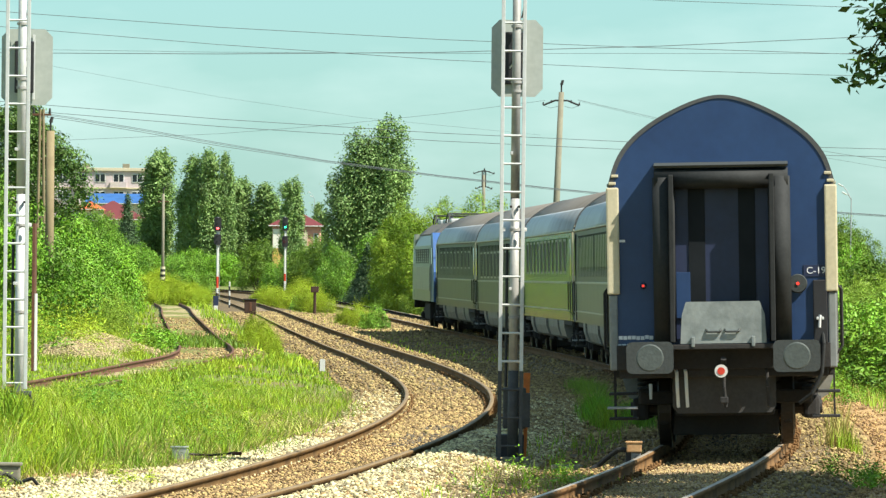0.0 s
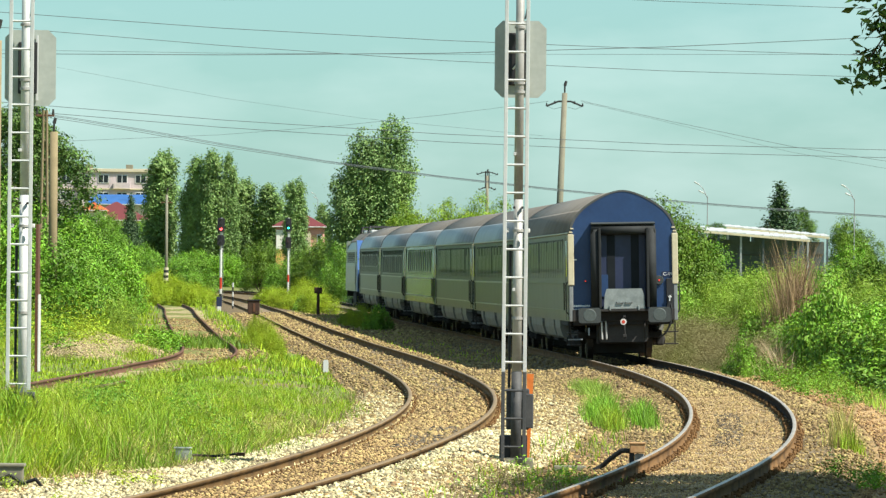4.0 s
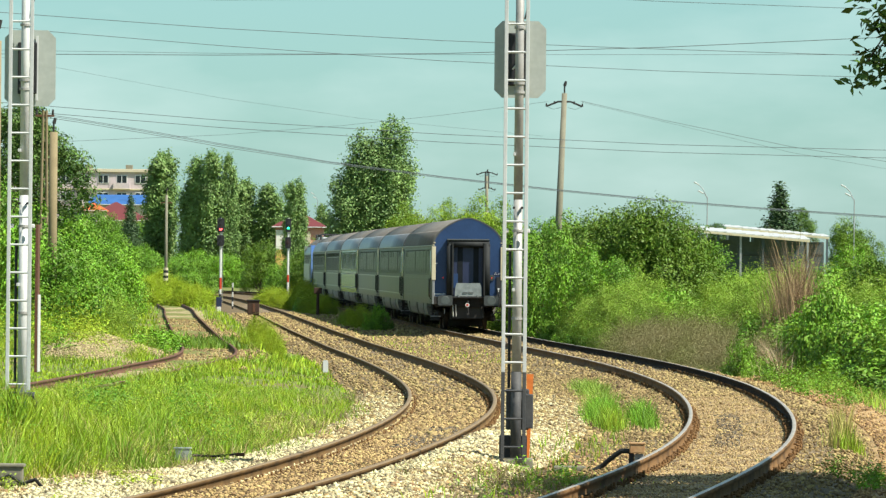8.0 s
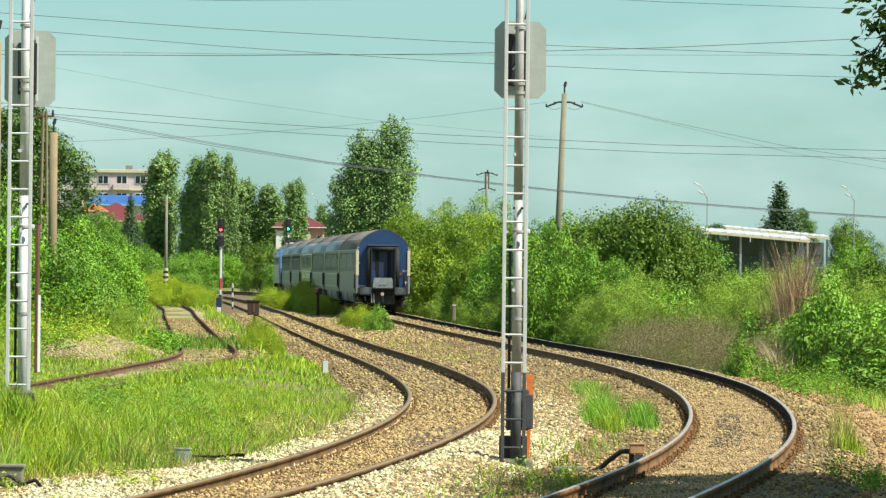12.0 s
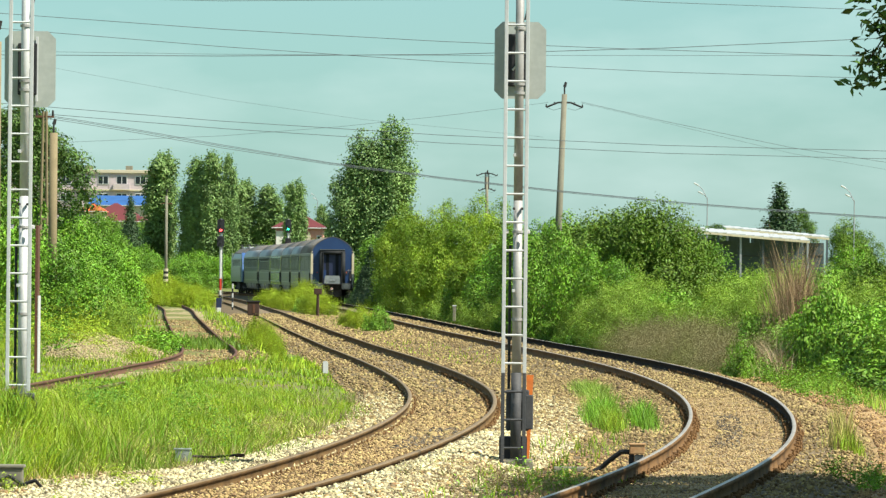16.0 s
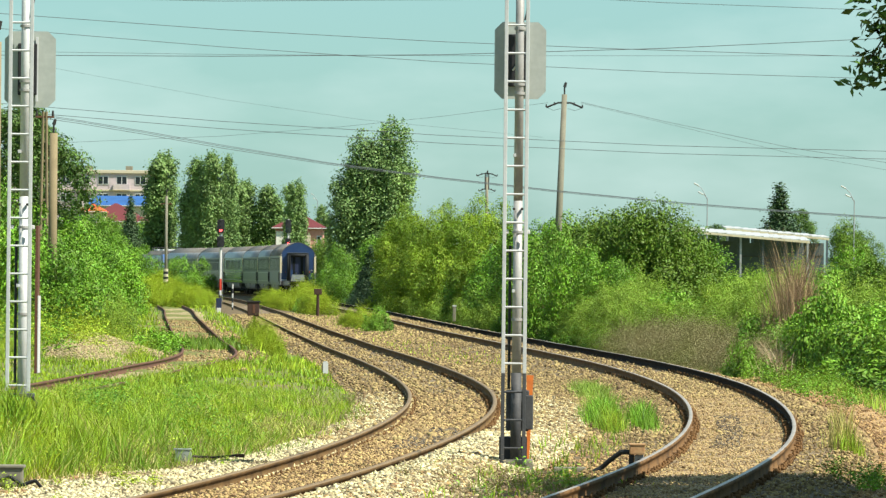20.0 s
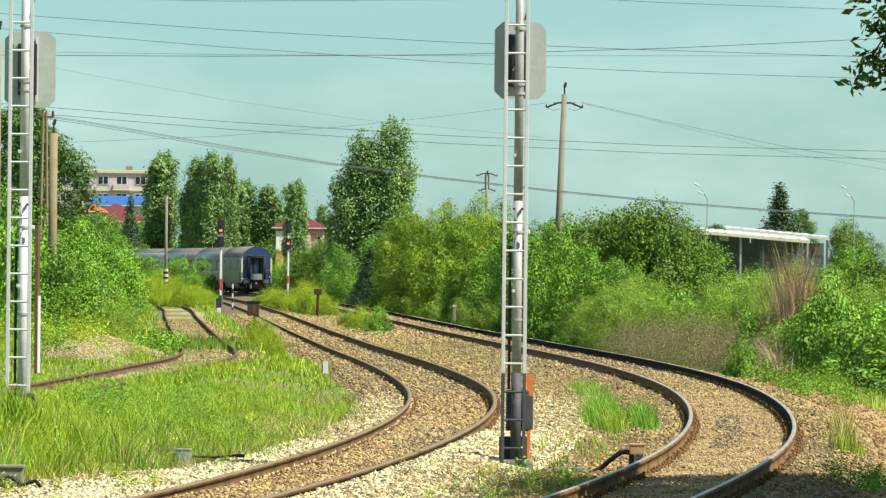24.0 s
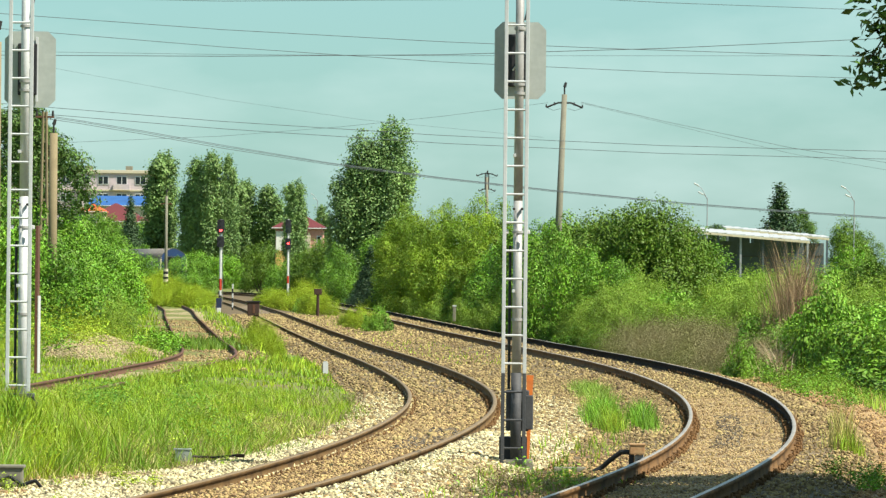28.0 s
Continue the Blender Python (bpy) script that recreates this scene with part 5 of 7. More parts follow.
for x, y, q, k in ((4.3, 262, 0.80, 0), (3.9, 275, 0.88, 0), (5.0, 268, 0.93, 0), (5.3, 256, 0.96, 1), (5.9, 248, 0.98, 1), (6.6, 243, 0.97, 1), (7.2, 244, 1.02, 1), (7.8, 242, 1.05, 1), (8.6, 242, 0.99, 1), (9.4, 244, 0.84, 1), (9.9, 246, 0.68, 0)):
    put("tall%d" % k, x, y, 0.85, 50 * x, q)
for x, y, q, h, k in ((3.7, 242, 0.62, 1.05, 1), (4.4, 238, 0.65, 1.18, 0), (5.0, 234, 0.6, 1.1, 1), (5.7, 231, 0.55, 0.95, 1), (6.6, 230, 0.55, 0.85, 0)):
    put("broad%d" % k, x, y, q, 40 * x, h)
hedge(["low1", "yellow0", "low2"], 215, 330, 5.0, 3.1, 0.4, 0.6, 92, 0.6)
hedge(LOWS, 165, 215, 3.6, 11.5, 2.0, 1.4, 13, 1.35)
hedge(BROADS, 200, 300, 9.0, 15.0, 3.0, 1.2, 14, 0.6)
hedge(["tall1", "broad0"], 470, 640, 14.0, 6.0, 2.0, 0.9, 15)
for x, y, q, h in ((2.5, 304, 0.8, 1.02), (0.9, 326, 0.85, 1.1), (-0.5, 352, 0.85, 1.1), (-2.2, 384, 0.8, 1.12), (-2.6, 402, 0.75, 1.0)):
    put("willow", x, y, q, 37 * x, h)
# between the tracks
for x, y, s, h, k in ((-10.9, 398, 1.0, 0.85, 0), (-10.3, 390, 0.95, 0.9, 1), (-11.5, 410, 1.0, 0.75, 2), (-9.7, 384, 0.9, 0.85, 0), (-9.1, 376, 0.8, 0.75, 1), (-11.0, 420, 1.0, 0.8, 2)):
    put(YELLOWS[k], x, y, s, 50 * k + y, h)
for x, y, s, k in ((-8.3, 388, 1.25, 0), (-8.1, 378, 1.15, 1), (-7.4, 360, 1.0, 2), (-6.9, 348, 0.9, 1), (-6.2, 338, 0.8, 0), (-9.0, 402, 1.2, 2), (-3.55, 276, 0.75, 0), (-3.3, 270, 0.65, 1), (-4.2, 284, 0.6, 2)):
    put(YELLOWS[k], x, y, s, 70 * k)
put("low0", -2.72, 262, 0.45, 20, 0.75, label="small leafy shrub on the ballast between tracks")
put("low2", -7.9, 366, 0.7, 50)
for x, y, s, h, k in ((-6.5, 222, 0.55, 0.62, 0), (-6.0, 214, 0.5, 0.58, 1), (-5.6, 205, 0.5, 0.5, 2), (-5.9, 196, 0.42, 0.42, 0), (-5.1, 192, 0.42, 0.42, 1), (-4.7, 180, 0.36, 0.32, 2)):
    put(YELLOWS[k], x, y, s, 40 * k + y, h, label="bright yellow-green weed clump beside the siding")
for x, y, q, h in ((8.2, 158, 0.8, 0.95), (8.8, 154, 0.9, 1.0), (9.4, 158, 0.9, 1.15), (9.3, 148, 0.9, 1.0), (8.6, 162, 0.85, 1.1)):
    put(LOWS[int(x * 10) % 3], x, y, q, 70 * x, h)
for x, y, q, h in ((8.95, 140, 0.7, 1.12), (9.05, 144.5, 0.75, 1.25), (8.7, 148, 0.7, 1.2), (8.72, 141.8, 0.68, 1.5), (7.0, 147.5, 0.34, 0.75)):
    put(LOWS[int(x * 10) % 3], x, y, q, 70 * x, h)
put("tall1", 11.9, 172, 0.62, 20, 0.60, label="dark leafy bush at the edge of the bank")
put("tall1", 12.9, 176, 0.62, 120, 0.58, label="dark leafy bush at the edge of the bank")
put("broad1", 10.7, 177, 0.55, 140, 0.80)
put("broad2", 11.3, 180, 0.5, 40, 0.78)
put("broad1", 12.5, 192, 0.42, 70, 0.98, label="slender pale green shrub behind the bank")
# inside of the curve: bank of bushes, yellow weeds, tall tree
rng = random.Random(21)
for y in range(223, 335, 7):
    for k in range(3):
        put(rng.choice(BROADS), -0.0588 * y - 2.6 * k + rng.uniform(-0.7, 0.7), y + rng.uniform(-2, 2), rng.uniform(0.75, 0.95) + 0.12 * k, rng.uniform(0, 360), rng.uniform(0.88, 1.15) * (0.80 + 0.47 * k))
for y in range(226, 320, 5):
    put(rng.choice(FEATHERS + YELLOWS[:1]), along(TRACK_C, max(y, 180)) - 3.4 + rng.uniform(-0.6, 0.4), y, rng.uniform(0.7, 1.0), rng.uniform(0, 360))
for k, x, y, s, h in (("tall0", -16.9, 300, 0.85, 0.78), ("broad1", -15.9, 302, 0.8, 1.05), ("tall0", -17.3, 290, 0.85, 0.86), ("broad0", -15.6, 306, 0.7, 1.0), ("broad1", -16.4, 318, 0.7, 1.1), ("broad1", -17.2, 280, 1.0, 1.5)):
    put(k, x, y, s, 50 * x, h)
for x, y, s, h in ((-15.9, 238, 0.8, 0.72), (-18.8, 246, 1.0, 0.80), (-17.0, 262, 0.8, 0.70)):
    put("shade", x, y, s, 40 * s, h)
for y in range(392, 470, 7):
    for k in range(2):
        put(rng.choice(YELLOWS), along(TRACK_B, y) - 3.6 - 2.0 * k + rng.uniform(-0.8, 0.8), y, rng.uniform(1.0, 1.35), rng.uniform(0, 360), rng.uniform(0.7, 1.0))
for y in range(480, 580, 9):
    for k in range(3):
        put(rng.choice(YELLOWS), along(TRACK_B, y) - 4.2 - 2.4 * k + rng.uniform(-0.8, 0.8), y, rng.uniform(1.2, 1.7), rng.uniform(0, 360), rng.uniform(1.0, 1.45))
for k in range(26):
    x, y = -44 + k * 1.75, 740 + rng.uniform(-20, 25)
    low = 0.55 if -21.6 < x < -13.2 else 0.8 if x > -24 else 0.95
    # feather plants pose as far bushes; their pale grey-green imitates haze
    key = rng.choice(["feather0", "feather1", "broad1", "tall0"] if low > 0.6 else ["feather0", "feather2", "broad1"])
    put(key, x, y, rng.uniform(1.2, 1.6) * (1.25 if key[0] == "f" else 1.0), rng.uniform(0, 360), low * rng.uniform(0.9, 1.4) * (1.7 if key[0] == "f" else 1.0))
for x, y in ((-23.8, 572), (-25.8, 566), (-22.9, 590), (-27.6, 574), (-24.6, 584)):
    put("broad0", x, y, 0.95, 60 * x, 1.0)
# poplars
for k, (x, top, w) in enumerate(((-36.0, 17.1, 3.9), (-31.6, 15.9, 3.2), (-29.4, 17.2, 3.0), (-27.2, 16.3, 2.0), (-25.5, 13.7, 2.9), (-22.2, 12.6, 3.5), (-18.2, 13.3, 2.2), (-15.9, 10.4, 2.0))):
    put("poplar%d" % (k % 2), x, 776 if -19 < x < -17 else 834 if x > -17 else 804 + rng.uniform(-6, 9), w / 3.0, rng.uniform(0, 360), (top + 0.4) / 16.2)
put("conifer", -39.8, 806, 1.05, 30, 1.02, label="small dark conifer beside the poplar row")
put("bigpoplar", -5.4, 472, 1.0, 0, 1.0)
for x, y, s, h in ((-7.3, 450, 0.75, 1.2), (-8.4, 456, 0.7, 0.95), (-6.7, 444, 0.7, 1.1)):
    put("broad%d" % (y % 2), x, y, s, 70 * x, h)
put("conifer", 31.9, 600, 1.7, 0, 0.98)
put("shade", 36.1, 640, 0.62, 0, 0.76)
put("tall1", 38.7, 605, 1.15, 90, 1.55, label="dark rounded tree beyond the sheds")
put("tall1", 41.0, 620, 1.1, 30, 1.30, label="dark rounded tree beyond the sheds")
put("shade", 27.6, 640, 0.6, 120, 0.62)


def surface_z(x, y):
    """Top of whatever lies at x, y: stones, verge or natural ground."""
    a, b = np.interp(y, TRACK_A[:, 1], TRACK_A[:, 0]), np.interp(y, TRACK_B[:, 1], TRACK_B[:, 0])
    z = stone_top(x, y, a, b)
    edge = np.minimum(x - (b - 2.3 - front(y)), (a + 2.2) - x)
    z = np.where(edge < 0.7, z - (0.7 - edge) * 0.30, z)
    u = x - a
    z = np.where((u > 1.4) & (u < 7.0) & (y > 50) & (y < 155), np.maximum(z, -0.26 + 0.045 * (u - 1.3)), z)
    return np.maximum(np.where((edge > 0) | (u > 0), z + rail_z(y), -9.0), ground_z(x, y))


def weeds(name, m, n, where, r0, r1, size, leaf, label, seed, aspect=0.4):
    """Low leafy weeds: m small clumps with n leaves in all."""
    rng = np.random.default_rng(seed)
    x, y, f = where(rng, m)
    r = rng.uniform(r0, r1, len(x))
    me = leaf_mesh(name, np.column_stack([x, y, surface_z(x, y) + 5 + r * 0.55 * f, r]), n, size, LEAVES[leaf], seed, aspect, 0.5, 0.7, 0.0, 0.5)
    ob = new(name, me)
    ob.location.z = -5
    return tagged(ob, label, "weeds", kind="stuff")


def blades(name, n, where, height, width, leaf, label, seed, lean=0.35, tuft=0):
    """Grass: bent tapering blades; where(rng, n) gives x, y and a height factor."""
    rng = np.random.default_rng(seed)
    a, reach = rng.uniform(0, math.tau, n), np.ones(n)
    if tuft:
        x, y, hf = where(rng, n // tuft)
        k, r = rng.integers(0, len(x), n), rng.normal(0, 0.06, (2, n))
        x, y, hf = x[k] + r[0], y[k] + r[1] * 1.5, hf[k] * rng.uniform(0.6, 1.2, len(x))[k]
        a, reach = np.arctan2(r[1], r[0]) + rng.normal(0, 0.6, n), 0.3 + np.hypot(*r) * 13
    else:
        x, y, hf = where(rng, n)
        n = len(x)
        a, reach = a[:n], reach[:n]
    z = surface_z(x, y) - 0.03
    h = height * hf * rng.uniform(0.55, 1.25, n)
    b = rng.uniform(0, math.tau, n)
    dx, dy = np.cos(a) * lean * h * reach, np.sin(a) * lean * h * reach
    wx, wy = np.cos(b) * width, np.sin(b) * width
    p = np.stack([x, y, z], -1)
    q = np.stack([x + dx * 0.35, y + dy * 0.35, z + h * 0.6], -1)
    t = np.stack([x + dx, y + dy, z + h], -1)
    w = np.stack([wx, wy, 0 * wx], -1)
    v = np.stack([p - w, p + w, q + w * 0.8, q - w * 0.8, t], 1)
    k = 5 * np.arange(n)[:, None]
    f = np.concatenate([k + [0, 1, 2], k + [0, 2, 3], k + [3, 2, 4]], 1).reshape(-1, 3)
    return tagged(new(name, mesh_np(name, v.reshape(-1, 3), f, LEAVES[leaf])), label, "grass", kind="stuff")


def patch(y0, y1, lo, hi, gap=0.0, power=1.0, near_high=(0.0, 0.0, 1.0), siding=False):
    def where(rng, n):
        y = y0 + (y1 - y0) * rng.random(n) ** power
        a, b = np.interp(y, TRACK_A[:, 1], TRACK_A[:, 0]), np.interp(y, TRACK_B[:, 1], TRACK_B[:, 0])
        l, h = lo(a, b, y), hi(a, b, y)
        x = l + (h - l) * rng.random(n)
        d = np.sin(x * 2.1 + y * 0.5) * np.sin(y * 0.9 - x) * 0.5 + 0.5
        keep = rng.random(n) > gap * d
        tuft = np.sin(x * 5.3 + y * 1.1) * np.sin(y * 2.3 - x * 3.1)
        f = (0.62 + 0.5 * d + 0.22 * tuft) * (1.0 - near_high[0] * np.clip((y - near_high[1]) / near_high[2], 0, 1))
        if siding:
            keep &= np.abs(x - np.interp(y, TRACK_C[:, 1], TRACK_C[:, 0])) > 0.95 + 0.6 * rng.random(n)
        return x[keep], y[keep], f[keep]
    return where


def spot(cx, cy, rx, ry):
    def where(rng, n):
        x, y = rng.normal(0, 0.5, n), rng.normal(0, 0.5, n)
        keep = rng.random(n) > 0.6 * (np.sin(x * 7 + y * 3) * np.sin(y * 5 - x * 2) * 0.5 + 0.5)
        return (cx + rx * x)[keep], (cy + ry * y)[keep], (1.25 - 0.45 * np.hypot(x, y)).clip(0.3)[keep]
    return where


blades("tall_grass", 125000, patch(67, 124, lambda a, b, y: b - 7.4, lambda a, b, y: b - 1.85 - 1.5 * np.clip((82 - y) / 12, 0, 1) - 1.5 * np.clip((70 - y) / 4, 0, 1), 0.3, 1.0, (0.52, 79, 14)), 0.43, 0.0045, "grass", "tall bright green grass beside the second track", 1, 0.36, 30)
blades("seeding_grass", 9000, patch(68, 120, lambda a, b, y: b - 7.4, lambda a, b, y: b - 2.1 - 1.5 * np.clip((82 - y) / 12, 0, 1) - 1.5 * np.clip((70 - y) / 4, 0, 1), 0.6, 1.0, (0.52, 79, 14)), 0.42, 0.005, "straw", "pale seeding grass among the green", 11, 0.5, 9)
blades("grass_edge", 6000, patch(64, 100, lambda a, b, y: b - 2.6 - 1.4 * np.clip((82 - y) / 12, 0, 1) - 2.0 * np.clip((72 - y) / 6, 0, 1), lambda a, b, y: b - 1.7 - 1.4 * np.clip((82 - y) / 12, 0, 1) - 1.0 * np.clip((70 - y) / 4, 0, 1), 0.9), 0.24, 0.007, "straw", "straggling dry grass at the edge of the stones", 18, 0.7)
blades("brown_edge_grass", 2600, patch(76, 122, lambda a, b, y: b - 2.7, lambda a, b, y: b - 1.75, 0.5), 0.26, 0.004, "stalk", "reddish-brown dry grass along the edge of the stones", 25, 0.5, 8)
blades("track_gap_weeds", 2200, patch(170, 420, lambda a, b, y: b + 1.6, lambda a, b, y: a - 1.7, 0.9), 0.15, 0.018, "yellow", "sparse yellow-green weeds between the running tracks", 19)
blades("meadow_grass", 30000, patch(120, 185, lambda a, b, y: b - 12, lambda a, b, y: b - 1.9, 0.6, 1.0, (-0.9, 145, 15), True), 0.12, 0.014, "grass", "rough green grass round the siding", 2)
blades("siding_weeds", 12000, patch(185, 420, lambda a, b, y: b - 12, lambda a, b, y: b - 2.3, 0.6, 1.0, (0.0, 0, 1), True), 0.30, 0.022, "grass", "weeds along the disused siding", 3)
blades("bank_grass", 22000, patch(74, 170, lambda a, b, y: a + 2.5 + np.clip((100 - y) / 20, 0, 1) * 0.6, lambda a, b, y: a + 6.5, 0.75), 0.26, 0.008, "feather", "patchy grass at the foot of the bank", 4)
blades("dry_grass_tuft", 300, spot(5.25, 83, 0.17, 0.6), 0.60, 0.005, "straw", "tuft of pale dry grass beside the rail", 5, 0.25)
blades("weed_patch", 2600, spot(2.62, 103, 0.27, 6), 0.38, 0.0045, "fresh", "pale green weeds between the tracks", 6)
weeds("pale_flower_weeds", 60, 1500, spot(2.78, 116, 0.34, 9), 0.05, 0.12, 0.03, "straw", "pale flowering weeds between the tracks", 114, 0.5)
blades("pale_weed_strip", 2200, spot(3.0, 124, 0.30, 12), 0.26, 0.005, "feather", "pale weeds trailing along the ballast between the tracks", 28, 0.4, 9)
blades("weed_patch_low", 1300, spot(3.15, 99.5, 0.17, 5), 0.38, 0.0045, "fresh", "green weeds between the tracks", 7)
blades("weed_patch_small", 900, spot(2.62, 98, 0.2, 3), 0.34, 0.005, "grass", "green weeds between the tracks", 8)
blades("siding_grass", 2600, patch(118, 132, lambda a, b, y: np.interp(y, TRACK_C[:, 1], TRACK_C[:, 0]) - 1.6, lambda a, b, y: np.interp(y, TRACK_C[:, 1], TRACK_C[:, 0]) + 1.6, 0.6), 0.13, 0.012, "grass", "grass growing over the end of the siding", 12)
blades("siding_edge_grass", 4200, patch(118, 158, lambda a, b, y: np.interp(y, TRACK_C[:, 1], TRACK_C[:, 0]) + 0.55, lambda a, b, y: np.interp(y, TRACK_C[:, 1], TRACK_C[:, 0]) + 1.5, 0.3), 0.27, 0.010, "grass", "grass hiding one rail of the siding", 20, 0.5)
# dark leaf colour imitates the shade on this strip
blades("siding_grass_band", 3000, patch(192, 216, lambda a, b, y: np.interp(y, TRACK_C[:, 1], TRACK_C[:, 0]) - 1.6, lambda a, b, y: np.interp(y, TRACK_C[:, 1], TRACK_C[:, 0]) + 1.3, 0.3), 0.30, 0.018, "dark", "band of grass across the siding, coloured dark for shade", 13)
weeds("siding_leafy_weeds", 30, 5200, spot(-8.5, 192, 0.55, 7), 0.18, 0.36, 0.09, "fresh", "bright leafy weeds beside the siding", 113, 0.5)
blades("verge_tufts", 3600, patch(58, 112, lambda a, b, y: a + 2.6, lambda a, b, y: a + 7.0, 0.95), 0.30, 0.009, "grass", "scattered green tufts on the dirt verge", 14)
blades("verge_straw", 1500, patch(58, 125, lambda a, b, y: a + 2.6, lambda a, b, y: a + 6.0, 0.9), 0.34, 0.008, "straw", "scattered dry stalks on the verge", 15)
blades("sleeper_end_weeds", 500, patch(60, 92, lambda a, b, y: b + 1.9, lambda a, b, y: a - 1.6, 0.9), 0.24, 0.009, "grass", "small weeds on the ballast", 16)
blades("mast_foot_grass", 800, spot(1.0, 71, 1.1, 5.0), 0.15, 0.006, "grass", "short weeds round the foot of the signal mast", 9)

blades("dead_brush", 300, spot(7.5, 141.5, 0.32, 1.0), 0.85, 0.007, "stalk", "tangle of dead grey twigs in a dark hollow", 24, 0.6)
blades("dead_stalks", 1500, spot(8.95, 161, 0.62, 1.8), 2.65, 0.008, "deadstem", "dead tan stalks standing among bushes", 10, 0.22)
weeds("dead_stalk_leaves", 46, 5200, lambda rng, n: (8.95 + rng.normal(0, 0.26, n), 161 + rng.normal(0, 0.8, n), rng.uniform(3.0, 15.0, n)), 0.16, 0.3, 0.05, "deadstem", "withered brown leaves on dead stalks", 115, 0.2)
# dark conifer copies imitate the shaded slits under the willow
for x, y, q in ((-4.55, 398, 0.37), (-4.0, 392, 0.27), (-5.0, 402, 0.25)):
    put("conifer", x, y, 0.55, 90 * q, q, label="narrow dark shrub standing in for a shaded gap beside the track")

field = lambda gap: patch(67, 96, lambda a, b, y: b - 7.4, lambda a, b, y: b - 1.9 - 1.5 * np.clip((82 - y) / 12, 0, 1) - 1.5 * np.clip((70 - y) / 4, 0, 1), gap, 1.0, (0.4, 79, 14))
weeds("yellow_field_weeds", 420, 14000, field(0.8), 0.12, 0.30, 0.036, "yellow", "yellow-green flowering weeds in the grass", 101, 0.35)
weeds("emerald_field_weeds", 60, 16000, field(0.95), 0.22, 0.5, 0.04, "emerald", "patches of emerald broad-leaved weeds in the grass", 102, 0.3)
weeds("dark_field_weeds", 90, 6000, field(0.9), 0.12, 0.24, 0.05, "dark", "dark green weed stems in the grass", 103, 0.25)
blades("edge_tufts", 5200, patch(66, 112, lambda a, b, y: b - 2.9 - 1.5 * np.clip((82 - y) / 12, 0, 1) - 1.5 * np.clip((70 - y) / 4, 0, 1), lambda a, b, y: b - 1.35 - 1.3 * np.clip((82 - y) / 12, 0, 1), 1.0), 0.17, 0.006, "grass", "scattered grass tufts on the stones", 22, 0.6)
weeds("stone_edge_weeds", 60, 3000, patch(64, 80, lambda a, b, y: b - 4.2, lambda a, b, y: b - 1.2, 0.9), 0.05, 0.12, 0.035, "yellow", "small yellow-green weeds on the pale stones", 104)
weeds("mast_weed_clumps", 40, 1300, spot(1.05, 70, 0.9, 5.5), 0.05, 0.15, 0.04, "fresh", "low green weeds round the foot of the mast", 105)
weeds("mast_dry_clumps", 80, 4200, spot(0.7, 69, 1.0, 5.0), 0.05, 0.12, 0.04, "stalk", "dry brown weeds round the foot of the mast", 106, 0.2)
weeds("verge_weeds", 110, 8000, patch(60, 112, lambda a, b, y: a + 3.0, lambda a, b, y: a + 6.8, 0.9), 0.08, 0.22, 0.045, "fresh", "low green weeds on the verge", 107)
weeds("verge_grey_weeds", 60, 9000, patch(92, 118, lambda a, b, y: a + 3.1, lambda a, b, y: a + 6.6, 0.5), 0.2, 0.42, 0.06, "feather", "tall grey-green weeds at the foot of the bushes", 108, 0.16)
weeds("shaded_weeds", 22, 1600, spot(4.7, 70.5, 0.7, 3.5), 0.07, 0.15, 0.045, "fresh", "low weeds in the shade of the tree", 109)
weeds("bank_foot_weeds", 150, 15000, patch(112, 152, lambda a, b, y: a + 1.95, lambda a, b, y: a + 3.6, 0.6), 0.12, 0.30, 0.055, "fresh", "low green weeds spreading to the ballast", 110)
on_c = lambda off: (lambda a, b, y: np.interp(y, TRACK_C[:, 1], TRACK_C[:, 0]) + off)
weeds("mound_weeds", 60, 7000, patch(152, 205, on_c(-5.2), on_c(-1.6), 0.9), 0.12, 0.34, 0.06, "grass", "green weeds growing over the gravel mound", 116, 0.25)
weeds("mound_twigs", 40, 2600, patch(152, 190, on_c(-5.0), on_c(-2.4), 0.9), 0.10, 0.26, 0.07, "dry", "grey dead twigs on the gravel mound", 117, 0.1)
weeds("slope_weeds", 170, 26000, patch(176, 246, on_c(-11.0), on_c(-2.6), 0.7), 0.3, 0.75, 0.10, "yellow", "yellow-green weeds on the slope above the siding", 111, 0.22)
weeds("slope_green_weeds", 120, 20000, patch(170, 246, on_c(-11.0), on_c(-3.0), 0.8), 0.3, 0.8, 0.10, "fresh", "green weeds on the slope above the siding", 112, 0.4)
blades("green_grass_tuft", 200, spot(5.3, 82, 0.2, 0.6), 0.32, 0.005, "grass", "green blades in the dry grass tuft", 23, 0.3)

# the tree beside the camera's line that shades the foreground, with one branch hanging into view
wt = thing("walnut_tree", (8.4, 66.0, float(ground_z(8.4, 66.0))), "walnut tree shading the near end of the track", "tree")
b = rod((0, 0, -0.2), (0.1, 0, 2.4), 0.26, 0.2, 12)
rod((0.1, 0, 2.4), (-0.2, 0.2, 5.5), 0.2, 0.11, 10, b)
part("trunk", b, M_bark, wt)
cl = []
for _ in range(150):
    h = R.uniform(2.8, 8.0)
    cl.append((R.uniform(-1.6, 3.2), R.uniform(-9, 5.6 - 0.394 * h), h, R.uniform(0.7, 1.1)))
part("branchwork", stems_mesh(cl, 0.07, R, M_bark, 0.1, 14), None, wt)
part("crown", leaf_mesh("crown", cl, 60000, 0.28, LEAVES["dark"], 91, 0.5), None, wt)
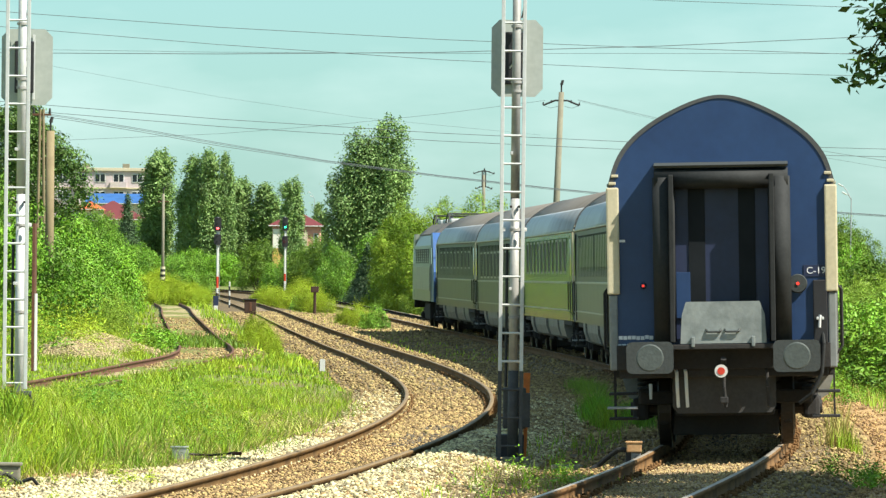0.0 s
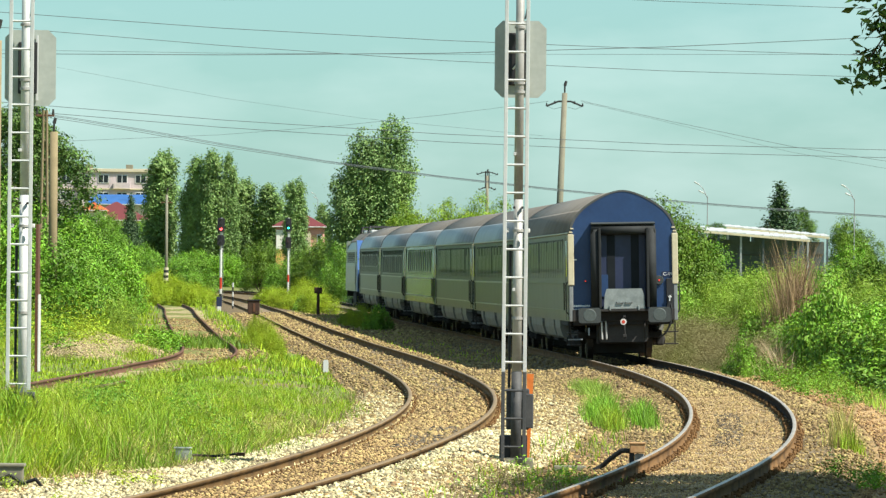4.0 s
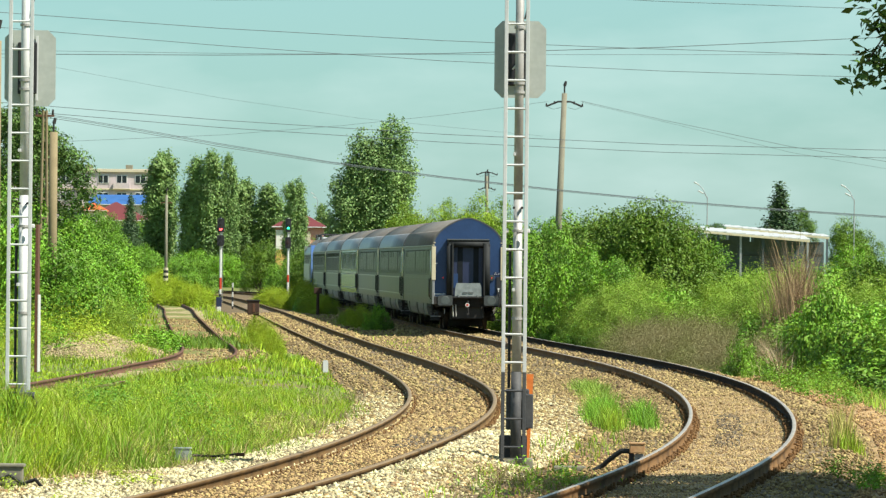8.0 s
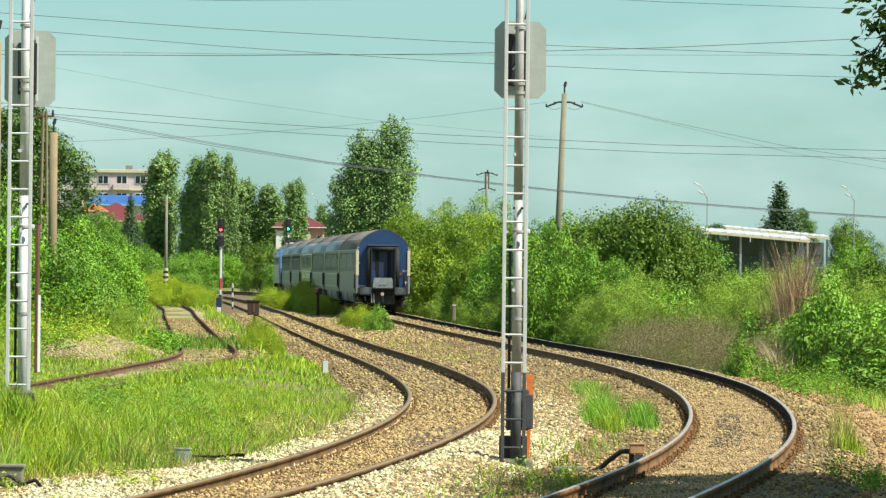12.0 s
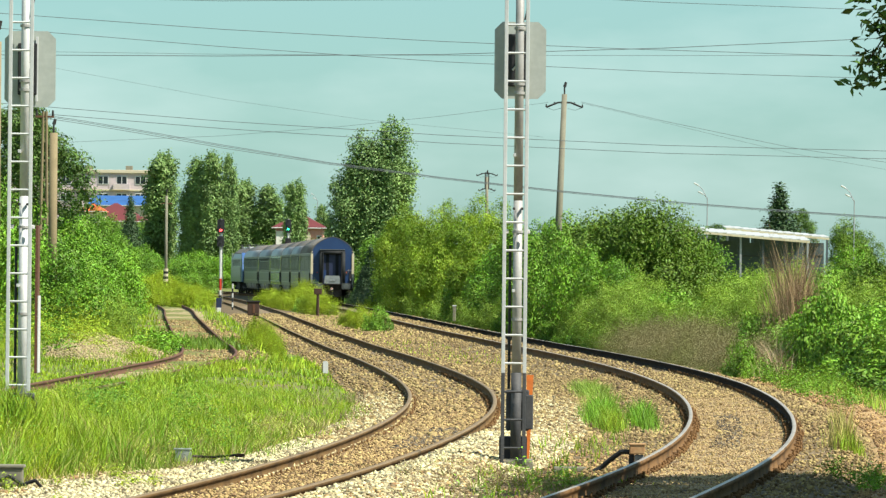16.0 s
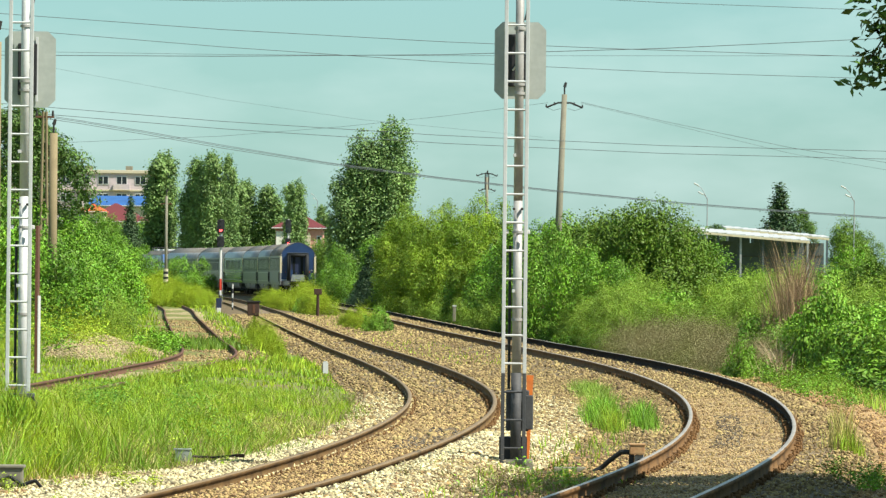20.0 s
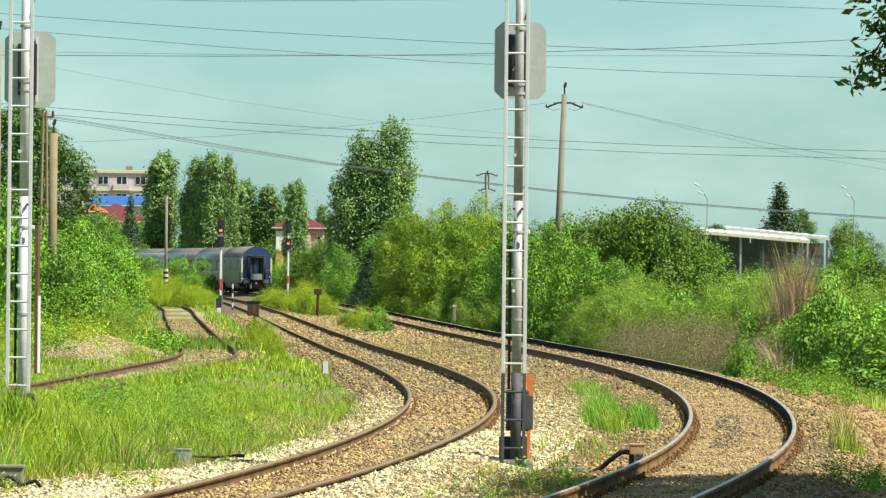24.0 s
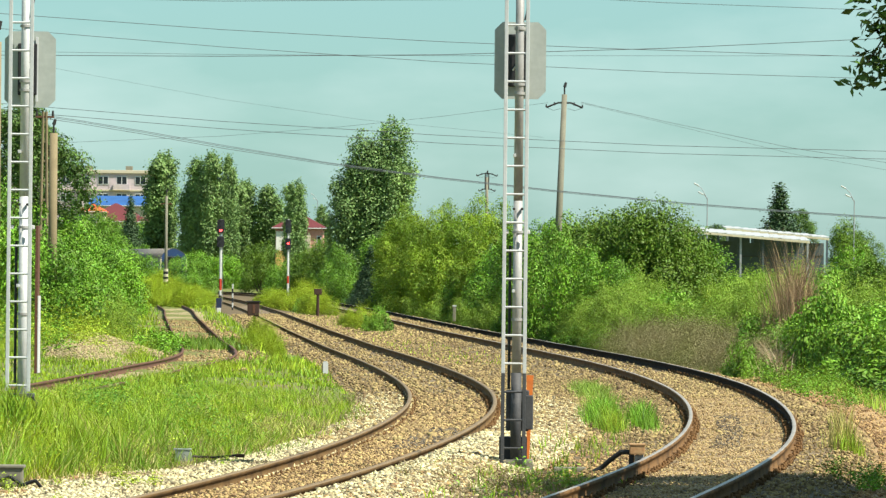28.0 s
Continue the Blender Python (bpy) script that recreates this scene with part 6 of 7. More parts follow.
twigs = [(-3.12, 0.0, 5.7), (-3.62, -0.1, 5.25), (-3.82, 0.05, 4.7), (-3.97, 0.1, 4.5), (-3.52, 0.0, 4.5), (-3.67, -0.05, 4.95), (-3.57, 0.0, 5.55), (-3.37, 0.1, 5.0), (-3.32, 0.05, 4.6), (-3.39, 0.1, 5.3), (-3.27, 0.0, 4.85), (-3.95, 0.0, 5.2), (-3.88, 0.05, 4.85), (-4.02, 0.05, 4.50), (-3.72, 0.0, 5.05), (-3.7, 0.1, 4.6)]
bb = tube([(-0.2, 0.2, 5.2), (-1.8, 0, 5.8), (-3.30, 0, 5.65)], 0.035)
for q in twigs[1:]:
    rod((-3.30, 0, 5.65), q, 0.014, 0.006, 6, bb)
part("branch", bb, M_bark, wt)
# hanging leaves take a darker colour than the crown to imitate backlit shade
part("branch_leaves", leaf_mesh("branch_leaves", [(x, y, z, 0.20) for x, y, z in twigs], 620, 0.125, LEAVES["shade"], 92, 0.45, 0.8, 0.2, 0.1), None, wt)
blades("mast_weeds", 900, spot(-5.15, 76.6, 0.45, 0.9), 0.62, 0.010, "grass", "tall weeds round the foot of the mast", 17)

# ---- signal masts seen from behind ----


def mast(x, y, foot, ladder_foot, dark_top, label, boards, upper=None):
    """Tubular signal mast with a ladder and an octagonal backing board; foot: ground height."""
    t = thing("signal_mast", (x, y, 0), label, "railway signal", "signal masts by the tracks")
    top = 6.4
    g = foot
    part("foundation", box(0.42, 0.42, 0.5, (0, 0, g - 0.16), 0.03), M_concrete, t, "grey concrete foundation block")
    if dark_top > g + 0.3:
        part("lower_tube", rod((0, 0, g), (0, 0, dark_top), 0.066, 0.064, 20), M_mastlow, t, "dark grey lower tube", True)
    part("tube", rod((0, 0, max(dark_top, g)), (0, 0, 3.0), 0.058, 0.055, 20), upper or M_tube, t, "pale grey painted steel tube", True)
    part("upper_tube", rod((0, 0, 3.0), (0, 0, top), 0.055, 0.05, 20), upper or M_masttop, t, "" if upper else "dull grey upper tube", True)
    lx0, lx1, ly = -0.165, 0.095, -0.24
    for lx in (lx0, lx1):
        if dark_top > ladder_foot + 0.1:
            part("ladder_stile", box(0.045, 0.03, dark_top - ladder_foot, (lx, ly, (dark_top + ladder_foot) / 2), 0.006), M_mastlow, t, "dark ladder stile")
        z0 = max(dark_top, ladder_foot)
        part("ladder_stile", box(0.045, 0.03, top - z0, (lx, ly, (top + z0) / 2), 0.006), M_mast, t)
    z = 4.79
    zs = [z - 0.343 * k for k in range(-4, 15)]
    for z in zs:
        if ladder_foot + 0.05 < z < top - 0.05:
            part("rung", rod((lx0, ly, z), (lx1, ly, z), 0.014, None, 8), M_mast if z > dark_top else M_mastlow, t)
    for z in (5.6, 3.55, 1.9):
        c = box(0.03, 0.26, 0.04, (-0.05, ly / 2, z), 0.004)
        part("ladder_bracket", c, M_mast, t)
    for z in (5.10, 4.42, 4.31, 2.62, 1.55):
        part("clamp", rod((0, 0, z - 0.016), (0, 0, z + 0.016), 0.068, None, 18), M_masttop, t)
    for s in (-1, 1):
        part("tube_bolt", box(0.03, 0.05, 0.03, (s * 0.05, -0.07, 2.9), 0.005), M_under, t)
    # board with its lamp housings in front of it
    w, h, c = 0.315, 0.47, 0.095
    oc = [(-w + c, -h), (w - c, -h), (w, -h + c), (w, h - c), (w - c, h), (-w + c, h), (-w, h - c), (-w, -h + c)]
    bz, bx = boards
    board = part("backing_board", prism(shift(oc, bx, bz), 0.012, "y", 0.16), M_board, t, "grey-green octagonal backing board")
    part("housing", box(0.26, 0.30, 0.72, (bx - 0.02, 0.335, bz), 0.02), M_black, board, "black lamp housing")
    part("housing_back", box(0.24, 0.05, 0.64, (bx - 0.03, 0.135, bz), 0.015), M_black, board)
    part("board_stay", box(0.03, 0.03, 0.80, (bx + 0.085, 0.13, bz), 0.004), M_mast, board)
    for zz in (-0.24, 0.0, 0.24):
        part("hood", rod((bx - 0.02, 0.48, bz + zz), (bx - 0.02, 0.74, bz + zz), 0.105, 0.115, 16), M_black, board)
    part("cable", tube([(bx + 0.02, 0.10, bz + 0.1), (bx - 0.03, 0.03, bz - 0.05), (bx - 0.09, 0.1, bz - 0.12)], 0.012, 6), M_white, board)
    part("cable_conduit", rod((-0.09, 0.05, max(g, 0.7)), (-0.09, 0.05, 2.45), 0.018, None, 8), M_black, t)
    for s in (-1, 1):
        part("step_lamp", box(0.07, 0.10, 0.05, (s * 0.13 - 0.02, -0.16, 2.62), 0.01), M_white, t)
    for z in (5.75, 5.35):
        part("top_cable", tube([(0.07, -0.02, z + 0.35), (0.11, -0.02, z + 0.1), (0.06, -0.03, z - 0.15)], 0.01, 6), M_black, t)
    return t


m1 = mast(0.91, 77.2, -0.24, -0.22, 0.90, "pale signal mast with ladder and dark foot, seen from behind", (4.715, 0.01))
part("relay_box", box(0.28, 0.24, 0.50, (0.02, 0.16, 0.44), 0.02), M_mastlow, m1, "dark equipment box")
part("relay_box", box(0.34, 0.30, 0.36, (-0.03, 0.18, -0.06), 0.02), M_black, m1, "black equipment box")
part("side_case", box(0.10, 0.12, 0.42, (0.16, 0.02, 0.42), 0.015), M_mastlow, m1)
part("stripe_board", prism([(0.14, -0.2), (0.17, -0.2), (0.215, 0.87), (0.13, 0.87)], 0.02, "y", 0.32), M_orange, m1, "orange marker board, faded")
m2 = mast(-5.17, 78.0, 0.06, 0.60, 0.0, "pale signal mast with ladder rising from tall grass", (4.57, 0.05), M_mast)
part("edge_board", box(0.035, 0.40, 1.82, (0.165, 0.2, 1.73), 0.004), M_oldrust, m2, "brown board seen edge-on")
part("board_edge", box(0.012, 0.40, 0.95, (0.19, 0.2, 1.30), 0.002), M_white, m2)
for s in (-1, 1):
    part("foot_bracket", tube([(s * 0.20, -0.1, 0.05), (s * 0.19, -0.1, 0.45), (s * 0.12, -0.1, 0.56)], 0.018, 6), M_under, m2)
part("foot_flange", box(0.30, 0.30, 0.05, (0, 0, 0.55), 0.01), M_mastlow, m2)


# ---- far colour-light signals ----


def far_signal(x, y, heads, lamps, bands, label):
    t = thing("colour_light_signal", (x, y, float(ground_z(x, y))), label, "railway signal", "colour-light signals")
    z = -0.1
    for z1, m in bands:
        part("mast_band", rod((0, 0, z), (0, 0, z1), 0.085, None, 14), m, t)
        z = z1
    part("plinth", box(0.5, 0.5, 0.3, (0, 0, 0.05), 0.03), M_concrete, t)
    out = []
    for z0, z1 in heads:
        hd = part("head", prism(shift(rounded(0.50, z1 - z0, 0.12), 0, (z0 + z1) / 2), 0.16, "y", -0.26), M_black, t, "black signal head")
        out.append(hd)
        n = 3 if z1 - z0 > 0.9 else 2
        for k in range(n):
            zz = z0 + (z1 - z0) * (k + 0.5) / n
            part("lamp_hood", rod((0, -0.26, zz + 0.10), (0, -0.46, zz + 0.10), 0.05, 0.05, 10), M_black, hd)
    lit = []
    for z0, m, h in lamps:
        lit.append(part("lamp", rod((0, -0.262, z0), (0, -0.30, z0), 0.085, None, 18), m, out[h], "glowing signal lamp"))
    part("ladder", tube([(0.15, 0.15, 0.3), (0.12, 0.15, heads[0][1])], 0.02, 6), M_steel, t)
    return t, out


far_signal(-15.45, 440, [(5.0, 5.98), (4.05, 4.8)], [(5.22, M_redlamp, 0)], [(0.7, M_black), (1.05, M_white), (1.85, M_red), (6.0, M_white)], "signal showing red on a red and white banded mast")
sig2, heads2 = far_signal(-13.75, 562, [(5.75, 6.95), (4.3, 5.3)], [(6.08, M_greenlamp, 0), (4.86, M_redlamp, 1)], [(1.3, M_white), (1.95, M_red), (7.0, M_white)], "signal that changes from green to red as the train leaves")


# added discs hide the always-glowing lamps; no such part belongs to the heads
def cover_disc(parent):
    return part("lamp_shutter", rod((0, -0.31, 0), (0, -0.325, 0), 0.11, None, 18), M_black, parent, "added black disc that hides the lamp")


green_cover, red_cover = cover_disc(heads2[0]), cover_disc(heads2[1])


# ---- poles, street lamps, wires ----


def crossarm(t, z, half, drop, mat):
    """A drooping steel arm with pin insulators and the wire loops below it."""
    part("crossarm", tube([(-half, 0, z - drop), (-half * 0.35, 0, z), (half * 0.35, 0, z), (half, 0, z - drop)], 0.038, 8), mat, t, "rusty steel arm")
    for x in (-half, -half * 0.55, half * 0.55, half):
        part("insulator", rod((x, 0, z - drop * abs(x) / half), (x, 0, z - drop * abs(x) / half + 0.13), 0.04, 0.028, 10), M_under, t)
    for s in (-1, 1):
        part("wire_loop", tube([(s * half, 0, z - drop), (s * half * 0.6, 0, z - drop - 0.12), (s * 0.14, 0, z - drop - 0.04)], 0.008, 6), M_wire, t)


def utility_pole(x, y, top, lean, label, arms=1, r=(0.17, 0.11), mat=None):
    t = thing("utility_pole", (x, y, float(ground_z(x, y))), label, "pole", "utility poles")
    part("shaft", rod((-lean * top, 0, -0.2), (0, 0, top), r[0], r[1], 14), mat or M_concrete, t, "", True)
    for k in range(arms):
        crossarm(t, top - 0.35 - 0.9 * k, 0.75 - 0.15 * k, 0.2, M_under)
    part("top_pin", rod((0, 0, top), (0, 0, top + 0.35), 0.035, None, 8), M_under, t)
    part("top_insulator", rod((0, 0, top + 0.3), (0.06, 0, top + 0.5), 0.07, 0.05, 10), M_under, t)
    return t


utility_pole(4.98, 263, 9.9, 0.035, "leaning concrete utility pole rising from bushes", 1)
fp = utility_pole(3.28, 480, 9.35, 0.0, "distant concrete pole with two dark crossarms", 0)
crossarm(fp, 9.62, 0.78, 0.18, M_under)
crossarm(fp, 8.45, 0.62, 0.16, M_under)
for x in (-0.13, 0.13):
    part("bracket", box(0.09, 0.12, 1.3, (x, 0, 9.05), 0.01), M_under, fp)
utility_pole(-13.94, 226, 7.15, 0.0, "plain concrete pole behind the thicket", 0, (0.17, 0.145), M_tanpole)
utility_pole(-10.60, 150, 7.7, 0.0, "tan weathered wooden pole", 0, (0.11, 0.09), M_tanpole)
p = utility_pole(-21.3, 487, 7.9, 0.0, "thin concrete pole with a striped foot", 0, (0.13, 0.10))
for k in range(6):
    part("foot_band", rod((0, 0, 1.1 + 0.2 * k), (0, 0, 1.3 + 0.2 * k), 0.19, None, 14), (M_black, M_cream)[k % 2], p)
part("crossarm", box(0.9, 0.08, 0.08, (0, 0, 7.3), 0.01), M_oldrust, p)

lp = thing("lattice_pole", (-14.83, 235, float(ground_z(-14.83, 235))), "slender two-legged concrete lattice pole", "pole", "utility poles")
for s in (-1, 1):
    part("leg", rod((s * 0.17, 0, -0.1), (s * 0.06, 0, 8.1), 0.065, 0.05, 8), M_tanpole, lp)
for k in range(11):
    z = 0.5 + 0.72 * k
    part("brace", box(0.34 - 0.02 * k, 0.06, 0.08, (0, 0, z), 0.01), M_tanpole, lp)
part("crossarm", box(0.7, 0.08, 0.08, (0, 0, 7.9), 0.01), M_oldrust, lp)
for x in (-0.3, 0.3):
    part("insulator", rod((x, 0, 7.94), (x, 0, 8.14), 0.05, 0.035, 8), M_under, lp)


def street_lamp(x, y, top):
    t = thing("street_lamp", (x, y, float(ground_z(x, y))), "tall grey street lamp with two curved arms", "street lamp", "street lamps")
    part("post", rod((0, 0, -0.2), (0, 0, top), 0.055, 0.035, 10), M_steel, t)
    for dx, dz in ((-0.66, 0.90), (-0.36, 0.30)):
        part("arm", tube([(0, 0, top - 0.1), (dx * 0.5, 0, top + dz * 0.62), (dx, 0, top + dz)], 0.025, 8), M_steel, t)
        h = box(0.40, 0.20, 0.11, (dx - 0.13, 0, top + dz + 0.04), 0.04, None, Matrix.Rotation(radians(28), 4, "Y"))
        part("lamp_head", h, M_mast, t, "pale lamp head")
    return t


for x, y, top in ((18.75, 450, 7.55), (29.2, 450, 7.55), (-18.0, 905, 12.2)):
    street_lamp(x, y, top)


def wire(points, r, label, sag=0.0):
    c = bpy.data.curves.new("overhead_wire", "CURVE")
    c.dimensions, c.bevel_depth, c.bevel_resolution = "3D", r, 1
    pts = []
    for (x0, z0), (x1, z1) in zip(points[:-1], points[1:]):
        for k in range(12):
            q = k / 12
            pts.append((x0 + (x1 - x0) * q, z0 + (z1 - z0) * q - sag * 4 * q * (1 - q)))
    pts.append(points[-1])
    sp = c.splines.new("POLY")
    sp.points.add(len(pts) - 1)
    for k, (x, z) in enumerate(pts):
        sp.points[k].co = (x, 250 + 0.12 * x, z, 1)
    tmp = new("overhead_wire", c)
    me = bpy.data.meshes.new_from_object(tmp.evaluated_get(bpy.context.evaluated_depsgraph_get()))
    bpy.data.objects.remove(tmp)
    me.materials.clear(), me.materials.append(M_wire)
    return tagged(new("overhead_wire", me), label, "wire", "overhead wires")


for pts, r in (([(-60, 14.53), (-17.44, 12.07), (-8.8, 11.57), (-0.09, 11.22), (6.99, 11.04), (17.56, 10.86), (60, 10.28)], 0.013),
               ([(-60, 14.38), (-17.44, 11.48), (-8.79, 10.89), (-0.08, 10.42), (8.71, 10.14), (17.57, 10.0), (60, 9.33)], 0.012),
               ([(-60, 10.05), (-17.43, 10.44), (-8.79, 10.52), (-0.08, 10.71), (8.7, 11.09), (17.55, 11.62), (60, 14.04)], 0.015),
               ([(-60, 10.59), (-8.79, 10.59), (-0.08, 10.67), (17.56, 10.92), (60, 11.52)], 0.008),
               ([(-60, 12.99), (-8.81, 12.69), (-0.1, 12.88), (17.53, 13.42), (60, 14.72)], 0.012),
               ([(-60, 16.0), (2.49, 13.14), (8.68, 12.9), (17.54, 12.72), (60, 11.86)], 0.012),
               ([(-60, 11.45), (-17.41, 8.55), (-8.76, 7.96), (-0.05, 7.52), (8.74, 7.23), (17.6, 7.12), (60, 6.59)], 0.012),
               ([(-60, 11.23), (-17.4, 8.27), (-8.76, 7.67), (-0.04, 7.21), (8.74, 6.92), (17.6, 6.81), (60, 6.28)], 0.012),
               ([(-60, 4.31), (-14.09, 7.09), (-8.76, 7.38), (-4.15, 7.8), (-0.05, 8.28), (4.1, 8.87)], 0.007),
               ([(5.4, 8.91), (8.73, 8.19), (13.79, 7.21), (17.6, 6.67), (60, 0.66)], 0.009),
               ([(5.4, 8.87), (8.73, 8.13), (13.8, 6.98), (17.61, 6.38), (60, -0.3)], 0.006),
               ([(-60, 17.65), (-15.22, 9.94), (-8.77, 8.83), (-3.26, 8.1), (3.9, 7.5)], 0.005)):
    wire(pts, r, "thin dark overhead wire against the sky")
for dz in (0.0, 0.07, 0.12):
    wire([(-60, 13.67 + dz), (-17.4, 8.22 + dz), (-14.43, 7.82 + dz), (-11.89, 7.43 + dz), (-8.75, 6.91 + dz), (-4.58, 6.32 + dz * 0.6), (-0.03, 5.79 + dz * 0.5), (4.36, 5.35 + dz * 0.5), (8.76, 4.97 + dz * 0.5), (12.69, 4.70 + dz * 0.5), (17.63, 4.43 + dz * 0.5), (60, 2.0)], 0.011, "dark bundle of overhead cables sagging across the line")


# ---- buildings ----
M_sheet = material("white_corrugated_sheet", (0.46, 0.48, 0.47), 0.5, alt=(0.40, 0.40, 0.36), scale=0.5, fine=4, vary=0.08)
M_shedwall = material("dark_green_blue_wall", (0.060, 0.085, 0.092), 0.7, alt=(0.040, 0.060, 0.066), scale=0.6, fine=5, vary=0.15)
M_creamwall = material("cream_render", (0.56, 0.49, 0.36), 0.9, alt=(0.55, 0.45, 0.32), scale=0.3, fine=3, vary=0.1)
M_pinkwall = material("pink_render", (0.56, 0.28, 0.23), 0.9, alt=(0.58, 0.29, 0.24), scale=0.3, fine=3, vary=0.1)
M_whitewall = material("white_render", (0.70, 0.69, 0.62), 0.9, alt=(0.62, 0.58, 0.45), scale=0.3, fine=3, vary=0.08)
M_orangewall = material("yellow_orange_render", (0.61, 0.36, 0.10), 0.9, alt=(0.70, 0.55, 0.25), scale=0.3, fine=3, vary=0.1)
M_redroof = material("dark_red_roof", (0.135, 0.024, 0.026), 0.7, alt=(0.10, 0.02, 0.02), scale=0.5, fine=4, vary=0.12)
M_lilac = material("lilac_render", (0.50, 0.42, 0.43), 0.9, alt=(0.56, 0.47, 0.40), scale=0.3, fine=3, vary=0.1)
M_orangeroof = material("orange_red_roof", (0.55, 0.11, 0.03), 0.7, scale=0.5, fine=4, vary=0.12)
M_blueroof = material("blue_sheet_roof", (0.03, 0.115, 0.33), 0.45, scale=0.5, fine=4, vary=0.1)


def canopy(x, y, w, depth, left, right, rise, bays, label):
    """Open shed facing the line: front eave w wide, falling from the height left to right, the roof rising by rise to the back."""
    t = thing("open_shed", (x, y, -0.3), label, "shed", "open sheds")
    n = int(w / 0.55)
    eave = lambda q: left + (right - left) * q / w
    for k in range(n):
        z, lift = eave(w * (k + 0.5) / n), 0.012 * (k % 2)
        part("roof_sheet", prism([(-0.4, z - 0.05 + lift), (depth, z + rise - 0.05 + lift), (depth, z + rise + lift), (-0.4, z + lift)], w / n, "x", w * k / n), M_sheet, t, "white corrugated roof sheet")
    part("fascia", box(math.hypot(w, right - left), 0.05, 0.14, (w / 2, -0.44, (left + right) / 2 - 0.12), 0.01, None, Matrix.Rotation(math.atan2(left - right, w), 4, "Y")), M_cream, t)
    for k in range(bays + 1):
        q = 0.12 + (w - 0.24) * k / bays
        part("post", box(0.13, 0.13, eave(q) - 0.1, (q, 0, (eave(q) - 0.1) / 2), 0.02), M_shedwall if k % 3 else M_steel, t)
        if k < bays:
            q += w / bays / 2
            part("wall_panel", box(w / bays - 0.12, 0.06, eave(q) - 0.45, (q, depth * 0.6, (eave(q) - 0.45) / 2), 0.01), M_shedwall, t, "dark blue-green wall panel")
            part("panel_rail", box(w / bays - 0.2, 0.05, 0.07, (q, depth * 0.6 - 0.06, eave(q) - 1.3), 0.01), M_buffer, t)
    return t


canopy(14.45, 400, 8.7, 6.0, 5.34, 4.66, 0.26, 6, "open shed with a white sheet roof and dark walls")
canopy(19.2, 430, 7.0, 6.0, 5.66, 5.04, 0.18, 4, "second open shed with a white sheet roof behind the first")


def house(x, y, w, d, wall_h, roof_h, wall, roof, label, windows, over=0.5, hip=True, storey=3.0):
    t = thing("house", (x, y, -0.3), label, "house")
    part("wall", box(w, d, wall_h, (0, 0, wall_h / 2), 0.03), wall, t)
    g = bmesh.new()
    o = over
    base = [g.verts.new((sx * (w / 2 + o), sy * (d / 2 + o), wall_h)) for sx, sy in ((-1, -1), (1, -1), (1, 1), (-1, 1))]
    base2 = [g.verts.new((v.co.x, v.co.y, wall_h + 0.18)) for v in base]
    k = min(w, d) * 0.48 if hip else 0
    r0, r1 = g.verts.new((-w / 2 + k, 0, wall_h + roof_h)), g.verts.new((w / 2 - k, 0, wall_h + roof_h))
    for i in range(4):
        g.faces.new((base[i], base[(i + 1) % 4], base2[(i + 1) % 4], base2[i]))
    g.faces.new((base2[0], base2[1], r1, r0)), g.faces.new((base2[1], base2[2], r1)), g.faces.new((base2[2], base2[3], r0, r1)), g.faces.new((base2[3], base2[0], r0))
    g.faces.new(list(reversed(base)))
    bmesh.ops.recalc_face_normals(g, faces=g.faces)
    rf = part("roof", g, roof, t)
    part("gutter", box(w + 2 * o, 0.12, 0.12, (0, -d / 2 - o - 0.06, wall_h + 0.1), 0.03), M_white, rf)
    for wx, wz, ww, wh in windows:
        fr = part("window", box(ww, 0.12, wh, (wx, -d / 2 - 0.02, wz), 0.02), M_white, t)
        part("pane", box(ww - 0.24, 0.05, wh - 0.24, (wx, -d / 2 - 0.08, wz), 0.005), M_glass, fr)
    return t


h = house(-17.9, 792, 5.9, 8, 7.6, 2.0, M_pinkwall, M_redroof, "pink and orange house with a dark red roof", [(2.45, 6.2, 0.6, 1.2), (2.45, 3.0, 0.6, 1.2)])
part("yellow_wing", box(3.0, 0.3, 4.9, (-1.4, -4.06, 2.45), 0.02), M_orangewall, h, "yellow-orange wall panel")
part("white_wing", box(3.0, 0.3, 2.4, (-1.4, -4.06, 6.1), 0.02), M_whitewall, h, "white upper wall")
part("yellow_bay", box(0.9, 0.5, 6.9, (0.95, -4.1, 3.45), 0.02), M_creamwall, h, "pale yellow wall bay")
bal = part("balcony", box(2.0, 1.0, 0.2, (2.4, -4.6, 3.6), 0.02), M_white, h, "white balcony with a railing")
part("handrail", box(2.0, 0.08, 0.12, (2.4, -5.05, 5.05), 0.02), M_white, bal)
for k in range(7):
    part("baluster", box(0.12, 0.08, 1.4, (1.46 + 0.31 * k, -5.05, 4.35), 0.01), M_white, bal)
house(-50.9, 985, 9.5, 10, 9.6, 3.0, M_creamwall, M_redroof, "house with a wide dark red roof behind trees", [(-2.5, 7.2, 1.4, 1.5), (1.5, 7.2, 1.4, 1.5), (3.6, 7.2, 1.2, 1.5)], 0.6)
house(-53.6, 970, 3.6, 4, 11.0, 1.4, M_creamwall, M_orangeroof, "small turret with an orange tiled roof", [(0.0, 9.6, 1.2, 1.2)], 0.4)
house(-53.0, 1040, 9.4, 12, 12.6, 1.8, M_creamwall, M_blueroof, "hall with a bright blue sheet roof", [(x, 10.0, 1.6, 1.6) for x in (-4, 0, 4)], 0.5, False)


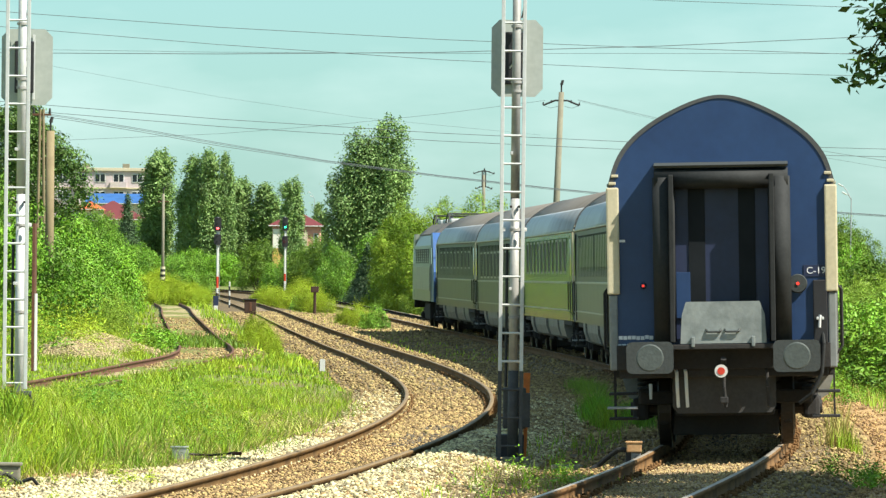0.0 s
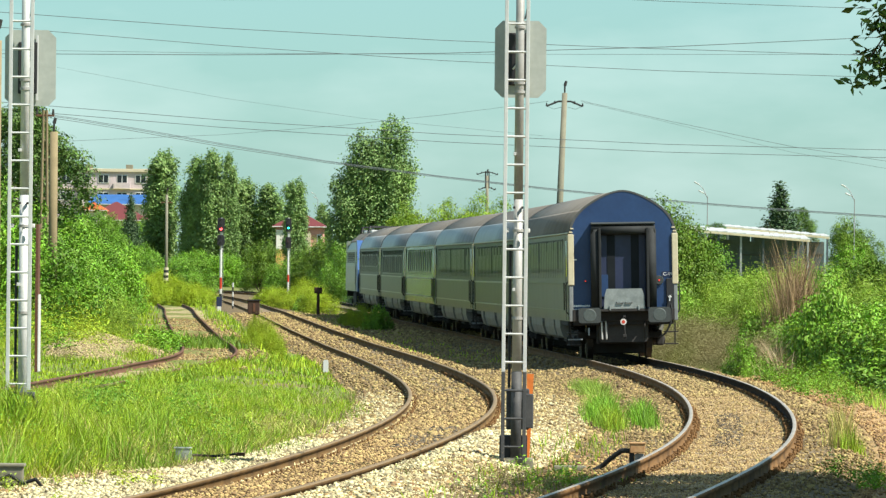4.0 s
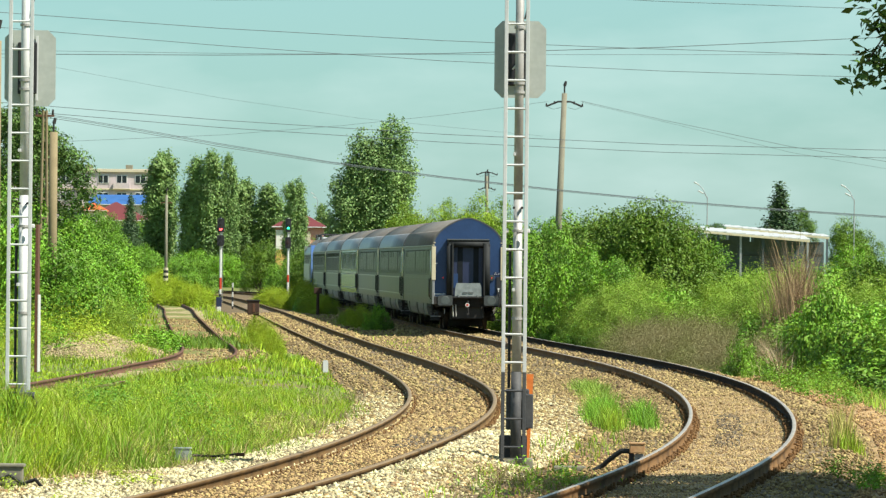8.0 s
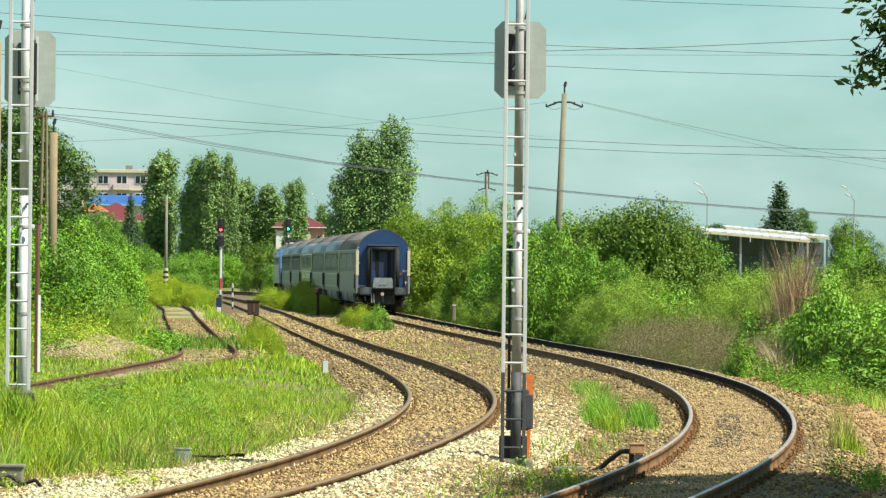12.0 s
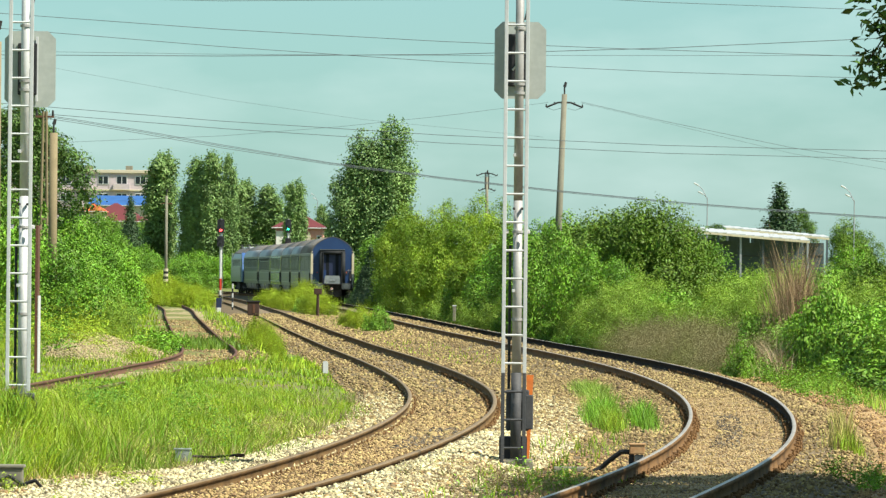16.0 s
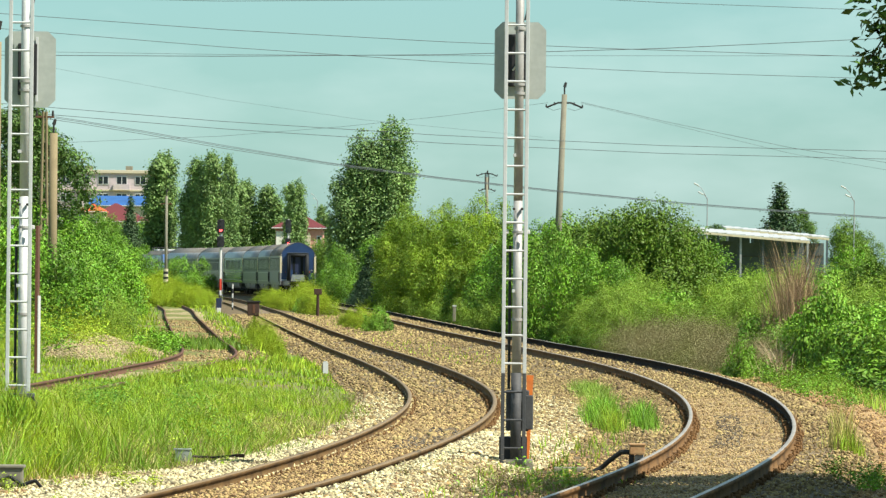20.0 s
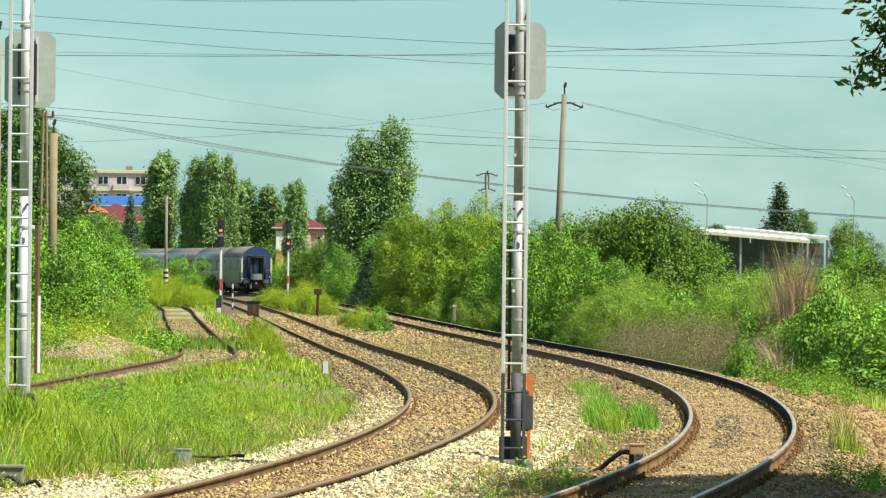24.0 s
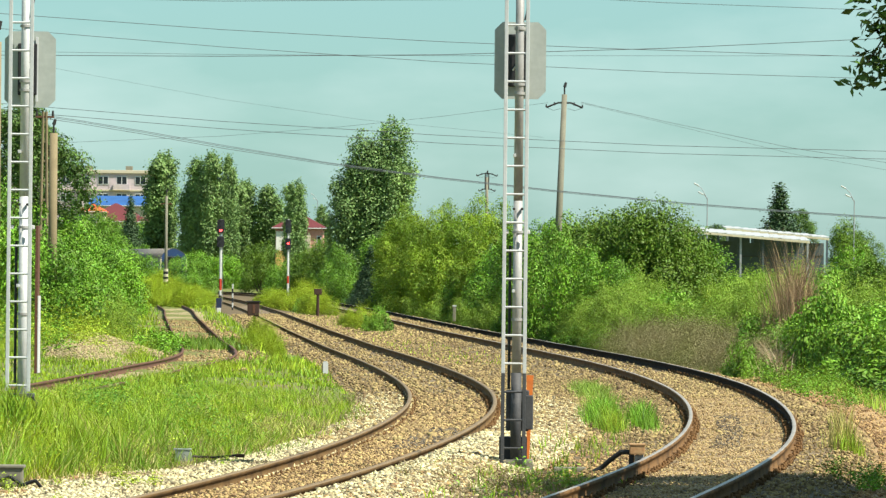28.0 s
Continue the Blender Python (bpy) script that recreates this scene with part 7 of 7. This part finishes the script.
def apartment_block(x, y):
    t = thing("apartment_block", (x, y, -0.3), "cream apartment block with pink balconies and a flat roof", "apartment building")
    w, d, storeys = 26, 14, 6
    hh = storeys * 3.0 + 1.0
    part("wall", box(w, d, hh, (0, 0, hh / 2), 0.03), M_lilac, t)
    part("parapet", box(w + 0.8, d + 0.8, 0.55, (0, 0, hh + 0.25), 0.05), M_creamwall, t, "pale overhanging roof edge")
    for s in range(storeys):
        z = 1.0 + 3.0 * s
        part("floor_band", box(w, 0.3, 0.25, (0, -d / 2 - 0.1, z), 0.02), M_cream, t)
        for k in range(8):
            xx = -w / 2 + 1.7 + k * 3.23
            f = part("window", box(1.9, 0.14, 1.5, (xx, -d / 2 - 0.03, z + 1.75), 0.02), M_white, t)
            for q in (-0.45, 0.45):
                part("pane", box(0.76, 0.05, 1.25, (xx + q, -d / 2 - 0.10, z + 1.75), 0.005), M_glass, f)
            if k % 2 == 0:
                b = part("balcony", box(2.9, 1.1, 0.95, (xx, -d / 2 - 0.58, z + 0.6), 0.02), M_lilac, t, "pink balcony front")
                part("balcony_slab", box(3.0, 1.2, 0.14, (xx, -d / 2 - 0.6, z + 0.08), 0.01), M_creamwall, b)
            else:
                part("wall_panel", box(1.2, 0.06, 2.6, (xx + 1.6, -d / 2 - 0.02, z + 1.4), 0.005), M_lilac, t)
    for xx in (-8, 2, 9):
        part("roof_vent", box(1.2, 1.2, 0.9, (xx, 0, hh + 0.9), 0.04), M_concrete, t)
    return t


apartment_block(-63.9, 1105)
for x, y, s, h in ((-49.6, 905, 1.5, 1.85), (-47.4, 900, 1.4, 1.7), (-44.6, 910, 1.4, 1.65), (-42.2, 900, 1.3, 1.5)):
    put("tall0", x, y, s, 33 * x, h)

# ---- small line-side things ----
t = thing("track_sensor_box", (-3.22, 79.3, -0.28), "small grey cast box with a rod beside the rail", "equipment box")
part("case", prism([(-0.15, 0.0), (0.16, 0.0), (0.13, 0.15), (0.05, 0.19), (-0.15, 0.19)], 0.24, "y", -0.12), M_board, t, "grey cast case")
part("lid", box(0.32, 0.27, 0.025, (-0.02, 0, 0.195), 0.008), M_board, t)
part("rod", tube([(0.15, 0, 0.08), (0.55, 0.15, 0.06), (0.95, 0.3, 0.10)], 0.02, 8), M_under, t)
part("bracket", box(0.16, 0.12, 0.06, (1.0, 0.32, 0.09), 0.01), M_oldrust, t)
t.scale = (0.70, 0.70, 0.76)
t = thing("junction_box", (-4.72, 69.3, -0.30), "grey line-side junction box with a cable heap", "equipment box")
part("case", box(0.30, 0.26, 0.20, (0, 0, 0.13), 0.02), M_concrete, t)
part("lid", box(0.34, 0.30, 0.035, (0, 0, 0.245), 0.012), M_concrete, t)
part("foot", box(0.2, 0.2, 0.06, (0, 0, 0.02), 0.01), M_under, t)
part("cable", tube([(-0.12, -0.18, 0.08), (0.02, -0.22, 0.14), (0.16, -0.2, 0.05), (0.3, -0.22, 0.10), (0.38, -0.15, 0.0)], 0.02, 8), M_rubber, t)
t = thing("rail_contact_box", (2.33, 75.4, -0.20), "small tan and orange rail contact box with a thick cable", "equipment box")
part("case", box(0.18, 0.22, 0.11, (0.005, 0, 0.23), 0.012), M_tancase, t, "tan and orange case")
part("lid", box(0.20, 0.24, 0.02, (0.005, 0, 0.293), 0.006), M_tancase, t)
part("stand", box(0.06, 0.10, 0.27, (-0.06, 0, 0.04), 0.006), M_black, t)
part("lower_case", box(0.11, 0.12, 0.13, (0.03, 0, 0.10), 0.01), M_steel, t)
part("bolt", rod((0.03, -0.075, 0.10), (0.03, -0.06, 0.10), 0.022, 0.022, 8), M_under, t)
part("cable", tube([(-0.08, 0, 0.20), (-0.18, 0.05, 0.20), (-0.30, 0.1, 0.11), (-0.42, 0.15, 0.0), (-0.52, 0.15, -0.05)], 0.03, 8), M_rubber, t)
t = thing("concrete_lid", (1.55, 76.4, -0.27), "low grey concrete cable-duct lid", "concrete lid")
part("slab", box(0.4, 0.25, 0.07, (0, 0, 0.02), 0.02), M_concrete, t)
t = thing("marker_stone", (-2.79, 152, -0.34), "white painted marker stone beside the ballast", "marker")
part("stone", prism([(-0.085, 0), (0.085, 0), (0.085, 0.36), (0.05, 0.40), (-0.07, 0.40), (-0.085, 0.36)], 0.14, "y", 0), M_white, t)
part("dark_side", box(0.03, 0.1, 0.3, (-0.095, 0.07, 0.2), 0.004), M_concrete, t)
t.scale = (0.72, 0.72, 0.72)
t = thing("points_indicator", (-8.0, 268, -0.5), "rusty brown points indicator box on a post", "track equipment")
part("post", box(0.10, 0.10, 0.75, (0.05, 0, 0.35), 0.01), M_darkrust, t)
part("case", box(0.50, 0.22, 0.58, (0, 0, 0.98), 0.03), M_darkrust, t, "rusty brown case")
part("cap", box(0.58, 0.28, 0.06, (0, 0, 1.29), 0.01), M_under, t)
part("face", box(0.10, 0.02, 0.36, (0.02, -0.115, 0.98), 0.005), M_oldrust, t)
t = thing("switch_post", (-6.55, 333, -0.4), "rusty switch post with a small head", "track equipment")
part("post", rod((0, 0, 0), (0, 0, 1.3), 0.09, 0.08, 10), M_darkrust, t)
part("head", box(0.42, 0.2, 0.32, (0, 0, 1.42), 0.03), M_darkrust, t)
t = thing("striped_stake", (-12.6, 380, -0.4), "thin black and white banded stake", "marker")
for k in range(6):
    part("band", rod((0, 0, 0.28 * k), (0, 0, 0.28 * (k + 1)), 0.05, None, 10), (M_black, M_white)[k % 2], t)
t = thing("low_board", (-13.1, 371, -0.45), "small dark blue board on a white foot", "marker")
part("foot", box(0.22, 0.14, 0.34, (0, 0, 0.17), 0.02), M_white, t)
part("board", box(0.32, 0.08, 0.58, (0, 0, 0.62), 0.03), M_dkblue, t)
t = thing("distance_post", (0.55, 291, -0.1), "short white distance post in the bushes", "marker")
part("post", box(0.15, 0.12, 0.7, (0, 0, 0.3), 0.03), M_concrete, t)
part("cap", box(0.19, 0.15, 0.06, (0, 0, 0.67), 0.02), M_white, t)
t = thing("timber_offcut", (-3.6, 300, -0.16), "weathered orange-tinted plank end on the ballast", "plank")
part("plank", box(0.9, 0.2, 0.06, (0, 0, 0), 0.01, None, Matrix.Rotation(radians(14), 4, "Z")), M_orange, t)


# ---- what moves ----


def motions():
    run = lambda t: START + SPEED * t - 1.7 * max(0.0, 1 - t / 3.0) ** 2
    times = [0.5 * i for i in range(57)]
    for k, c in enumerate(coaches):
        walk(c, [(t, vehicle_pose(run(t) + 13.05 + 26.4 * k, 9.5)) for t in times])
    walk(loco, [(t, vehicle_pose(run(t) + 26.4 * 6 + 9.2, 5.0)) for t in times])

    # the signal behind the train drops from green to red: added discs slide across its lamps
    walk(green_cover, [(0, pose(0, 0, 6.50)), (18.1, pose(0, 0, 6.50)), (18.3, pose(0, 0, 6.08)), (28, pose(0, 0, 6.08))])
    walk(red_cover, [(0, pose(0, 0, 4.86)), (18.1, pose(0, 0, 4.86)), (18.3, pose(0, 0, 4.50)), (28, pose(0, 0, 4.50))])
    # wheels of the last coach turn as they roll
    for f in [o for o in coaches[0].children if o.name.startswith("bogie")]:
        for w in [o for o in f.children if o.name.startswith("wheelset")]:
            y = w.location.y
            walk(w, [(i / 30, pose(0, y, 0.46, -math.degrees((run(i / 30) - START) / 0.46))) for i in range(841)])


motions()
